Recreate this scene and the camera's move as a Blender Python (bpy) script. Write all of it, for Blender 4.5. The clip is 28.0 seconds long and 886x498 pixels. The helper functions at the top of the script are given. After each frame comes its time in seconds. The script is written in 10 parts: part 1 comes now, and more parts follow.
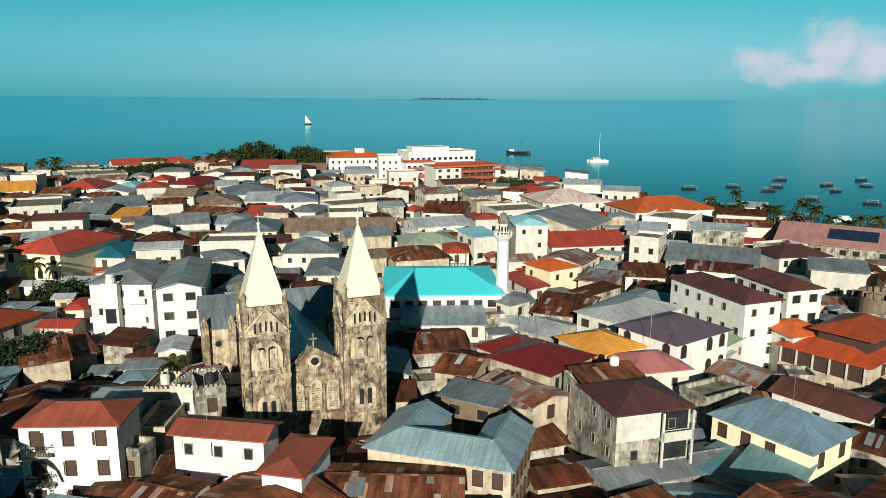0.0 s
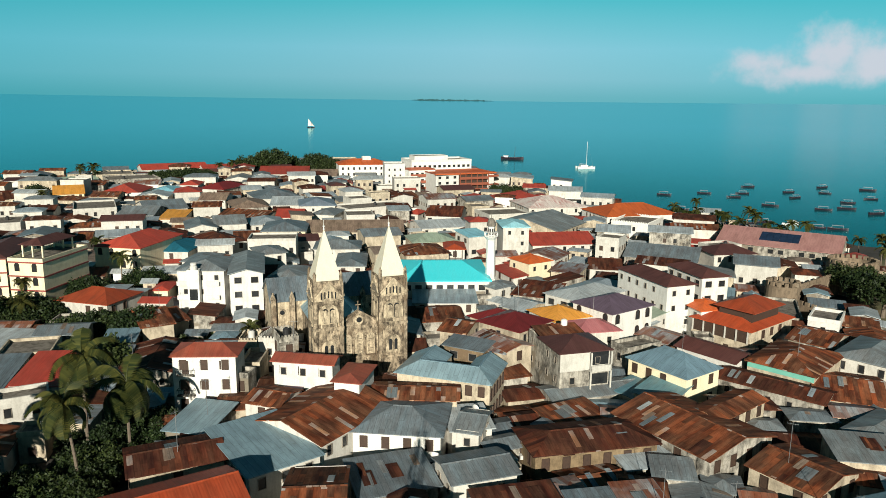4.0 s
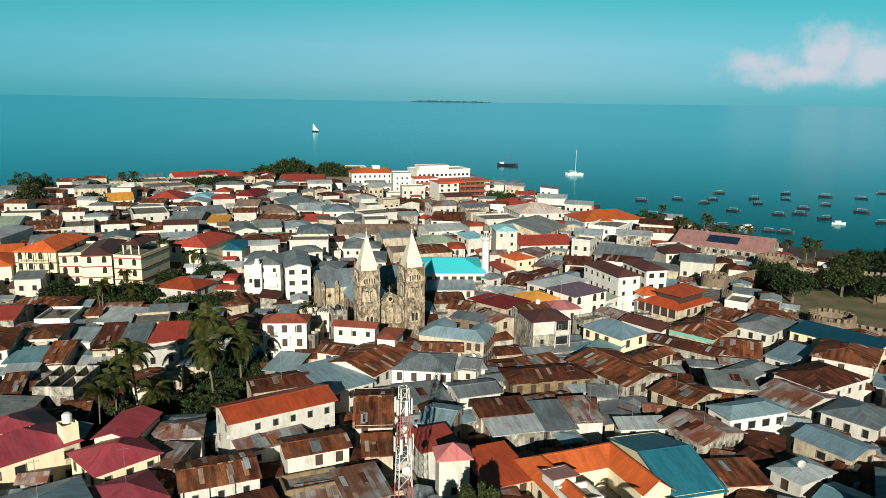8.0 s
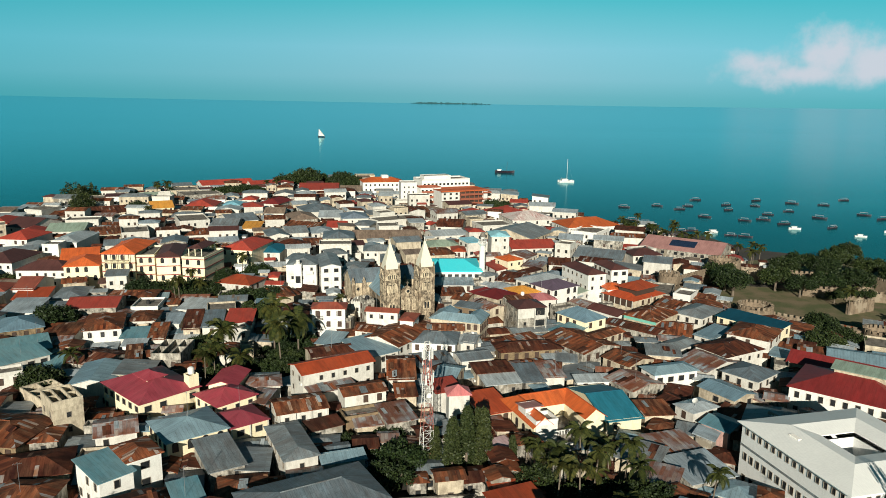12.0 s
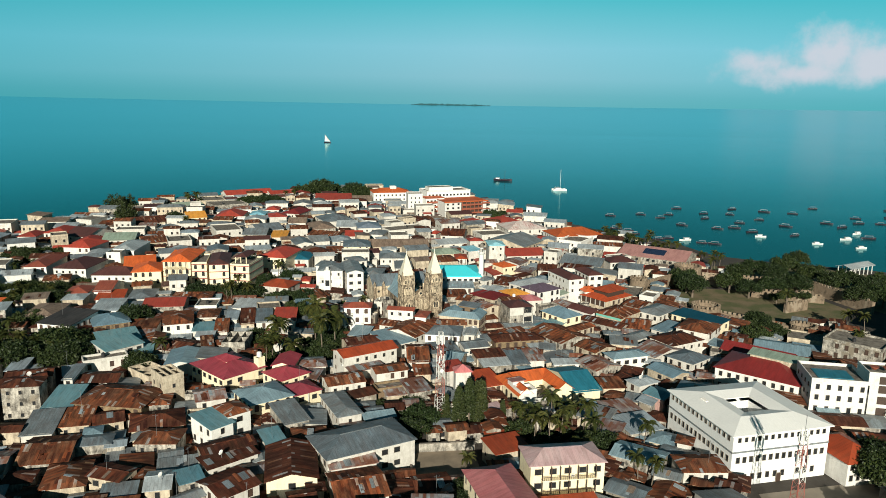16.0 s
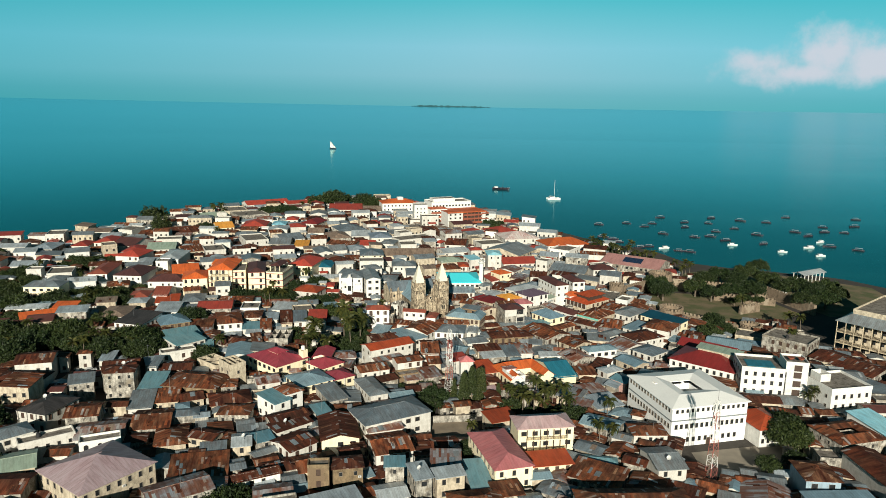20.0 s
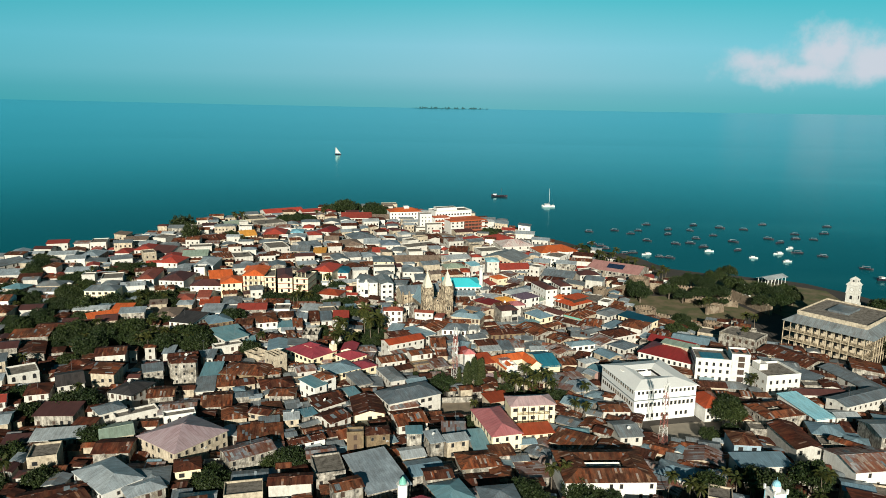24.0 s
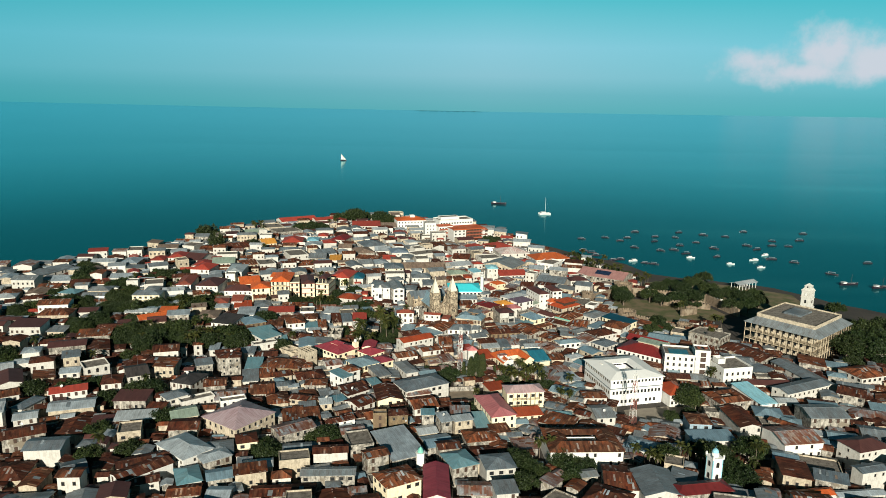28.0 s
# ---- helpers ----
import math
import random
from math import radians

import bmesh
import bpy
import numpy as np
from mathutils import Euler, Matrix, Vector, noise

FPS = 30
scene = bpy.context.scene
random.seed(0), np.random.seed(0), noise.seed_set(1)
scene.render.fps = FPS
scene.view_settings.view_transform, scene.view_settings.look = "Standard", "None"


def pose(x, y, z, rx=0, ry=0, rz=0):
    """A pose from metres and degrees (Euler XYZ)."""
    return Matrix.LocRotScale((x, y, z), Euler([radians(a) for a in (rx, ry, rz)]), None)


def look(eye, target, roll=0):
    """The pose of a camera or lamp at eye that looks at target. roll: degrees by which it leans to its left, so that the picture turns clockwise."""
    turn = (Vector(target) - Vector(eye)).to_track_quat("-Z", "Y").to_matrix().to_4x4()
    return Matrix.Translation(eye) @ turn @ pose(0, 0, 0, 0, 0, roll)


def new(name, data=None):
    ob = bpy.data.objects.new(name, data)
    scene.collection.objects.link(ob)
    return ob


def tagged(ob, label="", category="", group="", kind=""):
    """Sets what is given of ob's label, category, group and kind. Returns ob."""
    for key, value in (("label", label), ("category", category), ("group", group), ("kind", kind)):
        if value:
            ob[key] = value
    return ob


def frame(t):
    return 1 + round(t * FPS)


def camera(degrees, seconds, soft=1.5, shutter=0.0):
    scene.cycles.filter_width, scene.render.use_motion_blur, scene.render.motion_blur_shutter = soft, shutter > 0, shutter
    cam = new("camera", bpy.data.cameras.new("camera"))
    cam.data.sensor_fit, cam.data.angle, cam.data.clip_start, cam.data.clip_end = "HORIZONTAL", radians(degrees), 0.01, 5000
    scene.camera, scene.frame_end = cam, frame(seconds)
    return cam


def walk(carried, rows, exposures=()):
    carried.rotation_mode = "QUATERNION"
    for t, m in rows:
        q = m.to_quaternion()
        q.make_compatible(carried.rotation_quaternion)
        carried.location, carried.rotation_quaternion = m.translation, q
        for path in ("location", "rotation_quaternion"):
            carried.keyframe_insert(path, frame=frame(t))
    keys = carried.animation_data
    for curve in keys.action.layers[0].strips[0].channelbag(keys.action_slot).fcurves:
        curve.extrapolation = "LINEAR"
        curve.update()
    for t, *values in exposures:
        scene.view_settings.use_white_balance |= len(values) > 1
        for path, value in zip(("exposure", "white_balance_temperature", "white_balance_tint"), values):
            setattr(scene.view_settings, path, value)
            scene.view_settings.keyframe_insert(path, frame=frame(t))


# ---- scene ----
# x to the right of the town, y out to sea, z up; the cathedral stands near (-17, 85)
cam = camera(62.1, 28.0, soft=0.85)
PATH = [
    (0, (-0.84, -1.28, 45.42), 78.205, 0.301, 0.513),
    (1, (-1.02, -9.23, 46.77), 78.265, 0.441, 0.445),
    (2, (-1.11, -19.14, 48.55), 78.267, 0.549, 0.379),
    (3, (-1.30, -30.24, 50.67), 78.246, 0.630, 0.316),
    (4, (-1.64, -42.01, 53.02), 78.222, 0.692, 0.256),
    (5, (-2.11, -54.19, 55.50), 78.205, 0.737, 0.203),
    (6, (-2.66, -66.60, 58.05), 78.197, 0.772, 0.156),
    (7, (-3.23, -79.16, 60.64), 78.198, 0.798, 0.118),
    (8, (-3.78, -91.82, 63.28), 78.204, 0.820, 0.089),
    (9, (-4.29, -104.57, 66.00), 78.211, 0.838, 0.068),
    (10, (-4.77, -117.36, 68.84), 78.216, 0.854, 0.055),
    (11, (-5.24, -130.20, 71.86), 78.216, 0.870, 0.048),
    (12, (-5.72, -143.07, 75.09), 78.209, 0.886, 0.045),
    (13.5, (-6.52, -162.40, 80.37), 78.189, 0.910, 0.044),
    (15, (-7.48, -181.79, 86.14), 78.160, 0.936, 0.040),
    (16.5, (-8.60, -201.28, 92.28), 78.130, 0.961, 0.028),
    (18, (-9.82, -220.95, 98.61), 78.106, 0.985, 0.008),
    (19.5, (-11.08, -240.83, 104.96), 78.088, 1.005, -0.019),
    (21, (-12.31, -260.91, 111.23), 78.073, 1.019, -0.047),
    (22.5, (-13.53, -281.05, 117.51), 78.053, 1.028, -0.069),
    (24, (-14.84, -301.06, 123.97), 78.020, 1.032, -0.079),
    (25.5, (-16.32, -320.84, 130.75), 77.978, 1.033, -0.076),
    (27, (-17.89, -340.70, 137.61), 77.961, 1.036, -0.076),
    (28, (-18.70, -354.56, 141.65), 78.000, 1.043, -0.095),
]
walk(cam, [(t, pose(*eye, rx, 0, rz) @ pose(0, 0, 0, 0, 0, roll)) for t, eye, rx, roll, rz in PATH],
     exposures=[(0, 0.46), (28, 0.48)])

# ---- world and sun ----
SUN_AZ, SUN_EL = radians(4), radians(19)      # low evening sun from behind the viewer, a little from the left
SUN_DIR = Vector((-math.sin(SUN_AZ) * math.cos(SUN_EL), -math.cos(SUN_AZ) * math.cos(SUN_EL), math.sin(SUN_EL)))
sun = new("sun", bpy.data.lights.new("sun", "SUN"))
sun.data.energy, sun.data.angle, sun.data.color = 5.0, radians(0.5), (1.0, 0.95, 0.80)
sun.matrix_world = look(SUN_DIR * 300, (0, 0, 0))


def make_world():
    world = bpy.data.worlds.new("sky")
    scene.world, world.use_nodes = world, True
    nt = world.node_tree
    nt.nodes.clear()
    N, L = nt.nodes.new, nt.links.new
    co = N("ShaderNodeTexCoord")
    sep = N("ShaderNodeSeparateXYZ")
    L(co.outputs["Generated"], sep.inputs[0])
    ramp = N("ShaderNodeValToRGB")
    mr = N("ShaderNodeMapRange")
    mr.inputs["From Min"].default_value, mr.inputs["From Max"].default_value = -0.08, 0.42
    L(sep.outputs["Z"], mr.inputs["Value"])
    L(mr.outputs[0], ramp.inputs[0])
    stops = [(0.0, (0.04, 0.30, 0.36)), (0.11, (0.11, 0.44, 0.50)), (0.16, (0.16, 0.475, 0.565)), (0.205, (0.235, 0.535, 0.66)),
             (0.28, (0.24, 0.57, 0.715)), (0.40, (0.075, 0.50, 0.59)), (0.47, (0.02, 0.16, 0.20)), (1.0, (0.008, 0.036, 0.055))]
    e = ramp.color_ramp.elements
    e[0].position, e[0].color = stops[0][0], (*stops[0][1], 1)
    e[1].position, e[1].color = stops[-1][0], (*stops[-1][1], 1)
    for p, c in stops[1:-1]:
        n = e.new(p)
        n.color = (*c, 1)
    sky = N("ShaderNodeTexSky")
    sky.sky_type, sky.sun_disc, sky.sun_elevation, sky.sun_rotation = "NISHITA", False, SUN_EL, math.pi + SUN_AZ
    tint = N("ShaderNodeMix")
    tint.data_type, tint.blend_type = "RGBA", "MULTIPLY"
    tint.inputs["Factor"].default_value = 1.0
    L(sky.outputs[0], tint.inputs["A"])
    tint.inputs["B"].default_value = (0.006, 0.010, 0.0095, 1)
    add = N("ShaderNodeMix")
    add.data_type, add.blend_type = "RGBA", "ADD"
    add.inputs["Factor"].default_value = 1.0
    L(ramp.outputs[0], add.inputs["A"])
    L(tint.outputs["Result"], add.inputs["B"])
    # deeper teal away to the left, paler ahead
    side = N("ShaderNodeMapRange")
    side.inputs["From Min"].default_value, side.inputs["From Max"].default_value = -0.55, 0.05
    L(sep.outputs["X"], side.inputs["Value"])
    shade = N("ShaderNodeMix")
    shade.data_type = "RGBA"
    L(side.outputs[0], shade.inputs["Factor"])
    shade.inputs["A"].default_value, shade.inputs["B"].default_value = (0.44, 0.84, 0.84, 1), (1, 1, 1, 1)
    right = N("ShaderNodeMapRange")
    right.inputs["From Min"].default_value, right.inputs["From Max"].default_value = 0.08, 0.5
    L(sep.outputs["X"], right.inputs["Value"])
    both = N("ShaderNodeMix")
    both.data_type = "RGBA"
    L(right.outputs[0], both.inputs["Factor"])
    L(shade.outputs["Result"], both.inputs["A"])
    both.inputs["B"].default_value = (0.66, 0.98, 0.97, 1)
    grade = N("ShaderNodeMix")
    grade.data_type, grade.blend_type = "RGBA", "MULTIPLY"
    grade.inputs["Factor"].default_value = 1.0
    L(add.outputs["Result"], grade.inputs["A"])
    L(both.outputs["Result"], grade.inputs["B"])
    # one cumulus out over the sea, built of a few swelling lobes: (across, up, half width, half height)
    across, upward = N("ShaderNodeMath"), N("ShaderNodeMath")
    for n, key in ((across, "X"), (upward, "Z")):
        n.operation = "DIVIDE"
        L(sep.outputs[key], n.inputs[0])
        L(sep.outputs["Y"], n.inputs[1])
    wob = N("ShaderNodeTexNoise")
    wob.inputs["Scale"].default_value, wob.inputs["Detail"].default_value, wob.inputs["Roughness"].default_value = 19.0, 7.0, 0.6
    L(co.outputs["Generated"], wob.inputs["Vector"])
    nearest = None
    for cu, cv, hu, hv in ((0.505, 0.062, 0.062, 0.030), (0.418, 0.047, 0.052, 0.022), (0.575, 0.050, 0.065, 0.022), (0.470, 0.034, 0.085, 0.016)):
        place = N("ShaderNodeCombineXYZ")
        L(across.outputs[0], place.inputs[0])
        L(upward.outputs[0], place.inputs[1])
        off = N("ShaderNodeVectorMath")
        off.operation, off.inputs[1].default_value = "SUBTRACT", (cu, cv, 0)
        L(place.outputs[0], off.inputs[0])
        fit = N("ShaderNodeVectorMath")
        fit.operation, fit.inputs[1].default_value = "MULTIPLY", (1 / hu, 1 / hv, 0)
        L(off.outputs[0], fit.inputs[0])
        ln = N("ShaderNodeVectorMath")
        ln.operation = "LENGTH"
        L(fit.outputs[0], ln.inputs[0])
        if nearest is None:
            nearest = ln.outputs["Value"]
        else:
            least = N("ShaderNodeMath")
            least.operation, least.inputs[2].default_value = "SMOOTH_MIN", 0.35
            L(nearest, least.inputs[0])
            L(ln.outputs["Value"], least.inputs[1])
            nearest = least.outputs[0]
    m1 = N("ShaderNodeMath")
    m1.operation = "MULTIPLY_ADD"
    L(wob.outputs["Fac"], m1.inputs[0])
    m1.inputs[1].default_value, m1.inputs[2].default_value = 3.0, -0.85
    m2 = N("ShaderNodeMath")
    m2.operation = "SUBTRACT"
    L(m1.outputs[0], m2.inputs[0])
    L(nearest, m2.inputs[1])
    edge = N("ShaderNodeMapRange")
    edge.interpolation_type = "SMOOTHSTEP"
    edge.inputs["From Min"].default_value, edge.inputs["From Max"].default_value = -0.85, 0.55
    edge.inputs["To Max"].default_value = 0.88
    L(m2.outputs[0], edge.inputs["Value"])
    ahead = N("ShaderNodeMath")
    ahead.operation, ahead.inputs[1].default_value = "GREATER_THAN", 0.0
    L(sep.outputs["Y"], ahead.inputs[0])
    cloud = N("ShaderNodeMath")
    cloud.operation = "MULTIPLY"
    L(edge.outputs[0], cloud.inputs[0])
    L(ahead.outputs[0], cloud.inputs[1])
    mixc = N("ShaderNodeMix")
    mixc.data_type = "RGBA"
    L(cloud.outputs[0], mixc.inputs["Factor"])
    L(grade.outputs["Result"], mixc.inputs["A"])
    mixc.inputs["B"].default_value = (0.70, 0.72, 0.80, 1)
    bg = N("ShaderNodeBackground")
    bg.inputs["Strength"].default_value = 0.66
    L(mixc.outputs["Result"], bg.inputs[0])
    out = N("ShaderNodeOutputWorld")
    L(bg.outputs[0], out.inputs[0])


make_world()


# ---- materials ----
def nodes_of(name):
    m = bpy.data.materials.new(name)
    m.use_nodes = True
    nt = m.node_tree
    return m, nt, nt.nodes.new, nt.links.new, nt.nodes["Principled BSDF"]


def mixed(nt, a, b, fac, blend="MIX"):
    n = nt.nodes.new("ShaderNodeMix")
    n.data_type, n.blend_type = "RGBA", blend
    for key, v in (("Factor", fac), ("A", a), ("B", b)):
        if isinstance(v, (float, int)):
            n.inputs[key].default_value = v
        elif isinstance(v, tuple):
            n.inputs[key].default_value = (*v, 1)
        else:
            nt.links.new(v, n.inputs[key])
    return n.outputs["Result"]


def noise_fac(nt, vec, scale, lo, hi, detail=4.0, stretch=None, rough=0.55):
    if stretch:
        mp = nt.nodes.new("ShaderNodeMapping")
        mp.inputs["Scale"].default_value = stretch
        nt.links.new(vec, mp.inputs["Vector"])
        vec = mp.outputs[0]
    n = nt.nodes.new("ShaderNodeTexNoise")
    n.inputs["Scale"].default_value, n.inputs["Detail"].default_value, n.inputs["Roughness"].default_value = scale, detail, rough
    nt.links.new(vec, n.inputs["Vector"])
    r = nt.nodes.new("ShaderNodeMapRange")
    r.inputs["From Min"].default_value, r.inputs["From Max"].default_value = lo, hi
    nt.links.new(n.outputs["Fac"], r.inputs["Value"])
    return r.outputs[0]


def shifted(nt, vec, amount=200.0, island=False):
    """The coordinates moved by a chance amount for each object, or loose piece, so that no two are marked alike."""
    info = nt.nodes.new("ShaderNodeNewGeometry" if island else "ShaderNodeObjectInfo")
    chance = info.outputs["Random Per Island" if island else "Random"]
    s = nt.nodes.new("ShaderNodeVectorMath")
    s.operation = "SCALE"
    s.inputs[0].default_value = (1.0, 0.7, 0.4)
    mul = nt.nodes.new("ShaderNodeMath")
    mul.operation = "MULTIPLY"
    mul.inputs[1].default_value = amount
    nt.links.new(chance, mul.inputs[0])
    nt.links.new(mul.outputs[0], s.inputs["Scale"])
    a = nt.nodes.new("ShaderNodeVectorMath")
    a.operation = "ADD"
    nt.links.new(vec, a.inputs[0])
    nt.links.new(s.outputs[0], a.inputs[1])
    return a.outputs[0], chance


def sheet_metal(name, base, second, worn, wear=0.4, rough=0.5, metal=0.0, sheets=0.35, odd=0.0, island=False):
    """Corrugated roofing: sheets about 0.8 m wide running down the slope, each weathered its own way."""
    m, nt, N, L, b = nodes_of(name)
    uv = N("ShaderNodeUVMap").outputs[0]
    vec, rnd = shifted(nt, uv, 200.0, island)
    br = N("ShaderNodeTexBrick")
    br.offset, br.inputs["Scale"].default_value = 0.37, 1.0
    br.inputs["Brick Width"].default_value, br.inputs["Row Height"].default_value = 3.4, 0.78
    br.inputs["Mortar Size"].default_value, br.inputs["Bias"].default_value = 0.035, 0.0
    br.inputs["Color1"].default_value, br.inputs["Color2"].default_value, br.inputs["Mortar"].default_value = (0, 0, 0, 1), (1, 1, 1, 1), (0.1, 0.1, 0.1, 1)
    turn = N("ShaderNodeMapping")
    turn.inputs["Rotation"].default_value = (0, 0, math.pi / 2)
    L(vec, turn.inputs["Vector"])
    L(turn.outputs[0], br.inputs["Vector"])
    even = min(1.0, wear * 2.6) if rough > 0.6 or metal else 0.25
    streak = noise_fac(nt, vec, 1.0, 0.35, 0.68, 5, (0.9, 0.16, 1.0))
    blotch = noise_fac(nt, vec, 0.16, 0.38, 0.62, 3)
    fine = noise_fac(nt, vec, 3.0, 0.25, 0.75, 6, (2.2, 0.4, 1))
    tone = mixed(nt, base, second, blotch)
    vary = N("ShaderNodeMapRange")
    vary.inputs["From Min"].default_value, vary.inputs["From Max"].default_value = 0.2, 0.8
    L(br.outputs["Color"], vary.inputs["Value"])
    tone = mixed(nt, tone, second, mixed(nt, (0, 0, 0), vary.outputs[0], sheets))
    if odd:
        pick = N("ShaderNodeMapRange")
        pick.inputs["From Min"].default_value, pick.inputs["From Max"].default_value = 1.0 - odd, 1.02 - odd
        L(br.outputs["Color"], pick.inputs["Value"])
        tone = mixed(nt, tone, mixed(nt, (0.30, 0.33, 0.35), worn, blotch), pick.outputs[0])
    gate = N("ShaderNodeMath")
    gate.operation = "MULTIPLY"
    L(streak, gate.inputs[0])
    gate.inputs[1].default_value = wear
    gate.use_clamp = True
    tone = mixed(nt, tone, worn, gate.outputs[0])
    tone = mixed(nt, tone, mixed(nt, (1 - 0.28 * even,) * 3, (1 + 0.25 * even,) * 3, fine), 1.0, "MULTIPLY")
    tone = mixed(nt, tone, mixed(nt, (0.76, 0.80, 0.84), (1.2, 1.12, 1.06), rnd), 1.0, "MULTIPLY")
    if sheets >= 0.2:
        # soot and rain stains down the slope, and the laps between sheets
        grime = noise_fac(nt, vec, 0.55, 0.42, 0.74, 7, (1.6, 0.35, 1.0), 0.65)
        low = 1 - (0.62 if rough > 0.6 else 0.34)
        tone = mixed(nt, tone, mixed(nt, (1.06, 1.06, 1.06), (low, low * 0.97, low * 0.94), grime), 1.0, "MULTIPLY")
        lap = 0.66 if rough > 0.6 or metal else 0.8
        tone = mixed(nt, tone, mixed(nt, (1, 1, 1), (lap, lap, lap), br.outputs["Fac"]), 1.0, "MULTIPLY")
    L(tone, b.inputs["Base Color"])
    b.inputs["Roughness"].default_value, b.inputs["Metallic"].default_value = rough, metal
    b.inputs["Specular IOR Level"].default_value = 0.12 if rough > 0.7 else 0.35
    wave = N("ShaderNodeTexWave")
    wave.bands_direction, wave.inputs["Scale"].default_value = "X", 0.9
    L(uv, wave.inputs["Vector"])
    bump = N("ShaderNodeBump")
    bump.inputs["Strength"].default_value, bump.inputs["Distance"].default_value = 0.16, 0.05
    L(wave.outputs["Fac"], bump.inputs["Height"])
    L(bump.outputs[0], b.inputs["Normal"])
    return m


def plaster(name, base, stain, dirt=0.35, streak=0.35, rough=0.85, patch=None, lo=0.45, island=False, grit=0.0):
    """Lime plaster with rain streaks, damp blotches and, where given, patches fallen off to the stone."""
    m, nt, N, L, b = nodes_of(name)
    co = N("ShaderNodeTexCoord").outputs["Object"]
    vec, rnd = shifted(nt, co, 200.0, island)
    run = noise_fac(nt, vec, 1.5, lo + 0.02, lo + 0.36, 7, (1.0, 1.0, 0.16), 0.62)
    blot = noise_fac(nt, vec, 0.62, lo + 0.03, lo + 0.24, 9, (1.0, 1.0, 0.7), 0.7)
    grain = noise_fac(nt, vec, 5.0, 0.2, 0.8, 4)
    def scaled(v, k):
        q = N("ShaderNodeMath")
        q.operation, q.use_clamp = "MULTIPLY", True
        L(v, q.inputs[0])
        q.inputs[1].default_value = k
        return q.outputs[0]
    tone = mixed(nt, base, stain, scaled(run, streak))
    tone = mixed(nt, tone, stain, scaled(blot, dirt))
    if patch:
        hole = noise_fac(nt, vec, 0.22, 0.56, 0.62, 5)
        tone = mixed(nt, tone, patch, hole)
    if grit:
        tone = mixed(nt, tone, stain, scaled(noise_fac(nt, vec, 2.4, 0.50, 0.66, 6, (1, 1, 0.45), 0.7), grit))
    tone = mixed(nt, tone, mixed(nt, (0.88, 0.88, 0.88), (1.08, 1.08, 1.08), grain), 1.0, "MULTIPLY")
    tone = mixed(nt, tone, mixed(nt, (0.86, 0.86, 0.86), (1.05, 1.05, 1.05), rnd), 1.0, "MULTIPLY")
    L(tone, b.inputs["Base Color"])
    b.inputs["Roughness"].default_value = rough
    b.inputs["Specular IOR Level"].default_value = 0.2
    bump = N("ShaderNodeBump")
    bump.inputs["Strength"].default_value, bump.inputs["Distance"].default_value = 0.3, 0.05
    L(grain, bump.inputs["Height"])
    L(bump.outputs[0], b.inputs["Normal"])
    return m


def plain(name, base, second, scale=1.5, rough=0.7, metal=0.0):
    m, nt, N, L, b = nodes_of(name)
    co = N("ShaderNodeTexCoord").outputs["Object"]
    vec, rnd = shifted(nt, co)
    tone = mixed(nt, base, second, noise_fac(nt, vec, scale, 0.3, 0.7, 5))
    tone = mixed(nt, tone, mixed(nt, (0.85, 0.85, 0.85), (1.1, 1.1, 1.1), rnd), 1.0, "MULTIPLY")
    L(tone, b.inputs["Base Color"])
    b.inputs["Roughness"].default_value, b.inputs["Metallic"].default_value = rough, metal
    return m


def leaves(name, dark, light):
    m, nt, N, L, b = nodes_of(name)
    geo = N("ShaderNodeNewGeometry")
    info = N("ShaderNodeObjectInfo")
    tone = mixed(nt, dark, light, geo.outputs["Random Per Island"])
    tone = mixed(nt, tone, mixed(nt, (0.7, 0.8, 0.7), (1.3, 1.15, 1.0), info.outputs["Random"]), 1.0, "MULTIPLY")
    L(tone, b.inputs["Base Color"])
    b.inputs["Roughness"].default_value = 0.6
    b.inputs["Specular IOR Level"].default_value = 0.25
    return m


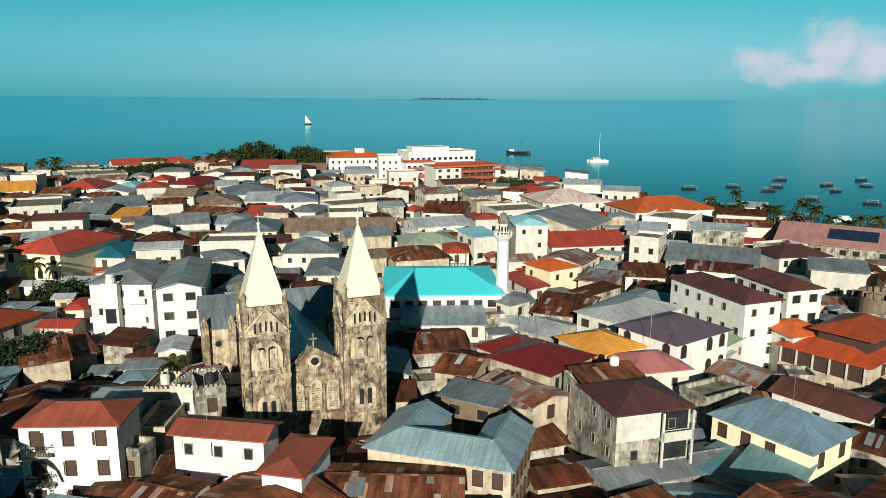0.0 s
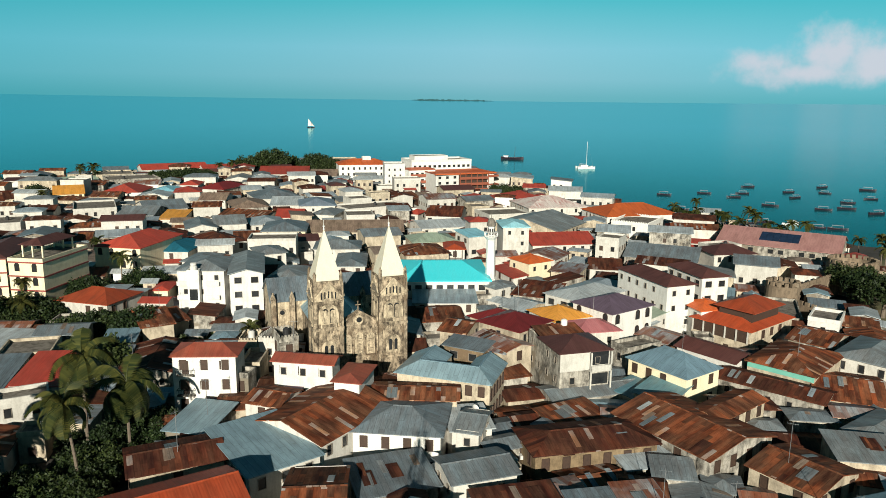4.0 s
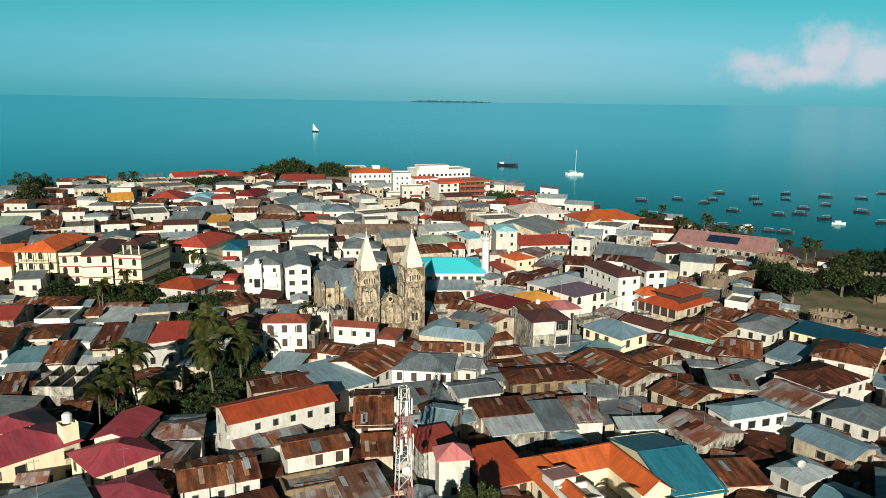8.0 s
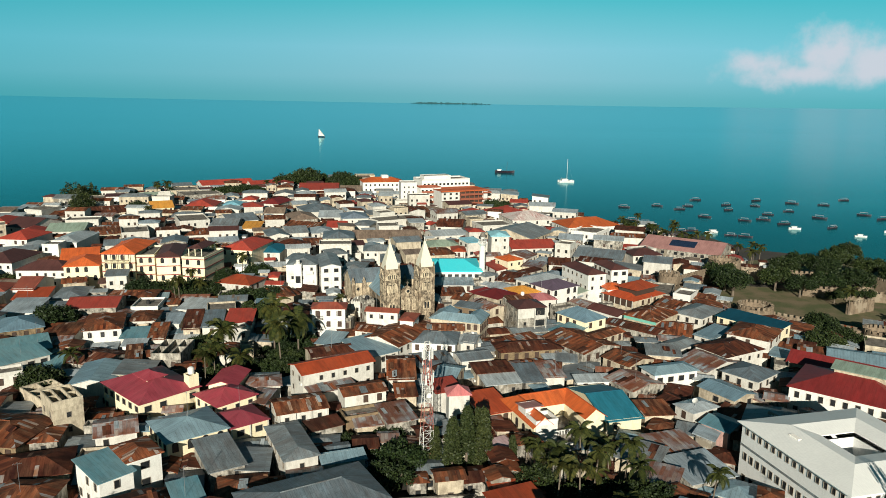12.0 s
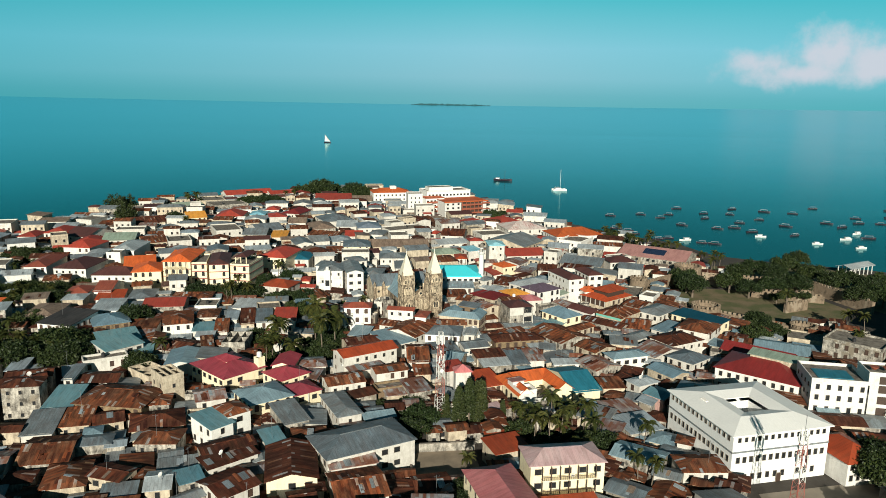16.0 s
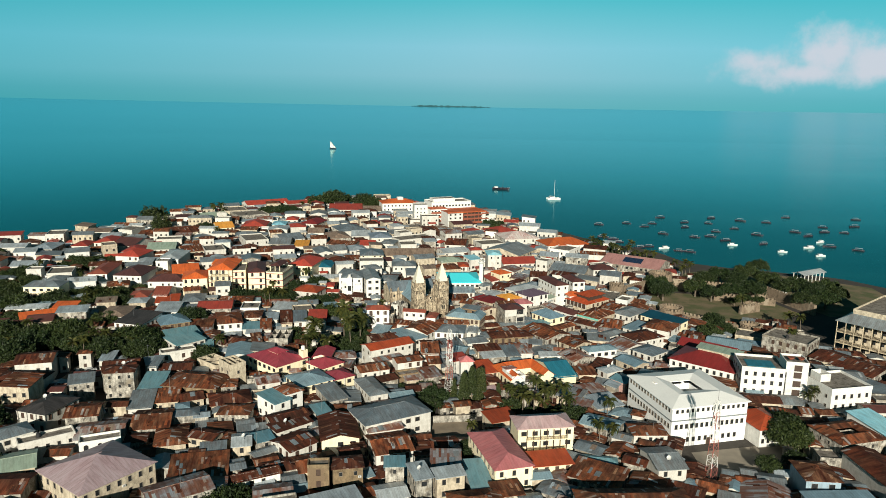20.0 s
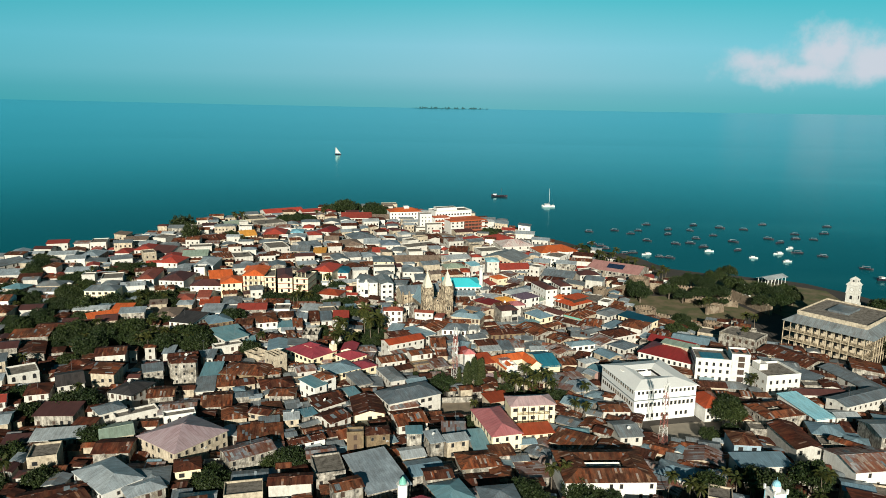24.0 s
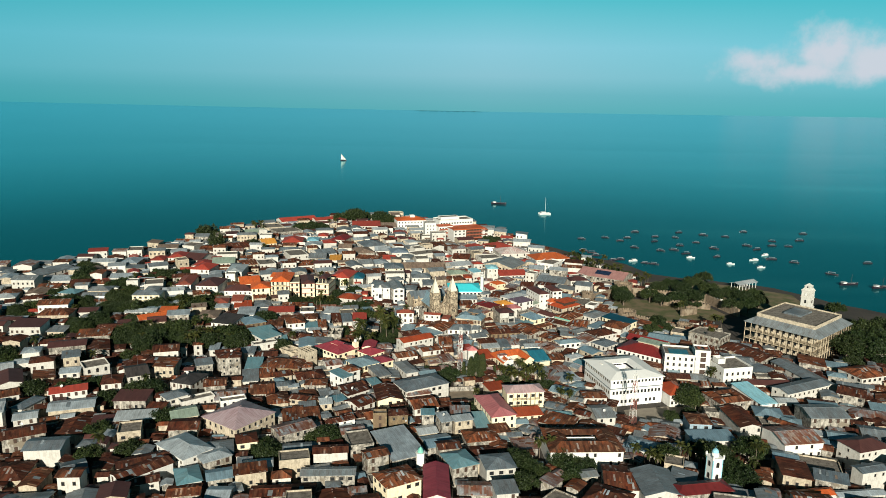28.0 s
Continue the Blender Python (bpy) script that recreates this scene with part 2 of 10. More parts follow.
ROOF_SPECS = {
    "rust": ("rusted_iron_sheets", (0.27, 0.072, 0.028), (0.055, 0.017, 0.011), (0.34, 0.185, 0.105), 0.34, 0.8, 0, 1.0, 0.09),
    "drust": ("dark_rusted_sheets", (0.13, 0.034, 0.018), (0.038, 0.0125, 0.010), (0.24, 0.12, 0.07), 0.26, 0.8, 0, 0.9, 0.06),
    "patch": ("patched_iron_sheets", (0.35, 0.406, 0.448), (0.176, 0.0567, 0.0297), (0.308, 0.22, 0.176), 0.35, 0.6, 0.1, 1.0, 0.12),
    "gray": ("grey_iron_sheets", (0.24, 0.30, 0.335), (0.165, 0.205, 0.23), (0.12, 0.062, 0.038), 0.36, 0.5, 0.15, 0.4),
    "dgray": ("slate_blue_sheets", (0.199, 0.266, 0.346), (0.146, 0.194, 0.255), (0.088, 0.0792, 0.0792), 0.2, 0.5, 0.1, 0.3),
    "lgray": ("pale_iron_sheets", (0.47, 0.55, 0.60), (0.33, 0.39, 0.43), (0.15, 0.106, 0.0792), 0.25, 0.45, 0.15, 0.4),
    "bluegray": ("blue_grey_sheets", (0.24, 0.37, 0.445), (0.20, 0.305, 0.37), (0.106, 0.106, 0.106), 0.15, 0.45, 0.15, 0.3),
    "tealblue": ("weathered_blue_sheets", (0.10, 0.25, 0.31), (0.14, 0.28, 0.33), (0.166, 0.166, 0.156), 0.25, 0.5, 0, 0.4),
    "teal": ("teal_painted_sheets", (0.014, 0.135, 0.205), (0.017, 0.150, 0.222), (0.05, 0.15, 0.195), 0.2, 0.5, 0, 0.2),
    "tealdark": ("deep_teal_sheets", (0.006, 0.066, 0.105), (0.008, 0.078, 0.120), (0.022, 0.075, 0.10), 0.2, 0.5, 0, 0.2),
    "skyblue": ("sky_blue_sheets", (0.222, 0.534, 0.665), (0.272, 0.575, 0.685), (0.353, 0.504, 0.554), 0.2, 0.5, 0, 0.2),
    "red": ("red_painted_sheets", (0.403, 0.0554, 0.0353), (0.332, 0.0504, 0.0353), (0.242, 0.0706, 0.0504), 0.35, 0.55, 0, 0.25),
    "brick": ("brick_red_sheets", (0.31, 0.075, 0.045), (0.25, 0.06, 0.04), (0.22, 0.09, 0.06), 0.4, 0.6, 0, 0.35),
    "dred": ("crimson_sheets", (0.202, 0.0222, 0.0222), (0.161, 0.0202, 0.0202), (0.121, 0.0302, 0.0302), 0.3, 0.5, 0, 0.2),
    "orange": ("orange_sheets", (0.66, 0.135, 0.03), (0.56, 0.11, 0.028), (0.40, 0.12, 0.05), 0.3, 0.6, 0, 0.3),
    "orangered": ("orange_red_sheets", (0.40, 0.066, 0.022), (0.31, 0.052, 0.02), (0.22, 0.068, 0.034), 0.35, 0.55, 0, 0.25),
    "pink": ("faded_pink_sheets", (0.463, 0.151, 0.156), (0.424, 0.136, 0.146), (0.504, 0.252, 0.252), 0.3, 0.55, 0, 0.25),
    "magenta": ("raspberry_sheets", (0.302, 0.0454, 0.0655), (0.262, 0.0383, 0.0584), (0.302, 0.0907, 0.101), 0.3, 0.55, 0, 0.25),
    "pinkw": ("bleached_pink_sheets", (0.504, 0.383, 0.388), (0.463, 0.332, 0.343), (0.403, 0.172, 0.172), 0.25, 0.55, 0, 0.25),
    "pinkroof": ("rose_tile_sheets", (0.424, 0.222, 0.202), (0.383, 0.192, 0.181), (0.353, 0.202, 0.181), 0.3, 0.6, 0, 0.3),
    "striped": ("faded_pink_and_grey_sheets", (0.424, 0.222, 0.211), (0.625, 0.584, 0.564), (0.504, 0.403, 0.383), 0.5, 0.6, 0, 1.0),
    "purple": ("mauve_sheets", (0.156, 0.106, 0.146), (0.142, 0.0958, 0.131), (0.121, 0.0907, 0.101), 0.25, 0.55, 0, 0.2),
    "yellow": ("ochre_sheets", (0.625, 0.293, 0.0454), (0.575, 0.262, 0.0454), (0.454, 0.252, 0.101), 0.25, 0.55, 0, 0.2),
    "green": ("pale_green_sheets", (0.343, 0.433, 0.332), (0.302, 0.383, 0.302), (0.252, 0.242, 0.202), 0.25, 0.55, 0, 0.3),
    "brown": ("brown_painted_sheets", (0.0958, 0.0362, 0.0323), (0.0806, 0.0323, 0.0302), (0.131, 0.0706, 0.0605), 0.25, 0.55, 0, 0.25),
    "black": ("tarred_sheets", (0.0554, 0.0504, 0.0504), (0.0403, 0.0383, 0.0403), (0.101, 0.0806, 0.0706), 0.3, 0.7, 0, 0.3),
    "tan": ("clay_coloured_sheets", (0.252, 0.197, 0.151), (0.202, 0.151, 0.121), (0.151, 0.101, 0.0806), 0.3, 0.7, 0, 0.4),
    "white": ("white_painted_sheets", (0.87, 0.87, 0.84), (0.83, 0.83, 0.805), (0.74, 0.73, 0.70), 0.1, 0.5, 0, 0.1),
    "turquoise": ("turquoise_sheets", (0.0504, 0.625, 0.746), (0.0554, 0.646, 0.766), (0.121, 0.625, 0.726), 0.2, 0.45, 0, 0.15),
}
WALL_SPECS = {
    "w": ("white_limewash", (0.57, 0.55, 0.505), (0.25, 0.225, 0.19), 0.45, 0.45, 0.85, None, 0.44),
    "c": ("cream_plaster", (0.53, 0.455, 0.345), (0.15, 0.12, 0.09), 0.70, 0.5, 0.9, None, 0.41),
    "y": ("yellow_plaster", (0.78, 0.69, 0.49), (0.40, 0.32, 0.20), 0.35, 0.35, 0.85, None, 0.46),
    "g": ("grimy_plaster", (0.50, 0.465, 0.405), (0.05, 0.045, 0.039), 0.92, 0.7, 0.9, (0.21, 0.18, 0.14), 0.385),
    "s": ("bare_coral_stone", (0.248, 0.18, 0.108), (0.0726, 0.0528, 0.0343), 0.8, 0.5, 0.95, (0.16, 0.112, 0.072), 0.4),
    "p": ("pink_plaster", (0.464, 0.288, 0.256), (0.165, 0.112, 0.099), 0.5, 0.5, 0.9, None, 0.44),
    "n": ("fresh_white_paint", (0.68, 0.67, 0.635), (0.36, 0.335, 0.30), 0.4, 0.42, 0.8, None, 0.46),
    "W": ("bright_white_paint", (0.80, 0.80, 0.785), (0.50, 0.48, 0.45), 0.25, 0.3, 0.75, None, 0.48),
    "b": ("pale_blue_plaster", (0.32, 0.432, 0.512), (0.132, 0.152, 0.165), 0.4, 0.45, 0.9, None, 0.44),
}
ROOFS = {k: sheet_metal(*a) for k, a in ROOF_SPECS.items()}
WALLS = {k: plaster(*a) for k, a in WALL_SPECS.items()}
# the same, for many houses in one mesh
MANY_ROOFS = {k: sheet_metal("many_" + ROOF_SPECS[k][0], *ROOF_SPECS[k][1:], island=True) for k in
              ("rust", "drust", "patch", "gray", "lgray", "bluegray", "tealblue", "tan", "red", "brown", "orangered")}
MANY_WALLS = {k: plaster("many_" + a[0], *a[1:], island=True) for k, a in WALL_SPECS.items()}
M_OLD = plaster("weathered_cathedral_stone", (0.50, 0.40, 0.285), (0.024, 0.019, 0.0155), 0.97, 0.85, 0.95, (0.16, 0.118, 0.08), 0.395, False, 0.85)
M_PALE = plaster("pale_dressed_stone", (0.588, 0.483, 0.344), (0.0562, 0.045, 0.0338), 0.9, 0.9, 0.9, None, 0.43, False, 0.6)
M_SPIRE = plaster("cream_spire_paint", (0.672, 0.63, 0.504), (0.45, 0.405, 0.315), 0.2, 0.25, 0.6)
M_CONC = plaster("stained_concrete", (0.244, 0.218, 0.189), (0.0638, 0.0547, 0.045), 0.85, 0.3, 0.95, None, 0.4)
M_FORT = plaster("fort_coral_rag", (0.227, 0.172, 0.122), (0.0638, 0.051, 0.0375), 0.9, 0.6, 0.95, (0.285, 0.232, 0.173))
# window glass, and also the dark panels that stand for shaded openings
M_PANE = plain("dark_glass_and_opening_shade", (0.012, 0.014, 0.016), (0.03, 0.032, 0.034), 0.8, 0.25)
M_SOLAR = plain("blue_solar_glass", (0.012, 0.024, 0.055), (0.02, 0.034, 0.07), 0.6, 0.2)
M_WOOD = plain("brown_shutter_wood", (0.062, 0.034, 0.022), (0.038, 0.022, 0.016), 3.0, 0.7)
M_FRAME = plain("painted_frame", (0.30, 0.27, 0.23), (0.16, 0.13, 0.10), 2.0, 0.6)
M_WHITE = plain("white_paint", (0.672, 0.664, 0.63), (0.588, 0.58, 0.554), 1.0, 0.55)
M_RAIL = plain("rust_brown_balcony_paint", (0.30, 0.085, 0.045), (0.24, 0.07, 0.04), 1.0, 0.6)
M_GREENP = plain("mint_green_paint", (0.16, 0.42, 0.34), (0.12, 0.36, 0.30), 1.0, 0.6)
M_TANK = plain("black_tank_plastic", (0.018, 0.018, 0.02), (0.03, 0.03, 0.032), 2.0, 0.45)
M_STEEL = plain("galvanised_steel", (0.42, 0.43, 0.44), (0.32, 0.33, 0.34), 4.0, 0.4, 0.7)
M_REDP = plain("faded_red_mast_paint", (0.36, 0.115, 0.09), (0.30, 0.10, 0.08), 2.0, 0.5)
M_BARK = plain("palm_bark", (0.16, 0.125, 0.095), (0.10, 0.08, 0.06), 4.0, 0.9)
M_LEAF = leaves("broad_leaves", (0.008, 0.018, 0.007), (0.036, 0.054, 0.015))
M_LEAF2 = leaves("mango_leaves", (0.007, 0.015, 0.006), (0.028, 0.044, 0.013))
M_FROND = leaves("palm_fronds", (0.012, 0.022, 0.007), (0.068, 0.070, 0.018))
M_CASU = leaves("casuarina_needles", (0.014, 0.024, 0.009), (0.04, 0.052, 0.016))
M_HULL = plain("dark_painted_hull", (0.010, 0.012, 0.022), (0.03, 0.014, 0.022), 0.4, 0.5)
M_HULLW = plain("white_hull", (0.655, 0.647, 0.63), (0.588, 0.58, 0.571), 1.0, 0.35)
M_AWN = plain("boat_awning_canvas", (0.42, 0.43, 0.45), (0.12, 0.13, 0.18), 0.25, 0.8)
M_SAIL = plain("sail_cloth", (0.605, 0.571, 0.521), (0.504, 0.479, 0.437), 0.6, 0.8)
M_BAND = plain("brick_red_band_paint", (0.27, 0.05, 0.04), (0.22, 0.042, 0.035), 1.0, 0.7)
M_TYRE = plain("black_rubber", (0.012, 0.012, 0.012), (0.02, 0.02, 0.02), 3.0, 0.8)
M_CARS = [plain("silver_car_paint", (0.42, 0.43, 0.44), (0.38, 0.39, 0.4), 0.5, 0.25), plain("white_car_paint", (0.62, 0.62, 0.6), (0.57, 0.57, 0.56), 0.5, 0.25), plain("dark_blue_car_paint", (0.02, 0.03, 0.06), (0.025, 0.035, 0.06), 0.5, 0.25)]


def ground_material():
    m, nt, N, L, b = nodes_of("trodden_earth_and_paving")
    co = N("ShaderNodeTexCoord").outputs["Object"]
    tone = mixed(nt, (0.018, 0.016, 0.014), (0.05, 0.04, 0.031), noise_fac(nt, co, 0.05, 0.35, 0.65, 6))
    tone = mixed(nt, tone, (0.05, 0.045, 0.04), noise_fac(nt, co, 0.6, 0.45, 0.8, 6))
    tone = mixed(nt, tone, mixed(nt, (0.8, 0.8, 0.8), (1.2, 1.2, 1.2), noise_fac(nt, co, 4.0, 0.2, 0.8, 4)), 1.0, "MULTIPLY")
    L(tone, b.inputs["Base Color"])
    b.inputs["Roughness"].default_value = 0.95
    return m


def grass_material():
    m, nt, N, L, b = nodes_of("dry_lawn")
    co = N("ShaderNodeTexCoord").outputs["Object"]
    tone = mixed(nt, (0.075, 0.085, 0.028), (0.165, 0.125, 0.07), noise_fac(nt, co, 0.12, 0.4, 0.62, 6))
    tone = mixed(nt, tone, mixed(nt, (0.7, 0.7, 0.7), (1.25, 1.25, 1.25), noise_fac(nt, co, 2.5, 0.2, 0.8, 5)), 1.0, "MULTIPLY")
    L(tone, b.inputs["Base Color"])
    b.inputs["Roughness"].default_value = 0.95
    return m


def sea_material():
    m, nt, N, L, b = nodes_of("tropical_sea_water")
    co = N("ShaderNodeTexCoord").outputs["Object"]
    broad = noise_fac(nt, co, 0.0016, 0.36, 0.66, 2, (0.6, 1.2, 1))
    tone = mixed(nt, (0.001, 0.070, 0.085), (0.001, 0.092, 0.110), broad)
    sepw = N("ShaderNodeSeparateXYZ")
    L(co, sepw.inputs[0])
    right = N("ShaderNodeMapRange")
    right.inputs["From Min"].default_value, right.inputs["From Max"].default_value = -100.0, 900.0
    L(sepw.outputs["X"], right.inputs["Value"])
    # pale sheen of wind streaks, to the right, put into the body colour
    wind_sheen = N("ShaderNodeMath")
    wind_sheen.operation = "MULTIPLY"
    L(noise_fac(nt, co, 0.0045, 0.5, 0.72, 5, (0.22, 1.5, 1), 0.6), wind_sheen.inputs[0])
    L(right.outputs[0], wind_sheen.inputs[1])
    tone = mixed(nt, tone, (0.03, 0.21, 0.235), wind_sheen.outputs[0])
    small = N("ShaderNodeTexNoise")
    small.inputs["Scale"].default_value, small.inputs["Detail"].default_value = 0.9, 4
    mp = N("ShaderNodeMapping")
    mp.inputs["Scale"].default_value = (0.6, 1.4, 1)
    L(co, mp.inputs["Vector"])
    L(mp.outputs[0], small.inputs["Vector"])
    bump = N("ShaderNodeBump")
    bump.inputs["Strength"].default_value, bump.inputs["Distance"].default_value = 0.06, 0.4
    L(small.outputs["Fac"], bump.inputs["Height"])
    body, gloss, fres, mix = N("ShaderNodeBsdfDiffuse"), N("ShaderNodeBsdfGlossy"), N("ShaderNodeFresnel"), N("ShaderNodeMixShader")
    L(tone, body.inputs["Color"])
    gloss.inputs["Color"].default_value, gloss.inputs["Roughness"].default_value = (0.56, 0.95, 1.0, 1), 0.14
    fres.inputs["IOR"].default_value = 1.27
    for n in (body, gloss):
        L(bump.outputs[0], n.inputs["Normal"])
    L(fres.outputs[0], mix.inputs[0])
    L(body.outputs[0], mix.inputs[1])
    L(gloss.outputs[0], mix.inputs[2])
    nt.nodes.remove(b)
    L(mix.outputs[0], nt.nodes["Material Output"].inputs["Surface"])
    return m


M_GROUND, M_GRASS, M_SEA = ground_material(), grass_material(), sea_material()
# the teal haze of distance is mixed into the island's own colour
M_ISLE = plain("hazy_island_trees", (0.012, 0.07, 0.085), (0.02, 0.085, 0.10), 0.01, 0.95)
M_SAND = plain("beach_sand", (0.36, 0.30, 0.22), (0.28, 0.24, 0.18), 0.2, 0.95)
M_PAVE = plain("worn_school_yard_paving", (0.29, 0.25, 0.195), (0.22, 0.19, 0.15), 0.3, 0.95)


# ---- mesh helpers ----
def mesh_of(name, verts, faces, mats, slots=None, uv=False):
    me = bpy.data.meshes.new(name)
    me.from_pydata([tuple(v) for v in verts], [], faces)
    for m in mats:
        me.materials.append(m)
    if slots:
        me.polygons.foreach_set("material_index", slots)
    if uv:
        lay = me.uv_layers.new(name="sheets")
        for p in me.polygons:
            n = p.normal
            e = Vector((-n.y, n.x, 0))
            e = e.normalized() if e.length > 1e-4 else Vector((1, 0, 0))
            up = n.cross(e)
            for li in p.loop_indices:
                co = me.vertices[me.loops[li].vertex_index].co
                lay.data[li].uv = (co.dot(e), co.dot(up))
    me.update()
    return me


def part(name, me, parent, m=None, label=""):
    ob = new(name, me)
    ob.parent = parent
    if m is not None:
        ob.matrix_local = m
    if label:
        ob["label"] = label
    return ob


class Shape:
    """Gathers boxes, prisms and the like into one mesh."""

    def __init__(self):
        self.v, self.f, self.s = [], [], []

    def poly(self, pts, faces, slot=0):
        k = len(self.v)
        self.v += [Vector(p) for p in pts]
        self.f += [tuple(i + k for i in f) for f in faces]
        self.s += [slot] * len(faces)
        return self

    def box(self, x0, y0, z0, x1, y1, z1, slot=0, m=None):
        p = [(x0, y0, z0), (x1, y0, z0), (x1, y1, z0), (x0, y1, z0), (x0, y0, z1), (x1, y0, z1), (x1, y1, z1), (x0, y1, z1)]
        if m is not None:
            p = [m @ Vector(q) for q in p]
        return self.poly(p, [(3, 2, 1, 0), (4, 5, 6, 7), (0, 1, 5, 4), (1, 2, 6, 5), (2, 3, 7, 6), (3, 0, 4, 7)], slot)

    def ring(self, r0, z0, r1, z1, n=16, slot=0, cx=0, cy=0, caps=True, turn=0.0):
        a = [2 * math.pi * (i + turn) / n for i in range(n)]
        p = [(cx + r0 * math.cos(t), cy + r0 * math.sin(t), z0) for t in a] + [(cx + r1 * math.cos(t), cy + r1 * math.sin(t), z1) for t in a]
        f = [(i, (i + 1) % n, n + (i + 1) % n, n + i) for i in range(n)]
        if caps:
            f += [tuple(range(n - 1, -1, -1)), tuple(range(n, 2 * n))]
        return self.poly(p, f, slot)

    def bar(self, a, b, r, n=4, slot=0):
        a, b = Vector(a), Vector(b)
        d = (b - a).normalized()
        s = d.orthogonal().normalized()
        q = d.cross(s)
        p = [c + r * (math.cos(2 * math.pi * i / n) * s + math.sin(2 * math.pi * i / n) * q) for c in (a, b) for i in range(n)]
        f = [(i, (i + 1) % n, n + (i + 1) % n, n + i) for i in range(n)] + [tuple(range(n - 1, -1, -1)), tuple(range(n, 2 * n))]
        return self.poly(p, f, slot)

    def arch(self, x, z, w, h, y, depth, slot=0, n=8):
        """An upright arched slab, its foot at z, facing -y at y."""
        r = w / 2
        rim = [(x - r, z), (x + r, z)] + [(x + r * math.cos(math.pi * i / n), z + h - r + r * math.sin(math.pi * i / n)) for i in range(n + 1)]
        k = len(rim)
        p = [(a, y, c) for a, c in rim] + [(a, y + depth, c) for a, c in rim]
        f = [tuple(range(k))] + [tuple(range(2 * k - 1, k - 1, -1))] + [(i, k + i, k + (i + 1) % k, (i + 1) % k) for i in range(k)]
        return self.poly(p, f, slot)

    def mesh(self, name, *mats, uv=False):
        return mesh_of(name, self.v, self.f, mats, self.s, uv)


def base(name, m, label, category, group="", kind=""):
    ob = new(name)
    ob.empty_display_size = 0.5
    ob.matrix_world = m
    return tagged(ob, label, category, group, kind)


# ---- roofs ----
def roof_mesh(kind, w, d, rise, over=0.45, thick=0.14, mat=None, court=0.27, ridge=None):
    """A roof whose eaves lie at z = 0; the ridge runs along the longer side, across it for kind G or H."""
    s = Shape()
    X, Y = w / 2 + over, d / 2 + over
    t = -thick
    low = -rise * over / max(0.1, min(w, d) / 2)
    if kind in "hpHC":
        if kind == "p" or (abs(X - Y) < 0.5 and not ridge):
            tops = [((-X, -Y, 0), (X, -Y, 0), (0, 0, rise)), ((X, -Y, 0), (X, Y, 0), (0, 0, rise)), ((X, Y, 0), (-X, Y, 0), (0, 0, rise)), ((-X, Y, 0), (-X, -Y, 0), (0, 0, rise))]
        elif X > Y or ridge:
            g = ridge / 2 if ridge else X - Y * 0.9
            a, b = (-g, 0, rise), (g, 0, rise)
            tops = [((-X, -Y, 0), (X, -Y, 0), b, a), ((X, -Y, 0), (X, Y, 0), b), ((X, Y, 0), (-X, Y, 0), a, b), ((-X, Y, 0), (-X, -Y, 0), a)]
        else:
            g = Y - X * 0.9
            a, b = (0, -g, rise), (0, g, rise)
            tops = [((-X, -Y, 0), (X, -Y, 0), a), ((X, -Y, 0), (X, Y, 0), b, a), ((X, Y, 0), (-X, Y, 0), b), ((-X, Y, 0), (-X, -Y, 0), a, b)]
        for f in tops:
            s.poly(f, [tuple(range(len(f)))])
        c = [(-X, -Y), (X, -Y), (X, Y), (-X, Y)]
        for i in range(4):
            (x0, y0), (x1, y1) = c[i], c[(i + 1) % 4]
            s.poly([(x0, y0, t), (x1, y1, t), (x1, y1, 0), (x0, y0, 0)], [(0, 1, 2, 3)])
        s.poly([(x, y, t) for x, y in c], [(3, 2, 1, 0)])
    elif kind in "gG":
        if kind == "g":
            P = lambda a, b, z: (a * X, b * Y, z)
        else:
            P = lambda a, b, z: (-b * X, a * Y, z)
        for sgn in (-1, 1):
            q = [P(-1, sgn, low), P(1, sgn, low), P(1, 0, rise), P(-1, 0, rise)]
            q = q if sgn < 0 else q[::-1]
            r = [(x, y, z + t) for x, y, z in q]
            s.poly(q + r, [(0, 1, 2, 3), (7, 6, 5, 4), (0, 4, 5, 1), (1, 5, 6, 2), (3, 7, 4, 0)])
    elif kind == "s":
        q = [(-X, -Y, low), (X, -Y, low), (X, Y, rise), (-X, Y, rise)]
        r = [(x, y, z + t) for x, y, z in q]
        s.poly(q + r, [(0, 1, 2, 3), (7, 6, 5, 4), (0, 4, 5, 1), (1, 5, 6, 2), (2, 6, 7, 3), (3, 7, 4, 0)])
    elif kind == "c":
        # four slopes round an open court
        a = b = min(w, d) * court
        oc = [(-X, -Y), (X, -Y), (X, Y), (-X, Y)]
        rc = [(-X + a, -Y + b), (X - a, -Y + b), (X - a, Y - b), (-X + a, Y - b)]
        ic = [(-X + 1.55 * a, -Y + 1.55 * b), (X - 1.55 * a, -Y + 1.55 * b), (X - 1.55 * a, Y - 1.55 * b), (-X + 1.55 * a, Y - 1.55 * b)]
        for i in range(4):
            j = (i + 1) % 4
            s.poly([(*oc[i], 0), (*oc[j], 0), (*rc[j], rise), (*rc[i], rise)], [(0, 1, 2, 3)])
            s.poly([(*rc[i], rise), (*rc[j], rise), (*ic[j], rise * 0.45), (*ic[i], rise * 0.45)], [(0, 1, 2, 3)])
            s.poly([(*oc[i], t), (*oc[j], t), (*oc[j], 0), (*oc[i], 0)], [(0, 1, 2, 3)])
            s.poly([(*ic[j], rise * 0.45), (*ic[i], rise * 0.45), (*ic[i], rise * 0.45 + t), (*ic[j], rise * 0.45 + t)], [(3, 2, 1, 0)])
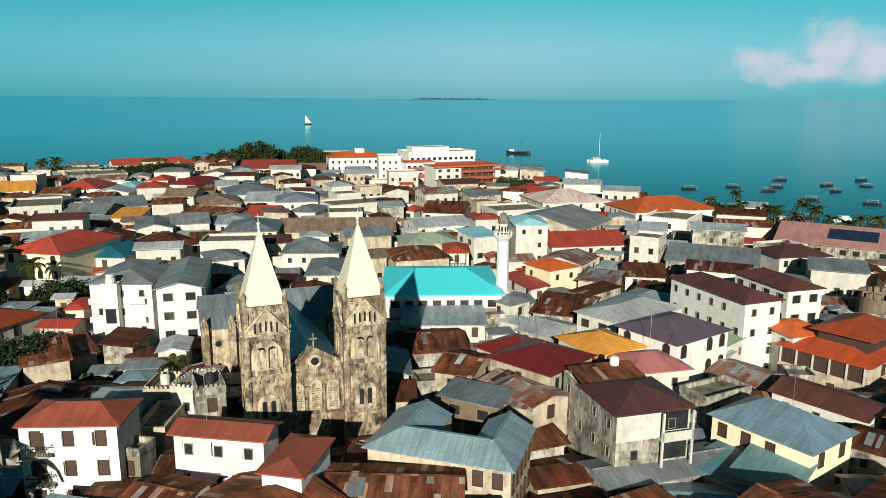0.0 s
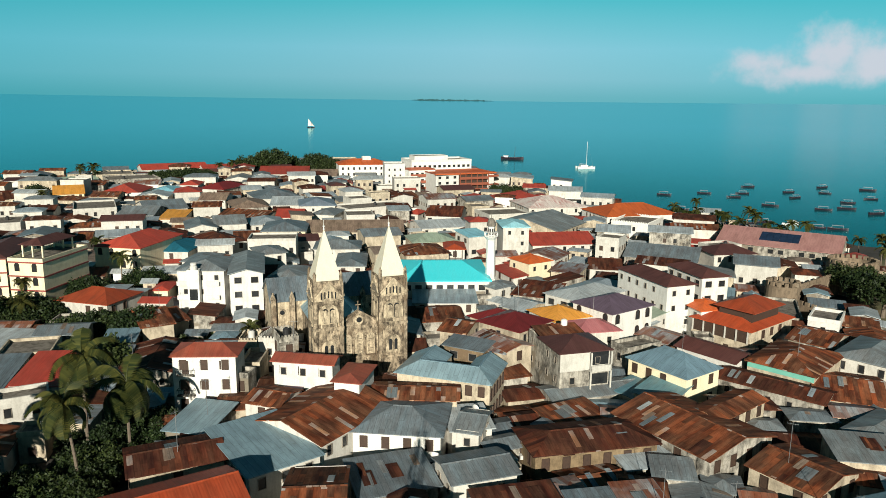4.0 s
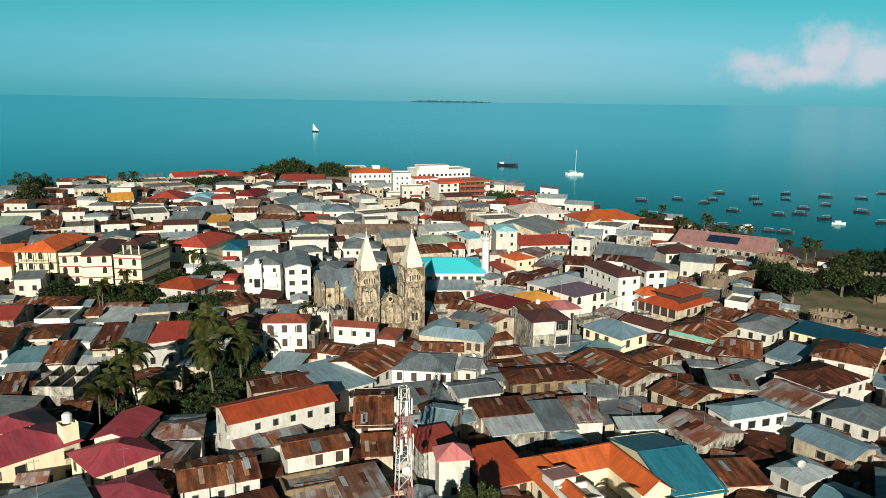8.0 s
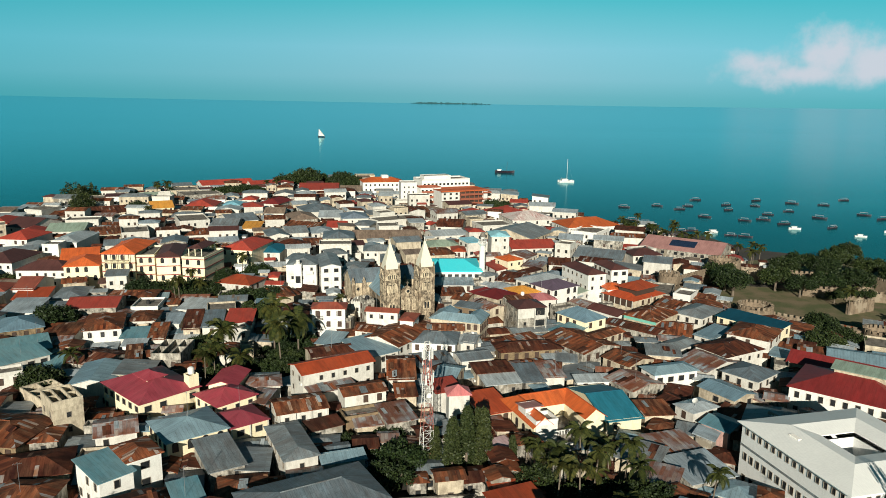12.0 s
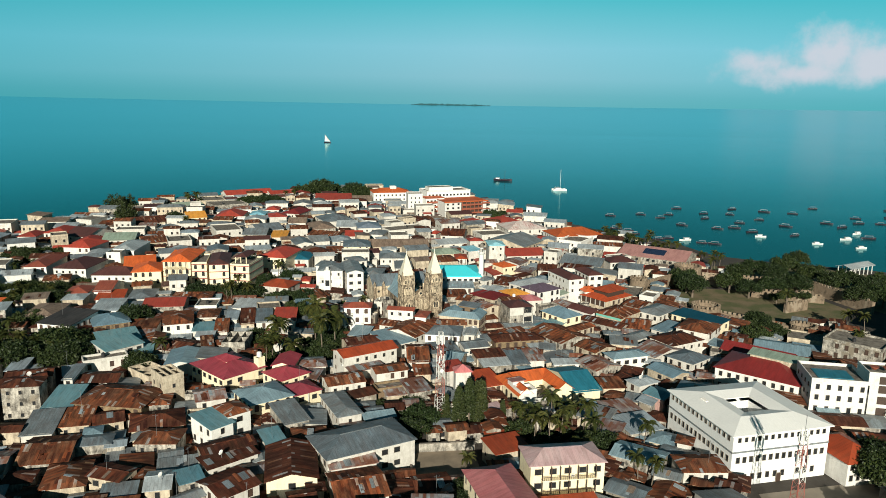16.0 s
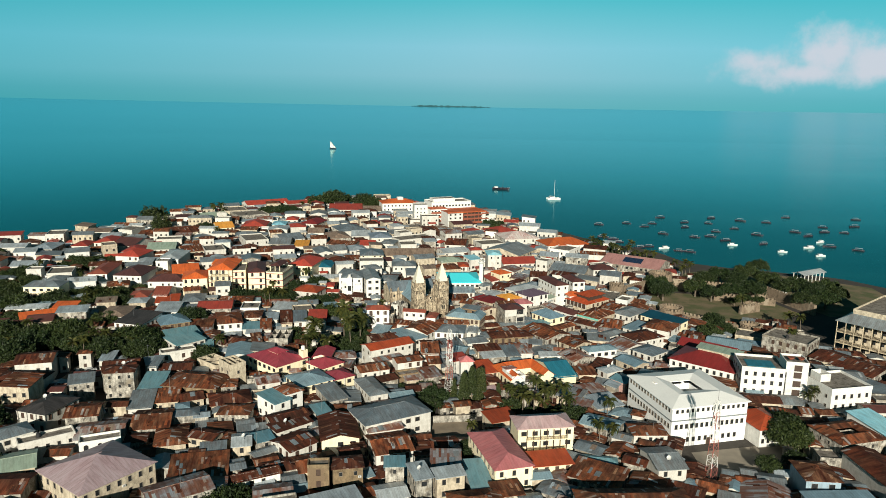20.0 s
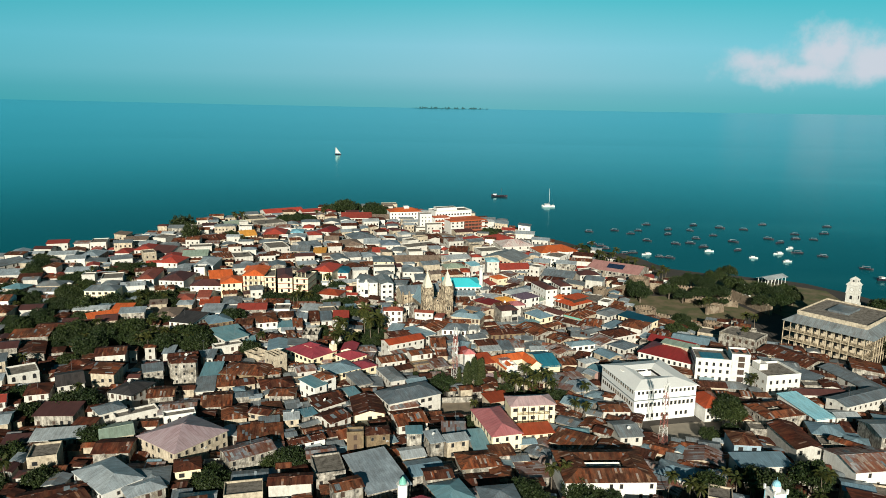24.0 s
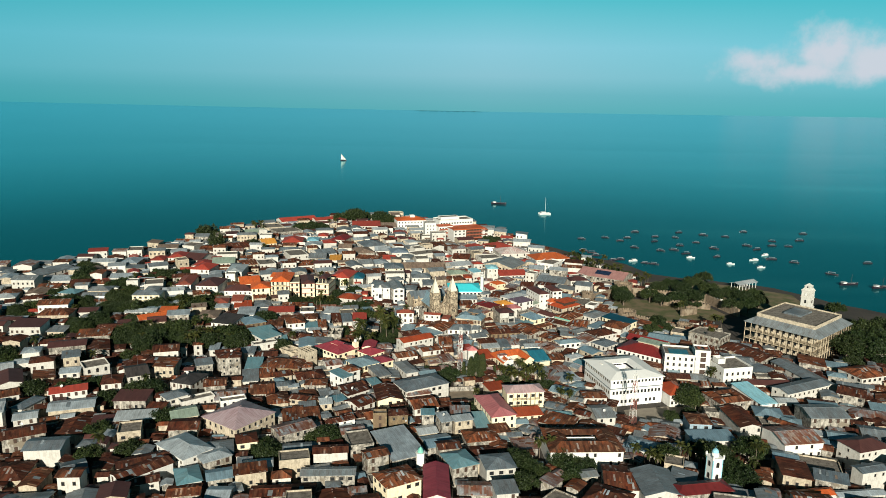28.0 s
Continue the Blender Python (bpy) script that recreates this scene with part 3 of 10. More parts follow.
            s.poly([(*oc[i], t), (*oc[j], t), (*ic[j], rise * 0.45 + t), (*ic[i], rise * 0.45 + t)], [(3, 2, 1, 0)])
    return s.mesh("roof", mat, uv=True)


def wall_mesh(kind, w, d, h, rise, mat, court=0.0):
    s = Shape()
    X, Y = w / 2, d / 2
    c = [(-X, -Y), (X, -Y), (X, Y), (-X, Y)]
    top = [h] * 4
    if kind == "s":
        top = [h, h, h + rise, h + rise]
    for i in range(4):
        j = (i + 1) % 4
        s.poly([(*c[i], 0), (*c[j], 0), (*c[j], top[j]), (*c[i], top[i])], [(0, 1, 2, 3)])
    if kind == "g":
        s.poly([(X, -Y, h), (X, Y, h), (X, 0, h + rise)], [(0, 1, 2)]).poly([(-X, Y, h), (-X, -Y, h), (-X, 0, h + rise)], [(0, 1, 2)])
    elif kind == "G":
        s.poly([(-X, -Y, h), (X, -Y, h), (0, -Y, h + rise)], [(0, 1, 2)]).poly([(X, Y, h), (-X, Y, h), (0, Y, h + rise)], [(0, 1, 2)])
    if court:
        k = court
        q = [(-X + k, -Y + k), (X - k, -Y + k), (X - k, Y - k), (-X + k, Y - k)]
        for i in range(4):
            j = (i + 1) % 4
            s.poly([(*q[i], 0), (*q[j], 0), (*q[j], h), (*q[i], h)], [(3, 2, 1, 0)])
    return s.mesh("wall", mat)


def parapet_mesh(w, d, mat, top, high=0.9, cren=False):
    """A flat roof slab inside a low parapet, with merlons where cren is set."""
    s = Shape()
    X, Y, k = w / 2 + 0.06, d / 2 + 0.06, 0.28
    s.box(-X + k, -Y + k, -0.05, X - k, Y - k, 0.12, 1)
    for a in ((-X, -Y, X, -Y + k), (-X, Y - k, X, Y), (-X, -Y + k, -X + k, Y - k), (X - k, -Y + k, X, Y - k)):
        s.box(a[0], a[1], -0.1, a[2], a[3], high)
    if cren:
        for n, lx, ly in ((int(w / 0.62), 1, 0), (int(d / 0.62), 0, 1)):
            for i in range(n):
                u = (i + 0.5) / n * 2 - 1
                for sg in (-1, 1):
                    cx, cy = (u * (X - 0.3), sg * (Y - k / 2)) if lx else (sg * (X - k / 2), u * (Y - 0.3))
                    hx, hy = (0.17, k / 2 - 0.06) if lx else (k / 2 - 0.06, 0.17)
                    s.box(cx - hx, cy - hy, high, cx + hx, cy + hy, high + 0.32)
    return s.mesh("parapet", mat, top)


# ---- windows, shared by all houses ----
def window_mesh(w, h, style):
    """A frame standing proud of the wall, its reveal and a sunken pane or shutter, all one piece."""
    f = 0.06
    if style == "arch":
        n = 8
        def rim(r, low, y):
            return [(-r, y, low), (r, y, low)] + [(r * math.cos(math.pi * i / n), y, h - w / 2 + r * math.sin(math.pi * i / n)) for i in range(n + 1)]
        rings = [rim(w / 2 + f, -f, 0.02), rim(w / 2 + f, -f, -0.12), rim(w / 2, 0, -0.12), rim(w / 2, 0, -0.01)]
    else:
        def rim(a, y, low=0.0):
            return [(-w / 2 - a, y, -a + low), (w / 2 + a, y, -a + low), (w / 2 + a, y, h + a), (-w / 2 - a, y, h + a)]
        rings = [rim(f, 0.02), rim(f, -0.12), rim(0, -0.12), rim(0, -0.01)]
    k = len(rings[0])
    s = Shape()
    faces = [(r * k + i, r * k + (i + 1) % k, (r + 1) * k + (i + 1) % k, (r + 1) * k + i) for r in range(3) for i in range(k)]
    s.poly([p for r in rings for p in r], faces, 0)
    pane = tuple(range(3 * k, 4 * k))
    s.f.append(pane)
    s.s.append(2 if style == "shutter" else 1)
    return s.mesh("window", M_WOOD if style != "plain" else M_FRAME, M_PANE, M_WOOD)


WINDOWS = {k: window_mesh(*k) for k in ((0.95, 1.45, "plain"), (1.0, 1.6, "shutter"), (1.1, 1.9, "arch"), (0.8, 1.1, "plain"), (1.5, 1.3, "plain"))}
DOOR = Shape().box(-0.6, -0.06, 0, 0.6, 0.05, 2.2, 0).box(-0.72, -0.09, 0, -0.6, 0.05, 2.32, 1).box(0.6, -0.09, 0, 0.72, 0.05, 2.32, 1).box(-0.6, -0.09, 2.2, 0.6, 0.05, 2.32, 1).mesh("door", M_WOOD, M_FRAME)
SHUTTER = Shape().box(-0.5, -0.05, 0.0, -0.02, -0.01, 1.45).mesh("shutter", M_WOOD)
AIRCON = Shape().box(-0.4, -0.38, 0, 0.4, -0.004, 0.55).box(-0.25, -0.4, 0.1, 0.15, -0.38, 0.45, 1).mesh("air_conditioner", M_WHITE, M_STEEL)
SHEETS = [Shape().box(-a / 2, -b / 2, 0, a / 2, b / 2, 0.025).mesh("roof_sheet", ROOFS[m], uv=True) for a, b, m in
          ((0.8, 2.6, "lgray"), (0.8, 3.0, "gray"), (0.8, 3.0, "rust"), (1.6, 3.2, "drust"), (0.8, 2.4, "tan"), (1.6, 2.6, "gray"))]

TAKEN = {}          # footprints by squares of 20 m: centre, half sizes, turn


def squares(x, y, w, d):
    r = math.hypot(w, d) / 2
    return [(i, j) for i in range(int((x - r) // 20), int((x + r) // 20) + 1) for j in range(int((y - r) // 20), int((y + r) // 20) + 1)]


def claim(x, y, w, d, rot):
    for k in squares(x, y, w, d):
        TAKEN.setdefault(k, []).append((x, y, w / 2, d / 2, math.cos(radians(rot)), math.sin(radians(rot))))


def free(x, y, w, d, rot, gap=0.0):
    c, s = math.cos(radians(rot)), math.sin(radians(rot))
    r = math.hypot(w, d) / 2
    pts = [(x + c * a * w / 2 - s * b * d / 2, y + s * a * w / 2 + c * b * d / 2) for a in (-1, 0, 1) for b in (-1, 0, 1)]
    for X, Y, hw, hd, C, S in {t for k in squares(x, y, w, d) for t in TAKEN.get(k, ())}:
        if math.hypot(X - x, Y - y) > r + math.hypot(hw, hd):
            continue
        for px, py in pts:
            u, v = C * (px - X) + S * (py - Y), -S * (px - X) + C * (py - Y)
            if abs(u) < hw + gap and abs(v) < hd + gap:
                return False
        for a in (-1, 1):
            for b in (-1, 1):
                px, py = X + C * a * hw - S * b * hd - x, Y + S * a * hw + C * b * hd - y
                if abs(c * px + s * py) < w / 2 + gap and abs(-s * px + c * py) < d / 2 + gap:
                    return False
    return True


HOUSES = []


ROOF_WORDS = {
    "rust": "rusted iron roof", "drust": "dark rusted iron roof", "patch": "patched grey and rusted iron roof", "gray": "grey iron roof", "dgray": "slate blue iron roof",
    "lgray": "pale grey iron roof", "bluegray": "blue-grey iron roof", "tealblue": "weathered blue iron roof", "teal": "teal painted roof", "tealdark": "deep teal roof",
    "skyblue": "sky blue roof", "red": "red painted roof", "brick": "brick red painted roof", "dred": "crimson roof", "orange": "bright orange roof", "orangered": "orange-red roof", "pink": "faded pink roof",
    "magenta": "raspberry red roof", "pinkw": "bleached pink roof", "pinkroof": "rose coloured roof", "striped": "pink and grey striped roof", "purple": "mauve roof",
    "yellow": "ochre yellow roof", "green": "pale green roof", "brown": "dark brown roof", "black": "blackened roof", "tan": "clay coloured roof", "white": "white roof",
    "conc": "flat concrete roof", "cream": "unfinished roofless top storey", "turquoise": "turquoise roof"}
WALL_WORDS = {"w": "whitewashed", "c": "cream plastered", "y": "yellow plastered", "g": "grimy plastered", "n": "freshly white painted", "s": "bare coral stone", "p": "pink plastered", "b": "pale blue"}
rng = random.Random(7)


def house(x, y, w, d, rot, h, kind, roof, wall, opt="", windows=1.0, name="house", rise=None, sheets=0):
    """A town house; its front runs along local x and faces local -y."""
    claim(x, y, w, d, rot)
    ob = base(name, pose(x, y, 0, 0, 0, rot), "%s town house with %s" % (WALL_WORDS[wall], ROOF_WORDS[roof]), "house", "town houses")
    flat = kind in "fR"
    HOUSES.append((x, y, w, d, rot, h, kind, roof))
    if rise is None:
        rise = {"s": 0.08 * d, "p": 0.3 * w, "g": 0.115 * d, "G": 0.13 * w, "c": 0.09 * min(w, d), "C": 0.1 * min(w, d)}.get(kind, 0.15 * min(w, d))
        if roof in ("orangered", "magenta", "orange", "brick", "dred", "yellow", "pink", "purple", "brown", "pinkw", "red", "pinkroof"):
            rise *= 1.25            # painted roofs are pitched steeper than the old iron ones
        rise = min(max(rise, 0.5), 3.4)
    k = {"H": "h", "C": "c"}.get(kind, kind)
    part("wall", wall_mesh(k, w, d, h, rise, WALLS[wall], min(w, d) * 0.40 if k == "c" else 0), ob)
    if flat:
        part("parapet", parapet_mesh(w, d, WALLS[wall], ROOFS["teal"] if roof == "teal" else M_CONC, 1.7 if kind == "R" else 0.8, "cren" in opt), ob, pose(0, 0, h))
        if kind == "R":
            s = Shape()
            for i in range(1, 3):
                s.box(-w / 2 + w * i / 3 - 0.12, -d / 2 + 0.3, 0.12, -w / 2 + w * i / 3 + 0.12, d / 2 - 0.3, 1.6)
            s.box(-w / 2 + 0.3, -0.12, 0.12, -w / 6 - 0.12, 0.12, 1.6).box(w / 6 + 0.12, -0.12, 0.12, w / 2 - 0.3, 0.12, 1.6)
            part("partition_wall", s.mesh("partition_wall", WALLS[wall]), ob, pose(0, 0, h))
    else:
        if "crumbling" in opt:
            dr = d * 0.62
            part("roof", roof_mesh("h", w, dr, rise, 0.5, 0.14, ROOFS[roof]), ob, pose(0, -d / 2 + dr / 2, h + 0.08))
            part("rear_roof", roof_mesh("s", w - 1, d - dr - 1.2, 0.5, 0.3, 0.12, ROOFS["rust"]), ob, pose(0, d / 2 - (d - dr) / 2, h + 0.2), "rusted lean-to roof")
            part("plaster_band", Shape().box(-w / 2 - 0.05, -d / 2 - 0.05, h - 3.3, w / 2, -d / 2 - 0.004, h).mesh("plaster_band", WALLS["w"]), ob, label="whitewashed upper storey")
            # no hollow here: dark sheets on the wall stand for the loggia's shade
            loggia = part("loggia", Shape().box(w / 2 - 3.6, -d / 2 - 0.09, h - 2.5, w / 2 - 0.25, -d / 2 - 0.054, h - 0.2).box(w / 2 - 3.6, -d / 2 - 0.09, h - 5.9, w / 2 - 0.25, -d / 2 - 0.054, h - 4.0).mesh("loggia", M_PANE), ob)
            part("loggia_rail", Shape().box(w / 2 - 3.9, -d / 2 - 1.0, h - 3.4, w / 2, -d / 2 - 0.1, h - 3.2).box(w / 2 - 3.9, -d / 2 - 1.0, h - 3.2, w / 2, -d / 2 - 0.9, h - 2.3).mesh("loggia_rail", WALLS["w"]), loggia)
            for u in (w / 2 - 3.8, w / 2 - 0.12):
                part("column", Shape().box(u - 0.12, -d / 2 - 1.0, h - 6.8, u + 0.12, -d / 2 - 0.76, h - 0.05).mesh("column", WALLS["w"]), ob)
            part("tank", Shape().ring(0.6, 0, 0.6, 1.0, 12).ring(0.6, 1.0, 0.3, 1.2, 12).mesh("tank", M_WHITE), ob, pose(w / 2 - 2.6, d / 2 - 1.0, h + 0.45), "white round water tank")
        else:
            part("roof", roof_mesh(k, w, d, rise, 0.5, 0.14, ROOFS[roof]), ob, pose(0, 0, h + 0.08))
        if k == "g" or (k == "h" and w > d and "crumbling" not in opt):
            L = w / 2 + (0.5 if k == "g" else -d * 0.45 + 0.2)
            cap = Shape().poly([(-L, -0.22, -0.06), (L, -0.22, -0.06), (L, 0, 0.05), (-L, 0, 0.05), (L, 0.22, -0.06), (-L, 0.22, -0.06)], [(0, 1, 2, 3), (3, 2, 4, 5)])
            if L > 0.6:
                part("ridge_cap", cap.mesh("ridge_cap", ROOFS[roof], uv=True), ob, pose(0, 0, h + 0.08 + rise + 0.02))
    if "pagoda" in opt:
        part("upper_wall", wall_mesh("h", w * 0.56, d * 0.62, 2.3, 1, M_WOOD), ob, pose(0.1 * w, 0, h + rise * 0.35), "dark timber upper storey")
        part("upper_roof", roof_mesh("h", w * 0.56, d * 0.62, rise * 0.75, 1.0, 0.14, ROOFS[roof]), ob, pose(0.1 * w, 0, h + rise * 0.35 + 2.3))
        veranda = Shape().box(-w / 2 + 0.3, -d / 2 - 0.06, h - 2.6, w / 2 - 0.3, -d / 2 - 0.004, h - 0.15).mesh("veranda_screen", M_WOOD)
        part("veranda_screen", veranda, ob, label="dark timber veranda screen under the eaves")
        post = Shape().box(-0.12, -0.12, 0, 0.12, 0.12, 2.6).mesh("post", WALLS["w"])
        for i in range(6):
            part("post", post, ob, pose(-w / 2 + 0.4 + (w - 0.8) * i / 5, -d / 2 - 0.2, h - 2.65))
    if "lantern" in opt:
        part("upper_wall", wall_mesh("h", w * 0.3, d * 0.3, 0.9, 0.6, WALLS[wall]), ob, pose(0, 0, h + rise * 0.62))
        part("upper_roof", roof_mesh("h", w * 0.3, d * 0.3, rise * 0.4, 0.6, 0.12, ROOFS[roof]), ob, pose(0, 0, h + rise * 0.62 + 0.9))
    floors = max(1, round(h / 3.5))
    if "bands" in opt:
        for fl in range(1, floors + 1):
            z = h - 3.3 * (floors - fl) - 0.35
            part("string_course", Shape().box(-w / 2 - 0.16, -d / 2 - 0.16, z, w / 2 + 0.16, -d / 2 - 0.004, z + 0.32).box(w / 2 + 0.004, -d / 2 - 0.004, z, w / 2 + 0.16, d / 2, z + 0.32).mesh("string_course", M_BAND), ob)
    if "gallery" in opt:
        n = max(3, int(w / 2.4))
        slab = Shape().box(-w * 0.36, -d / 2 - 1.3, 0, w * 0.36, -d / 2 - 0.004, 0.2).mesh("balcony", WALLS[wall])
        rail = Shape().box(-w * 0.36, -d / 2 - 1.3, 0.95, w * 0.36, -d / 2 - 1.22, 1.05)
        for i in range(4 * n + 1):
            u = -w * 0.36 + w * 0.72 * i / (4 * n)
            rail.box(u - 0.025, -d / 2 - 1.28, 0.2, u + 0.025, -d / 2 - 1.24, 0.96)
        rail = rail.mesh("balcony_rail", M_WOOD)
        post = Shape().box(-0.09, -0.09, 0, 0.09, 0.09, 3.1).mesh("post", M_WOOD)
        for fl in range(1, floors):
            z = h - 3.3 * (floors - fl)
            bal = part("balcony", slab, ob, pose(0, 0, z))
            part("balcony_rail", rail, bal)
            for i in range(n):
                part("post", post, bal, pose(-w * 0.36 + w * 0.72 * i / (n - 1), -d / 2 - 1.2, 0.2))
    if "balc" in opt:
        slab = Shape().box(-1.3, -1.0, -0.15, 1.3, -0.004, 0).mesh("balcony", WALLS["g"])
        rail = Shape().box(-1.3, -1.0, 0.85, 1.3, -0.94, 0.93).box(-1.3, -0.94, 0.85, -1.24, -0.004, 0.93).box(1.24, -0.94, 0.85, 1.3, -0.004, 0.93)
        for i in range(11):
            rail.box(-1.28 + 0.255 * i, -0.99, 0, -1.24 + 0.255 * i, -0.95, 0.86)
        rail = rail.mesh("balcony_rail", M_PANE)
        for fl in (1, 2):
            bal = part("balcony", slab, ob, pose(-w / 2 + 2.0, -d / 2, h - 3.3 * fl + 0.3))
            part("balcony_rail", rail, bal)
            part("balcony_door", Shape().box(-0.5, -0.06, 0, 0.5, -0.004, 2.2).mesh("balcony_door", M_WOOD), bal)
    if "awn" in opt:
        aw = Shape().poly([(-1.5, -1.2, 0), (1.5, -1.2, 0), (1.5, -0.004, 0.5), (-1.5, -0.004, 0.5), (-1.5, -1.2, -0.05), (1.5, -1.2, -0.05), (1.5, -0.004, 0.45), (-1.5, -0.004, 0.45)], [(0, 1, 2, 3), (7, 6, 5, 4), (0, 4, 5, 1), (1, 5, 6, 2), (3, 7, 4, 0)]).mesh("awning", ROOFS["purple"])
        for u in (-0.15, 0.3):
            part("awning", aw, ob, pose(u * w, -d / 2, h - 4.6))
    if "tower" in opt:
        tw = part("stair_tower", wall_mesh("f", 2.4, 2.4, h + 3.2, 0.1, WALLS[wall]), ob, pose(w / 2 - 1.2, -d / 2 + 1.2, 0))
        part("tank", Shape().ring(0.75, 0, 0.78, 1.3, 14).ring(0.78, 1.3, 0.4, 1.6, 14).mesh("tank", M_WHITE), tw, pose(0, 0, h + 3.2), "white round water tank")
    if "stairbay" in opt:
        bay = part("stair_bay", wall_mesh("f", 2.6, 1.8, h - 0.2, 0.1, WALLS[wall]), ob, pose(-0.12 * w, -d / 2 - 0.9, 0))
        part("bay_parapet", parapet_mesh(2.6, 1.8, WALLS[wall], M_CONC, 0.7), ob, pose(-0.12 * w, -d / 2 - 0.9, h - 0.2))
        part("tank", Shape().ring(0.8, 0, 0.85, 1.3, 14).ring(0.85, 1.3, 0.45, 1.6, 14).ring(0.7, 1.6, 0.7, 2.1, 14).mesh("tank", M_WHITE), bay, pose(0, 0, h - 0.1), "white round water tank")
        # dark panel on the solid bay, in place of a shaded stairwell opening
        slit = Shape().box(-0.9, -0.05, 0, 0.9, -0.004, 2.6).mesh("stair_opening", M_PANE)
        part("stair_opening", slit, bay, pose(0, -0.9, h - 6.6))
        ledge = Shape().box(-1.5, -0.9, -0.15, 1.5, -0.004, 0).box(-1.5, -0.9, 0, 1.5, -0.8, 0.9).mesh("balcony", WALLS[wall])
        for fl in range(1, 4):
            for u in (-0.36, 0.26):
                part("balcony", ledge, ob, pose(u * w, -d / 2, h - 3.3 * fl))
    if "pavilion" in opt:
        part("terrace_roof", roof_mesh("h", w * 0.62, d * 0.7, 1.3, 0.4, 0.14, ROOFS["brown"]), ob, pose(-w * 0.12, 0.08 * d, h + 3.2))
        post = Shape().box(-0.16, -0.16, 0, 0.16, 0.16, 3.1).mesh("post", WALLS[wall])
        for u in (-0.41, -0.12, 0.17):
            for v in (-0.25, 0.41):
                part("post", post, ob, pose(u * w, v * d, h + 0.1))
    if "solar" in opt:
        cell = Shape().box(0, 0, 0, 1.86, 1.5, 0.06).mesh("solar_panel", M_SOLAR)
        tilt = math.atan2(rise, d / 2)
        for i in range(6):
            for j in range(4):
                yy = -0.36 * d + 1.56 * j * math.cos(tilt)
                part("solar_panel", cell, ob, pose(-0.16 * w + 1.92 * i, yy, h + 0.2 + rise * (1 + 2 * yy / d), math.degrees(tilt), 0, 0))
    if "posts" in opt:
        n = max(3, int(w / 2.6))
        post = Shape().box(-0.13, -0.13, 0, 0.13, 0.13, h - 0.1).mesh("post", WALLS["w"])
        for i in range(n):
            part("post", post, ob, pose(-w / 2 + w * i / (n - 1), -d / 2 - 0.3, 0))
    if "frieze" in opt:
        part("painted_frieze", Shape().box(-w / 2, -d / 2 - 0.05, h - 1.1, w / 2, -d / 2 - 0.004, h - 0.1).mesh("painted_frieze", M_GREENP), ob)
    # openings on the walls that look towards the open side
    kinds = [(0.95, 1.45, "plain"), (1.0, 1.6, "shutter"), (0.8, 1.1, "plain"), (1.5, 1.3, "plain")]
    key = (1.1, 1.9, "arch") if "arch" in opt else rng.choice(kinds)
    c, s_ = math.cos(radians(rot)), math.sin(radians(rot))
    for ang, length, off in ((0, w, d / 2), (90, d, w / 2), (-90, d, w / 2), (180, w, d / 2)):
        a = radians(rot + ang)
        facing = math.cos(a)            # 1 when the wall looks straight back along -y
        if facing < 0.22 or length < 2.5:
            continue
        n = max(1, int((length - 0.8) / (2.8 if windows >= 1 else 3.8)))
        m = pose(0, 0, 0, 0, 0, ang)
        for fl in range(floors):
            z = h - 3.3 * (floors - fl) + 1.05 if floors > 1 else h * 0.38
            if z < 0.7:
                continue
            if "frieze" in opt:
                z -= 0.9
            for i in range(n):
                if rng.random() > (0.75 if -75 < y < 140 else 0.5) * min(1.0, windows) + 0.1:
                    continue
                u = -length / 2 + length * (i + 0.5) / n
                wn = part("window", WINDOWS[key], ob, m @ pose(u, -off, z))
                if "shut" in opt and ang == 0:
                    part("shutter", SHUTTER, wn, pose(-0.62, 0, 0, 0, 0, rng.uniform(-8, -50)))
                    part("shutter", SHUTTER, wn, pose(0.62, 0, 0, 0, 0, 180 + rng.uniform(8, 50)))
                if y < 70 and fl == floors - 1 and y > -80 and rng.random() < 0.07:
                    part("air_conditioner", AIRCON, ob, m @ pose(u + 1.1, -off, z - 0.7))
    if windows >= 1 and rng.random() < 0.4:
        part("door", DOOR, ob, pose(rng.uniform(-0.3, 0.3) * w, -d / 2, 0))
    # loose sheets laid over the weathered slopes
    if sheets and not flat and k in "gsh":
        run = d / 2 if k != "s" else d
        tilt = math.atan2(rise, run)
        for i in range(sheets):
            v = rng.uniform(0.18, 0.8)
            lim = w / 2 - 0.6 if k != "h" else max(0.3, w / 2 - d / 2 * v)
            u = rng.uniform(-lim, lim)
            sg = -1 if k == "s" or rng.random() < 0.75 else 1
            yy = -d / 2 + v * d if k == "s" else sg * (d / 2) * (1 - v)
            zz = h + 0.08 + rise * v + 0.035
            part("roof_sheet", rng.choice(SHEETS), ob, pose(u, yy, zz, math.degrees(tilt) * (1 if sg < 0 else -1), 0, rng.choice((0, 0, 2, -2))))
    return ob


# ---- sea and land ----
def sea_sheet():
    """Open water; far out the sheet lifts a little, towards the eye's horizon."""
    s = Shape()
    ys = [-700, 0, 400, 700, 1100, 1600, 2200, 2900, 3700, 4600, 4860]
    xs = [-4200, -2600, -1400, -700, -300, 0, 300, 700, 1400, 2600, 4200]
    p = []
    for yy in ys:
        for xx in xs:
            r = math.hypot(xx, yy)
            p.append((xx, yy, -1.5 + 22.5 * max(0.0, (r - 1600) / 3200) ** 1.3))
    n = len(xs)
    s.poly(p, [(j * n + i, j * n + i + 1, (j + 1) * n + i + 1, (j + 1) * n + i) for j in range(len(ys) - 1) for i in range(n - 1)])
    return tagged(new("water", s.mesh("water", M_SEA)), "calm teal sea off the old town", "sea", kind="structure")


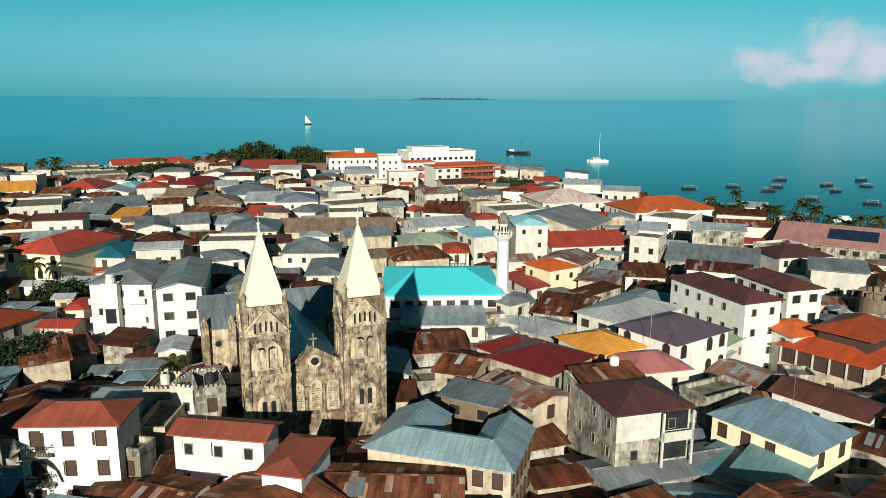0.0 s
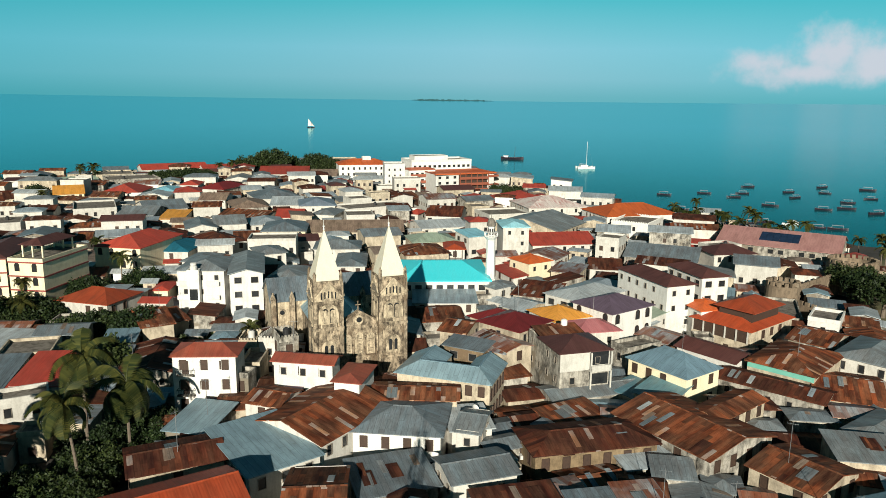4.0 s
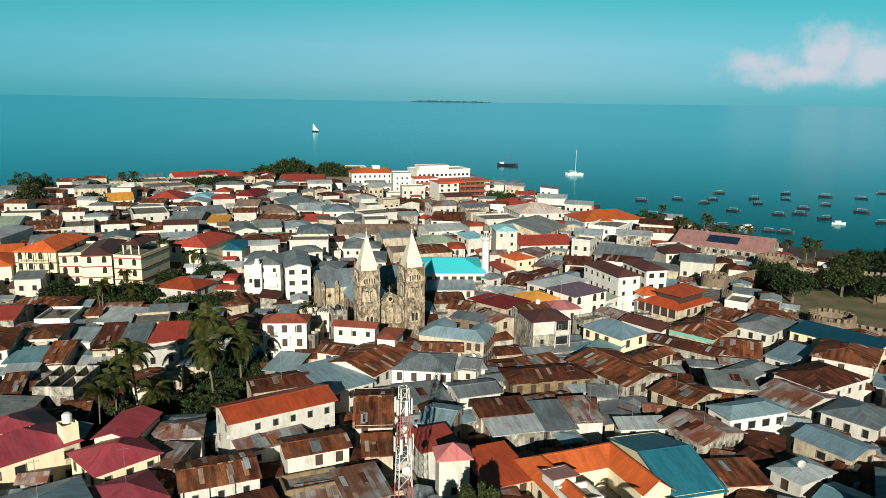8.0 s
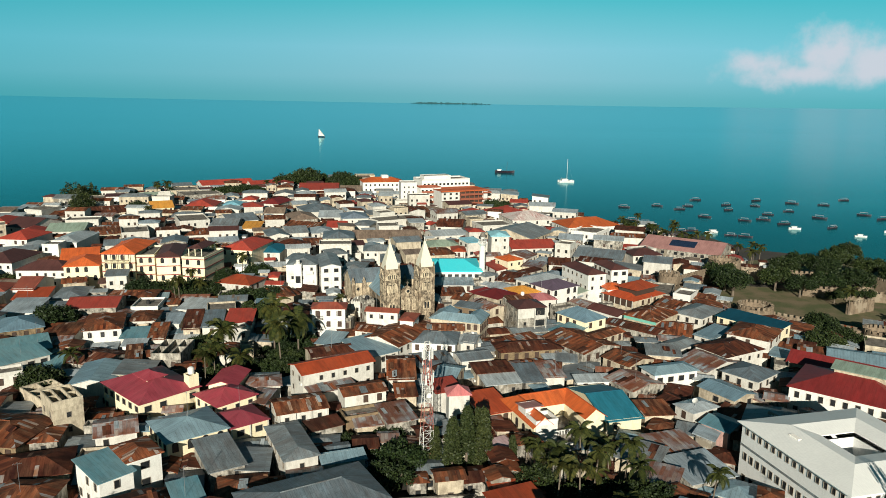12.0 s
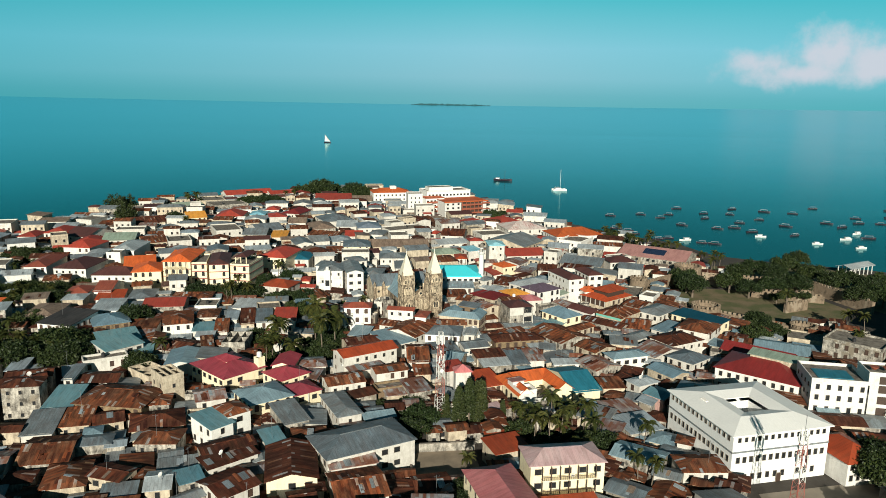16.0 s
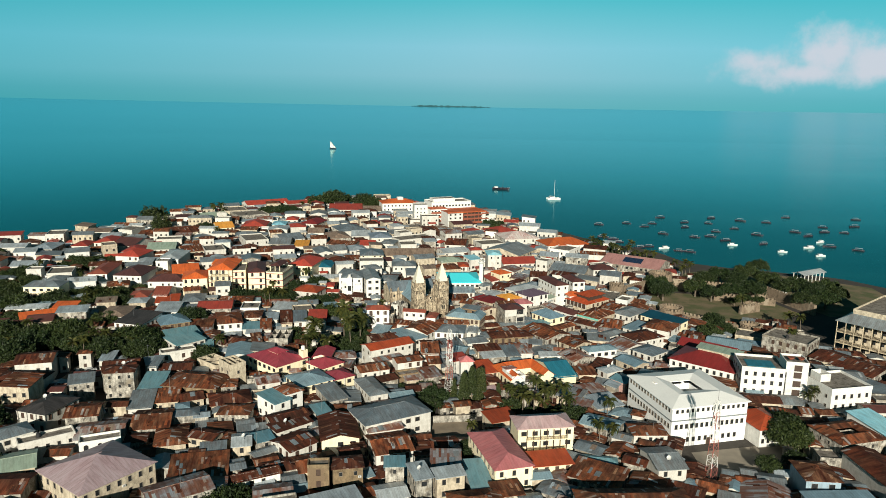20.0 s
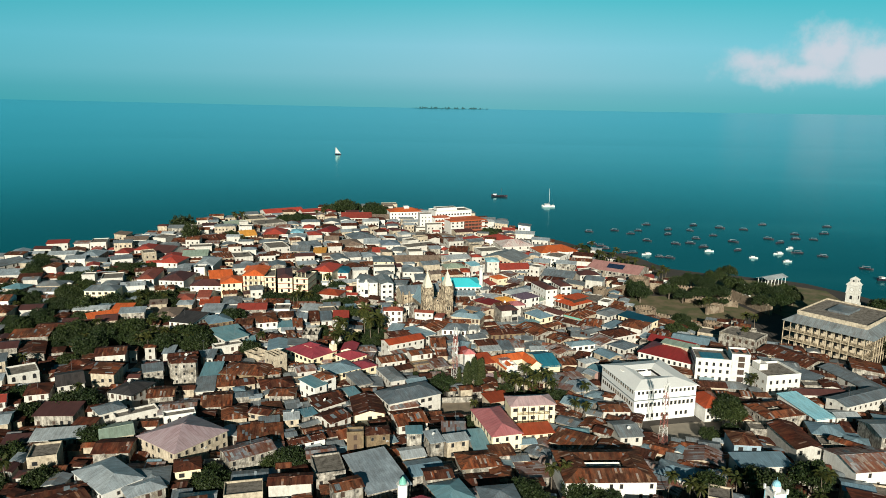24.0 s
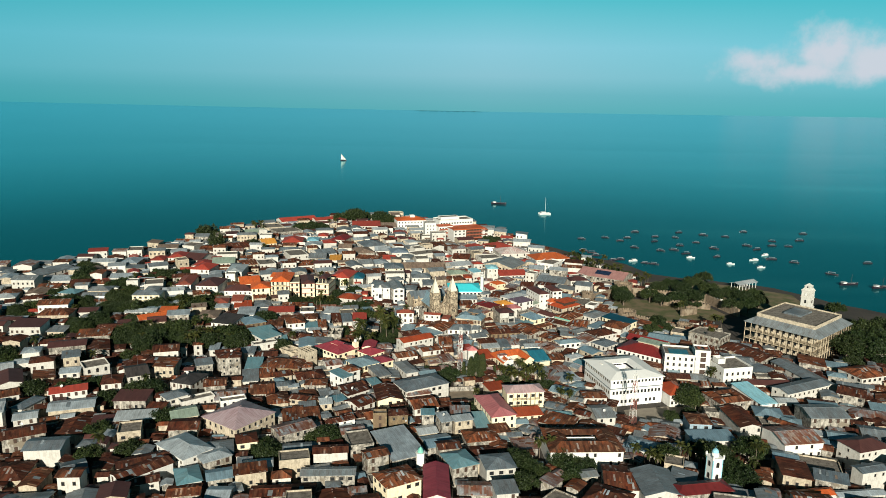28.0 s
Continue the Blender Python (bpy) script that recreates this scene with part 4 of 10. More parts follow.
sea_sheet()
COAST = [(-900, -200), (-620, 60), (-430, 150), (-352, 198), (-318, 232), (-282, 262), (-262, 318), (-238, 372), (-196, 420), (-128, 462), (-74, 470), (-20, 452), (24, 424), (48, 372),
         (98, 312), (140, 262), (152, 228), (176, 216), (208, 205), (236, 190), (262, 150), (300, 110), (420, 60), (640, -20), (1000, -200)]


def inside(x, y, inset=0.0):
    hit = False
    pts = COAST + [(1000, -900), (-900, -900)]
    for (x0, y0), (x1, y1) in zip(pts, pts[1:] + pts[:1]):
        if (y0 > y) != (y1 > y) and x < (x1 - x0) * (y - y0) / (y1 - y0) + x0:
            hit = not hit
    if hit and inset:
        for (x0, y0), (x1, y1) in zip(COAST, COAST[1:]):
            u = max(0, min(1, ((x - x0) * (x1 - x0) + (y - y0) * (y1 - y0)) / ((x1 - x0) ** 2 + (y1 - y0) ** 2)))
            if math.hypot(x - x0 - u * (x1 - x0), y - y0 - u * (y1 - y0)) < inset:
                return False
    return hit


def land():
    pts = COAST + [(1000, -900), (-900, -900)]
    fine = []
    for (x0, y0), (x1, y1) in zip(pts, pts[1:] + pts[:1]):
        n = max(1, int(math.hypot(x1 - x0, y1 - y0) / 14)) if y0 > -300 and y1 > -300 else 1
        for i in range(n):
            u = i / n
            j = noise.noise((x0 + u * (x1 - x0)) * Vector((0.05, 0, 0)) + Vector((0, (y0 + u * (y1 - y0)) * 0.05, 0))) * 3 if n > 1 else 0
            fine.append((x0 + u * (x1 - x0) + j, y0 + u * (y1 - y0) + j))
    k = len(fine)
    s = Shape()
    s.poly([(a, b, 0) for a, b in fine], [tuple(range(k - 1, -1, -1))])
    cx, cy = 0, 0
    rim = [(a + 0.0, b, 0) for a, b in fine] + [(a + (a - cx) * 0.012 + 0, b + (b - cy) * 0.012, -2.2) for a, b in fine]
    s.poly(rim, [(i, (i + 1) % k, k + (i + 1) % k, k + i) for i in range(k)], 1)
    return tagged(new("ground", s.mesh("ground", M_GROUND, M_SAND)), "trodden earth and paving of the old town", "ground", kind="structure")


land()


def island():
    s = Shape()
    n = 70
    r = random.Random(3)
    for i in range(n):
        x = -268 + 600 * i / (n - 1)
        edge = min(1.0, (i + 1) / 9, (n - i) / 14)
        hgt = (9 + 7 * r.random()) * edge
        s.ring(7 + 4 * r.random(), 14, 3, 16 + hgt, 7, cx=x, cy=4790 + r.uniform(-10, 10))
    return tagged(new("distant_island", s.mesh("distant_island", M_ISLE)), "low wooded island far out at sea", "island", kind="structure")


island()


# ---- landmarks ----
def rows_of_windows(ob, key, length, y, zs, n, m, skip=0.0):
    r = random.Random(int(length * 10))
    for z in zs:
        for i in range(n):
            if r.random() >= skip:
                part("window", WINDOWS[key], ob, m @ pose(-length / 2 + length * (i + 0.5) / n, y, z))


def cathedral():
    ob = base("cathedral", pose(-17.0, 82.0, 0, 0, 0, 21.2), "twin-towered stone cathedral with cream spires and grey roofs", "cathedral")
    k = 2.35
    tower = Shape()
    tower.box(-k, -k, 0, k, k, 22.2)
    for z, o, t in ((7.6, 0.22, 0.4), (13.6, 0.3, 0.55), (18.4, 0.28, 0.5), (21.9, 0.2, 0.35)):
        tower.box(-k - o, -k - o, z, k + o, k + o, z + t)
    for sx in (-1, 1):
        for sy in (-1, 1):
            tower.box(sx * k - 0.35 - 0.12 * sx, sy * k - 0.35 - 0.12 * sy, 0, sx * k + 0.35 - 0.12 * sx, sy * k + 0.35 - 0.12 * sy, 21.9)
            tower.ring(0.34, 22.2, 0.26, 23.3, 8, cx=sx * (k - 0.1), cy=sy * (k - 0.1)).ring(0.34, 23.3, 0.02, 24.0, 8, cx=sx * (k - 0.1), cy=sy * (k - 0.1))
    for z0 in (13.2, 18.05, 21.55):
        for i in range(9):
            u = -k + 0.3 + (2 * k - 0.6) * i / 8
            for a in (0, 90, 180, 270):
                tower.box(u - 0.11, -k - 0.24, z0, u + 0.11, -k + 0.05, z0 + 0.42, 0, pose(0, 0, 0, 0, 0, a))
    body = tower.mesh("tower", M_OLD)
    # belfry face: paired arches over panels, a gable with slots above, smaller pair below
    surround = Shape()
    surround.arch(0, 14.9, 3.5, 3.4, -0.26, 0.24)
    for x in (-1.0, 0, 1.0):
        surround.box(x - 0.14, -0.38, 14.4, x + 0.14, -0.2, 17.3)
    surround.box(-1.4, -0.36, 14.2, 1.4, -0.1, 14.9)
    gable, lower = Shape(), Shape()
    g = [(-2.2, 19.0), (2.2, 19.0), (2.2, 19.5), (0, 21.9), (-2.2, 19.5)]
    gable.poly([(a, -0.3, c) for a, c in g] + [(a, -0.02, c) for a, c in g], [(0, 1, 2, 3, 4)] + [(i, i + 5, (i + 1) % 5 + 5, (i + 1) % 5) for i in range(5)])
    lower.arch(0, 8.6, 2.6, 3.2, -0.2, 0.18)
    for sg in (-1, 1):
        gable.bar((sg * 2.35, -0.36, 19.45), (0, -0.36, 22.0), 0.17, 4)
    gable.box(-2.35, -0.42, 18.9, 2.35, -0.1, 19.1)
    smesh = surround.mesh("arch_surround", M_PALE)
    gmesh, lowmesh = gable.mesh("belfry_gable", M_PALE), lower.mesh("lower_arch", M_PALE)
    louvre = Shape().arch(0, 0, 0.78, 2.3, -0.03, 0.06, 0)
    lmesh = louvre.mesh("belfry_opening", M_PALE, M_OLD)
    # flat dark slab behind the louvre stands for the shade of a deep recess
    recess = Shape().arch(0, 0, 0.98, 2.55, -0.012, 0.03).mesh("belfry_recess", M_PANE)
    panel = Shape().box(-0.55, -0.36, 14.3, 0.55, -0.3, 14.8).mesh("sill_panel", M_OLD)
    slot = Shape().arch(0, 0, 0.22, 1.2, -0.02, 0.04).mesh("slot_window", M_PANE)
    dark = Shape().arch(0, 0, 0.55, 2.0, -0.02, 0.04).mesh("arched_window", M_PANE)
    spire = Shape()
    q = 2.3
    spire.poly([(-q, -q, 0), (q, -q, 0), (q, q, 0), (-q, q, 0), (0, 0, 8.3)], [(0, 1, 4), (1, 2, 4), (2, 3, 4), (3, 0, 4), (3, 2, 1, 0)])
    spire.box(-q, -q, -0.25, q, q, 0.0)
    spm = spire.mesh("spire", M_SPIRE)
    fin = Shape().ring(0.16, 0, 0.1, 0.5, 8).ring(0.2, 0.5, 0.2, 0.7, 8).ring(0.05, 0.7, 0.03, 1.7, 6).mesh("finial", M_WHITE)
    for cx in (-5.7, 5.7):
        tw = part("tower", body, ob, pose(cx, 0, 0))
        for a in (0, -90, 90, 180):
            m = pose(0, 0, 0, 0, 0, a) @ pose(0, -k, 0)
            part("arch_surround", smesh, tw, m)
            part("belfry_gable", gmesh, tw, m)
            part("lower_arch", lowmesh, tw, m)
            for x in (-0.62, 0.62):
                part("belfry_opening", lmesh, tw, m @ pose(x + 0.06, -0.285, 14.98))
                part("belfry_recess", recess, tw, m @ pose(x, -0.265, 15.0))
                part("sill_panel", panel, tw, m @ pose(x, -0.08, 0))
            for x, z in ((-1.2, 19.2), (-0.6, 19.3), (0, 19.4), (0.6, 19.3), (1.2, 19.2)):
                part("slot_window", slot, tw, m @ pose(x, -0.31, z))
            for x in (-0.5, 0.5):
                part("arched_window", dark, tw, m @ pose(x, -0.21, 9.0))
        sp = part("spire", spm, ob, pose(cx, 0, 22.55))
        part("finial", fin, sp, pose(0, 0, 8.1))
    front = Shape()
    front.box(-3.4, -0.6, 0, 3.4, 1.4, 13.2)
    front.box(-3.5, -0.9, 12.9, 3.5, -0.55, 13.5)
    front.box(-3.5, -0.85, 7.5, 3.5, -0.5, 7.9)
    g = [(-3.5, 13.5), (3.5, 13.5), (3.5, 14.0), (0, 16.0), (-3.5, 14.0)]
    front.poly([(a, -0.75, c) for a, c in g] + [(a, 0.6, c) for a, c in g], [(0, 1, 2, 3, 4), (9, 8, 7, 6, 5)] + [(i, i + 5, (i + 1) % 5 + 5, (i + 1) % 5) for i in range(5)])
    for sg in (-1, 1):
        front.bar((sg * 3.6, -0.85, 13.95), (0, -0.85, 16.1), 0.2, 4)
    for i in range(13):
        u = -3.2 + 6.4 * i / 12
        front.box(u - 0.12, -0.8, 12.5, u + 0.12, -0.55, 12.95)
    for u in (-3.15, -1.05, 1.05, 3.15):
        front.ring(0.16, 7.9, 0.14, 11.2, 8, cx=u, cy=-0.72).box(u - 0.22, -0.95, 11.2, u + 0.22, -0.5, 11.45)
    f = part("facade", front.mesh("facade", M_OLD), ob)
    big = Shape().arch(0, 0, 1.5, 3.9, -0.2, 0.2).mesh("arch_moulding", M_PALE)
    pm = Shape().arch(0, 0, 1.0, 3.3, -0.03, 0.05, 0).mesh("louvred_window", M_PALE)
    blade = Shape().box(-0.47, -0.05, 0, 0.47, 0.0, 0.09).mesh("louvre_blade", M_OLD)
    for x, z in ((-2.1, 8.1), (0, 8.3), (2.1, 8.1)):
        part("arch_moulding", big, f, pose(x, -0.6, z))
        part("louvred_window", pm, f, pose(x, -0.82, z + 0.2))
        for i in range(9):
            part("louvre_blade", blade, f, pose(x, -0.83, z + 0.45 + i * 0.28))
    rose = Shape()
    rose.ring(0.8, -0.12, 0.8, 0.1, 20, 0).ring(0.48, 0.1, 0.48, 0.13, 20, 1)
    part("rose_window", rose.mesh("rose_window", M_PALE, M_PANE), f, pose(0, -0.75, 14.5, 90, 0, 0))
    part("cross", Shape().box(-0.08, -0.08, 0, 0.08, 0.08, 1.8).box(-0.5, -0.07, 1.05, 0.5, 0.07, 1.2).mesh("cross", M_OLD), ob, pose(0, 0, 15.9))
    nave = part("nave_wall", wall_mesh("G", 10.6, 30, 10.4, 4.6, M_OLD), ob, pose(0, 16.5, 0))
    part("nave_roof", roof_mesh("G", 10.6, 30, 4.6, 0.4, 0.15, ROOFS["bluegray"]), ob, pose(0, 16.5, 10.5))
    part("transept_wall", wall_mesh("g", 23, 11, 11.8, 3.4, M_PALE), ob, pose(0, 31, 0))
    part("transept_roof", roof_mesh("g", 23, 11, 3.4, 0.4, 0.15, ROOFS["gray"]), ob, pose(0, 31, 11.9))
    for x in (-9.4, 9.4):
        part("round_window", rose.mesh("round_window", M_PALE, M_PANE), ob, pose(x, 25.5, 9.2, 90, 0, 0))
        part("arched_window", dark, ob, pose(x, 25.5, 4.2))
    for x in (-11.2, -7.4, 7.4, 11.2):
        part("buttress", Shape().box(-0.5, -0.9, 0, 0.5, 0, 12.3).ring(0.6, 12.3, 0.1, 13.6, 8, cy=-0.4).mesh("buttress", M_OLD), ob, pose(x, 25.5, 0))
    part("apse", Shape().ring(5, 0, 5, 9.6, 16).ring(5.4, 9.6, 0.3, 12.6, 16, 1).mesh("apse", M_PALE, ROOFS["gray"]), ob, pose(0, 38, 0))
    claim(-17.3, 82.3, 19, 7, 21.6)
    claim(-23.0, 97.5, 12, 30, 21.6)
    claim(-28.5, 111.5, 28, 14, 21.6)


cathedral()


def mosque():
    ob = base("mosque", pose(-2.6, 141.5, 0, 0, 0, 4), "white mosque hall under a wide turquoise hipped roof", "mosque")
    part("wall", wall_mesh("h", 21.5, 22.5, 9.4, 2.6, WALLS["n"]), ob)
    part("roof", roof_mesh("h", 21.5, 22.5, 2.4, 0.6, 0.25, ROOFS["turquoise"], ridge=10.0), ob, pose(0, 0, 9.4))
    part("cornice", Shape().box(-11, -11.55, 8.9, 11, -11.26, 9.2).box(10.76, -11.26, 8.9, 11.05, 11, 9.2).box(-11.05, -11.26, 8.9, -10.76, 11, 9.2).mesh("cornice", M_WHITE), ob)
    rows_of_windows(ob, (1.5, 1.3, "plain"), 20.5, -11.25, (6.9,), 8, Matrix())
    rows_of_windows(ob, (0.95, 1.45, "plain"), 20.5, -11.25, (3.2,), 7, Matrix())
    claim(-2.6, 141.5, 22, 23, 4)
    mn = base("minaret", pose(9.4, 136.5, 0), "slender white minaret with a grey ribbed dome", "minaret")
    s = Shape().ring(1.5, 0, 1.35, 8, 8).ring(1.7, 8, 1.7, 8.5, 8).ring(1.2, 8.5, 1.1, 19, 8)
    part("shaft", s.mesh("shaft", WALLS["n"]), mn)
    b = Shape().ring(1.15, 18.4, 1.75, 19.2, 12).ring(1.75, 19.2, 1.75, 19.4, 12)
    for i in range(12):
        a = 2 * math.pi * i / 12
        b.box(1.62 * math.cos(a) - 0.07, 1.62 * math.sin(a) - 0.07, 19.4, 1.62 * math.cos(a) + 0.07, 1.62 * math.sin(a) + 0.07, 20.2)
    b.ring(1.72, 20.2, 1.72, 20.32, 12)
    part("balcony", b.mesh("balcony", M_WHITE), mn)
    l = Shape().ring(0.85, 19.4, 0.85, 21.8, 8, 0)
    for i in range(8):
        a = 2 * math.pi * (i + 0.5) / 8
        # dark block on the closed drum, drawn as the shade within an opening
        part("lantern_opening", Shape().box(-0.18, -0.05, 19.7, 0.18, 0.1, 21.2).mesh("lantern_opening", M_PANE), mn, pose(0, 0, 0, 0, 0, 45 * i + 22.5 + 90) @ pose(0, -0.82, 0))
    part("lantern", l.mesh("lantern", WALLS["n"]), mn)
    d = Shape()
    for i in range(5):
        u, v = i / 5 * math.pi / 2, (i + 1) / 5 * math.pi / 2
        d.ring(1.15 * math.cos(u), 21.8 + 2.0 * math.sin(u), max(0.02, 1.15 * math.cos(v)), 21.8 + 2.0 * math.sin(v), 12, caps=i == 0)
    d.ring(0.08, 23.7, 0.02, 25.2, 6)
    part("dome", d.mesh("dome", M_CONC), mn)
    claim(9.4, 136.5, 4, 4, 0)


mosque()


def school():
    ob = base("school_building", pose(70.0, -18.4, 0, 0, 0, 14.5), "large white three-storey courtyard building with a white roof", "school")
    w, d, h = 26.8, 27.6, 13.3
    part("wall", wall_mesh("c", w, d, h, 1.6, WALLS["W"], 10.3), ob)
    part("roof", roof_mesh("c", w, d, 1.5, 0.7, 0.2, ROOFS["white"], 0.25), ob, pose(0, 0, h))
    part("string_course", Shape().box(-w / 2 - 0.12, -d / 2 - 0.12, 8.6, w / 2 + 0.12, -d / 2 - 0.004, 9.0).box(-w / 2 - 0.12, -d / 2 - 0.004, 8.6, -w / 2 - 0.004, d / 2, 9.0).mesh("string_course", ROOFS["gray"], uv=True), ob)
    hatch = Shape().box(-1.5, -1.2, 0, 1.5, 1.2, 0.18)
    part("roof_hatch", hatch.mesh("roof_hatch", ROOFS["white"], uv=True), ob, pose(-8.5, 4, h + 0.95))
    for ang, L, off in ((0, w, d / 2), (-90, d, w / 2), (90, d, w / 2)):
        m = pose(0, 0, 0, 0, 0, ang)
        rows_of_windows(ob, (0.8, 1.1, "plain"), L - 1.5, -off, (11.3,), 14, m)
        rows_of_windows(ob, (0.95, 1.45, "plain"), L - 1.5, -off, (6.0,), 14, m)
        rows_of_windows(ob, (0.95, 1.45, "plain"), L - 1.5, -off, (1.5,), 12, m, 0.1)
    part("door", DOOR, ob, pose(0, -d / 2 - 0.1, 0))
    claim(70.0, -18.4, 29, 30, 14.5)
    # walled yard in front
    yard = Shape().poly([(-16, -15, 0.02), (18, -15, 0.02), (22, -1, 0.02), (-12, 0, 0.02)], [(0, 1, 2, 3)])
    y = new("school_yard", yard.mesh("school_yard", M_PAVE))
    y.matrix_world = pose(78, -35, 0, 0, 0, 14.5)
    tagged(y, "bare sandy paved school yard", "yard", kind="structure")
    claim(80, -43, 34, 17, 14.5)
    annex = base("school_annex", pose(92, -26, 0, 0, 0, 14.5), "white annex with an orange hipped roof", "house")
    part("wall", wall_mesh("h", 10.5, 14, 6.2, 2.4, WALLS["n"]), annex)
    part("roof", roof_mesh("h", 10.5, 14, 2.6, 0.6, 0.15, ROOFS["orangered"]), annex, pose(0, 0, 6.2))
    rows_of_windows(annex, (0.95, 1.45, "plain"), 10, -7, (1.4, 4.2), 5, Matrix())
    claim(92, -26, 12, 15, 14.5)
    shed = base("long_shed", pose(97, -46, 0, 0, 0, 104), "low grey lean-to along the yard wall", "shed")
    part("wall", wall_mesh("s", 15, 3.0, 2.6, 0.5, M_CONC), shed)
    part("roof", roof_mesh("s", 15, 3.0, 0.5, 0.3, 0.1, ROOFS["gray"]), shed, pose(0, 0, 2.65))
    claim(97, -46, 4, 15, 14.5)


school()


def white_hotel():
    ob = base("white_hotel", pose(104, 5, 0, 0, 0, -10), "white modern hotel with stair tower and rooftop pool terrace", "hotel")
    part("wall", wall_mesh("f", 15, 14, 13.5, 0, WALLS["n"]), ob)
    part("parapet", parapet_mesh(15, 14, WALLS["n"], M_CONC, 1.0), ob, pose(0, 0, 13.5))
    part("pool", Shape().box(-5, -4, 0.13, 4.5, 3, 0.3).mesh("pool", ROOFS["teal"], uv=True), ob, pose(0, 0, 13.5), "teal pool water")
    rows_of_windows(ob, (0.95, 1.45, "plain"), 14.5, -7, (1.6, 4.9, 8.2, 11.3), 5, Matrix())
    rows_of_windows(ob, (0.8, 1.1, "plain"), 13, -7.5, (4.9, 8.2, 11.3), 4, pose(0, 0, 0, 0, 0, -90))
    tw = part("stair_tower", wall_mesh("f", 7.5, 9, 16.5, 0, WALLS["n"]), ob, pose(10.8, -2.5, 0))
    part("tower_parapet", parapet_mesh(7.5, 9, WALLS["n"], M_CONC, 0.9), ob, pose(10.8, -2.5, 16.5))
    pan = Shape().box(-1.3, -0.1, 0, 1.3, 0.05, 2.2).mesh("stair_screen", M_WOOD)
    for z in (1.6, 4.9, 8.2, 11.4, 14.0):
        part("stair_screen", pan, tw, pose(0.3, -4.5, z))
    urn = Shape().ring(0.5, 0, 1.1, 0.7, 12).ring(1.2, 0.7, 1.2, 0.85, 12).mesh("planter", M_RAIL)
    for x in (-1.8, 1.6):
        part("planter", urn, ob, pose(10.8 + x, -4.5, 17.4))
    claim(104, 5, 16, 15, -10)
    claim(114.5, 0.8, 8, 10, -10)
    b = base("white_guest_house", pose(126, -6.5, 0, 0, 0, 13), "white guest house with roof terrace beside the hotel", "house")
    part("wall", wall_mesh("f", 16, 15, 11.5, 0, WALLS["n"]), b)
    part("parapet", parapet_mesh(16, 15, WALLS["n"], M_CONC, 1.0), b, pose(0, 0, 11.5))
    part("roof_room", wall_mesh("f", 4, 5, 2.8, 0, WALLS["n"]), b, pose(-4, 3, 11.6))
    rows_of_windows(b, (0.95, 1.45, "plain"), 15, -7.5, (1.8, 5.2, 8.6), 5, Matrix())
    rows_of_windows(b, (0.8, 1.1, "plain"), 14, -8, (5.2, 8.6), 4, pose(0, 0, 0, 0, 0, -90))
    claim(126, -6.5, 17, 16, 13)
    wl = new("perimeter_wall", Shape().box(-14, -0.2, 0, 14, 0.2, 3.4).box(-14, -0.26, 3.4, 14, 0.26, 3.6).mesh("perimeter_wall", WALLS["n"]))
    wl.matrix_world = pose(111, -17, 0, 0, 0, -14)
    tagged(wl, "tall whitewashed perimeter wall", "wall", kind="structure")
    claim(111, -17, 28, 2, -14)
    r = base("crimson_hotel", pose(91.5, 20.5, 0, 0, 0, -38), "white house with crimson roof and pale green roof terrace", "house")
    part("wall", wall_mesh("h", 24, 18, 9.3, 2.4, WALLS["n"]), r)
    part("roof", roof_mesh("h", 24, 18, 2.7, 0.6, 0.15, ROOFS["dred"]), r, pose(0, 0, 9.3))
    part("terrace", wall_mesh("f", 15, 4.5, 2.6, 0, WALLS["c"]), r, pose(3, 2.4, 10.2))
    part("terrace_roof", roof_mesh("s", 16, 5, 0.6, 0.3, 0.12, ROOFS["green"]), r, pose(3, 2.4, 12.9), "pale green terrace roof")
    rows_of_windows(r, (0.95, 1.45, "plain"), 23, -9, (3.2, 6.8), 9, Matrix())
    rows_of_windows(r, (0.95, 1.45, "plain"), 17, -12, (3.2, 6.8), 5, pose(0, 0, 0, 0, 0, -90))
    claim(91.5, 20.5, 25, 19, -38)
    r2 = base("crimson_house", pose(99, 42, 0, 0, 0, -38), "low house with crimson gabled roof", "house")
    part("wall", wall_mesh("g", 22, 9, 6.6, 2, WALLS["c"]), r2)
    part("roof", roof_mesh("g", 22, 9, 2.0, 0.5, 0.15, ROOFS["dred"]), r2, pose(0, 0, 6.7))
    claim(99, 42, 22, 9, -38)


white_hotel()


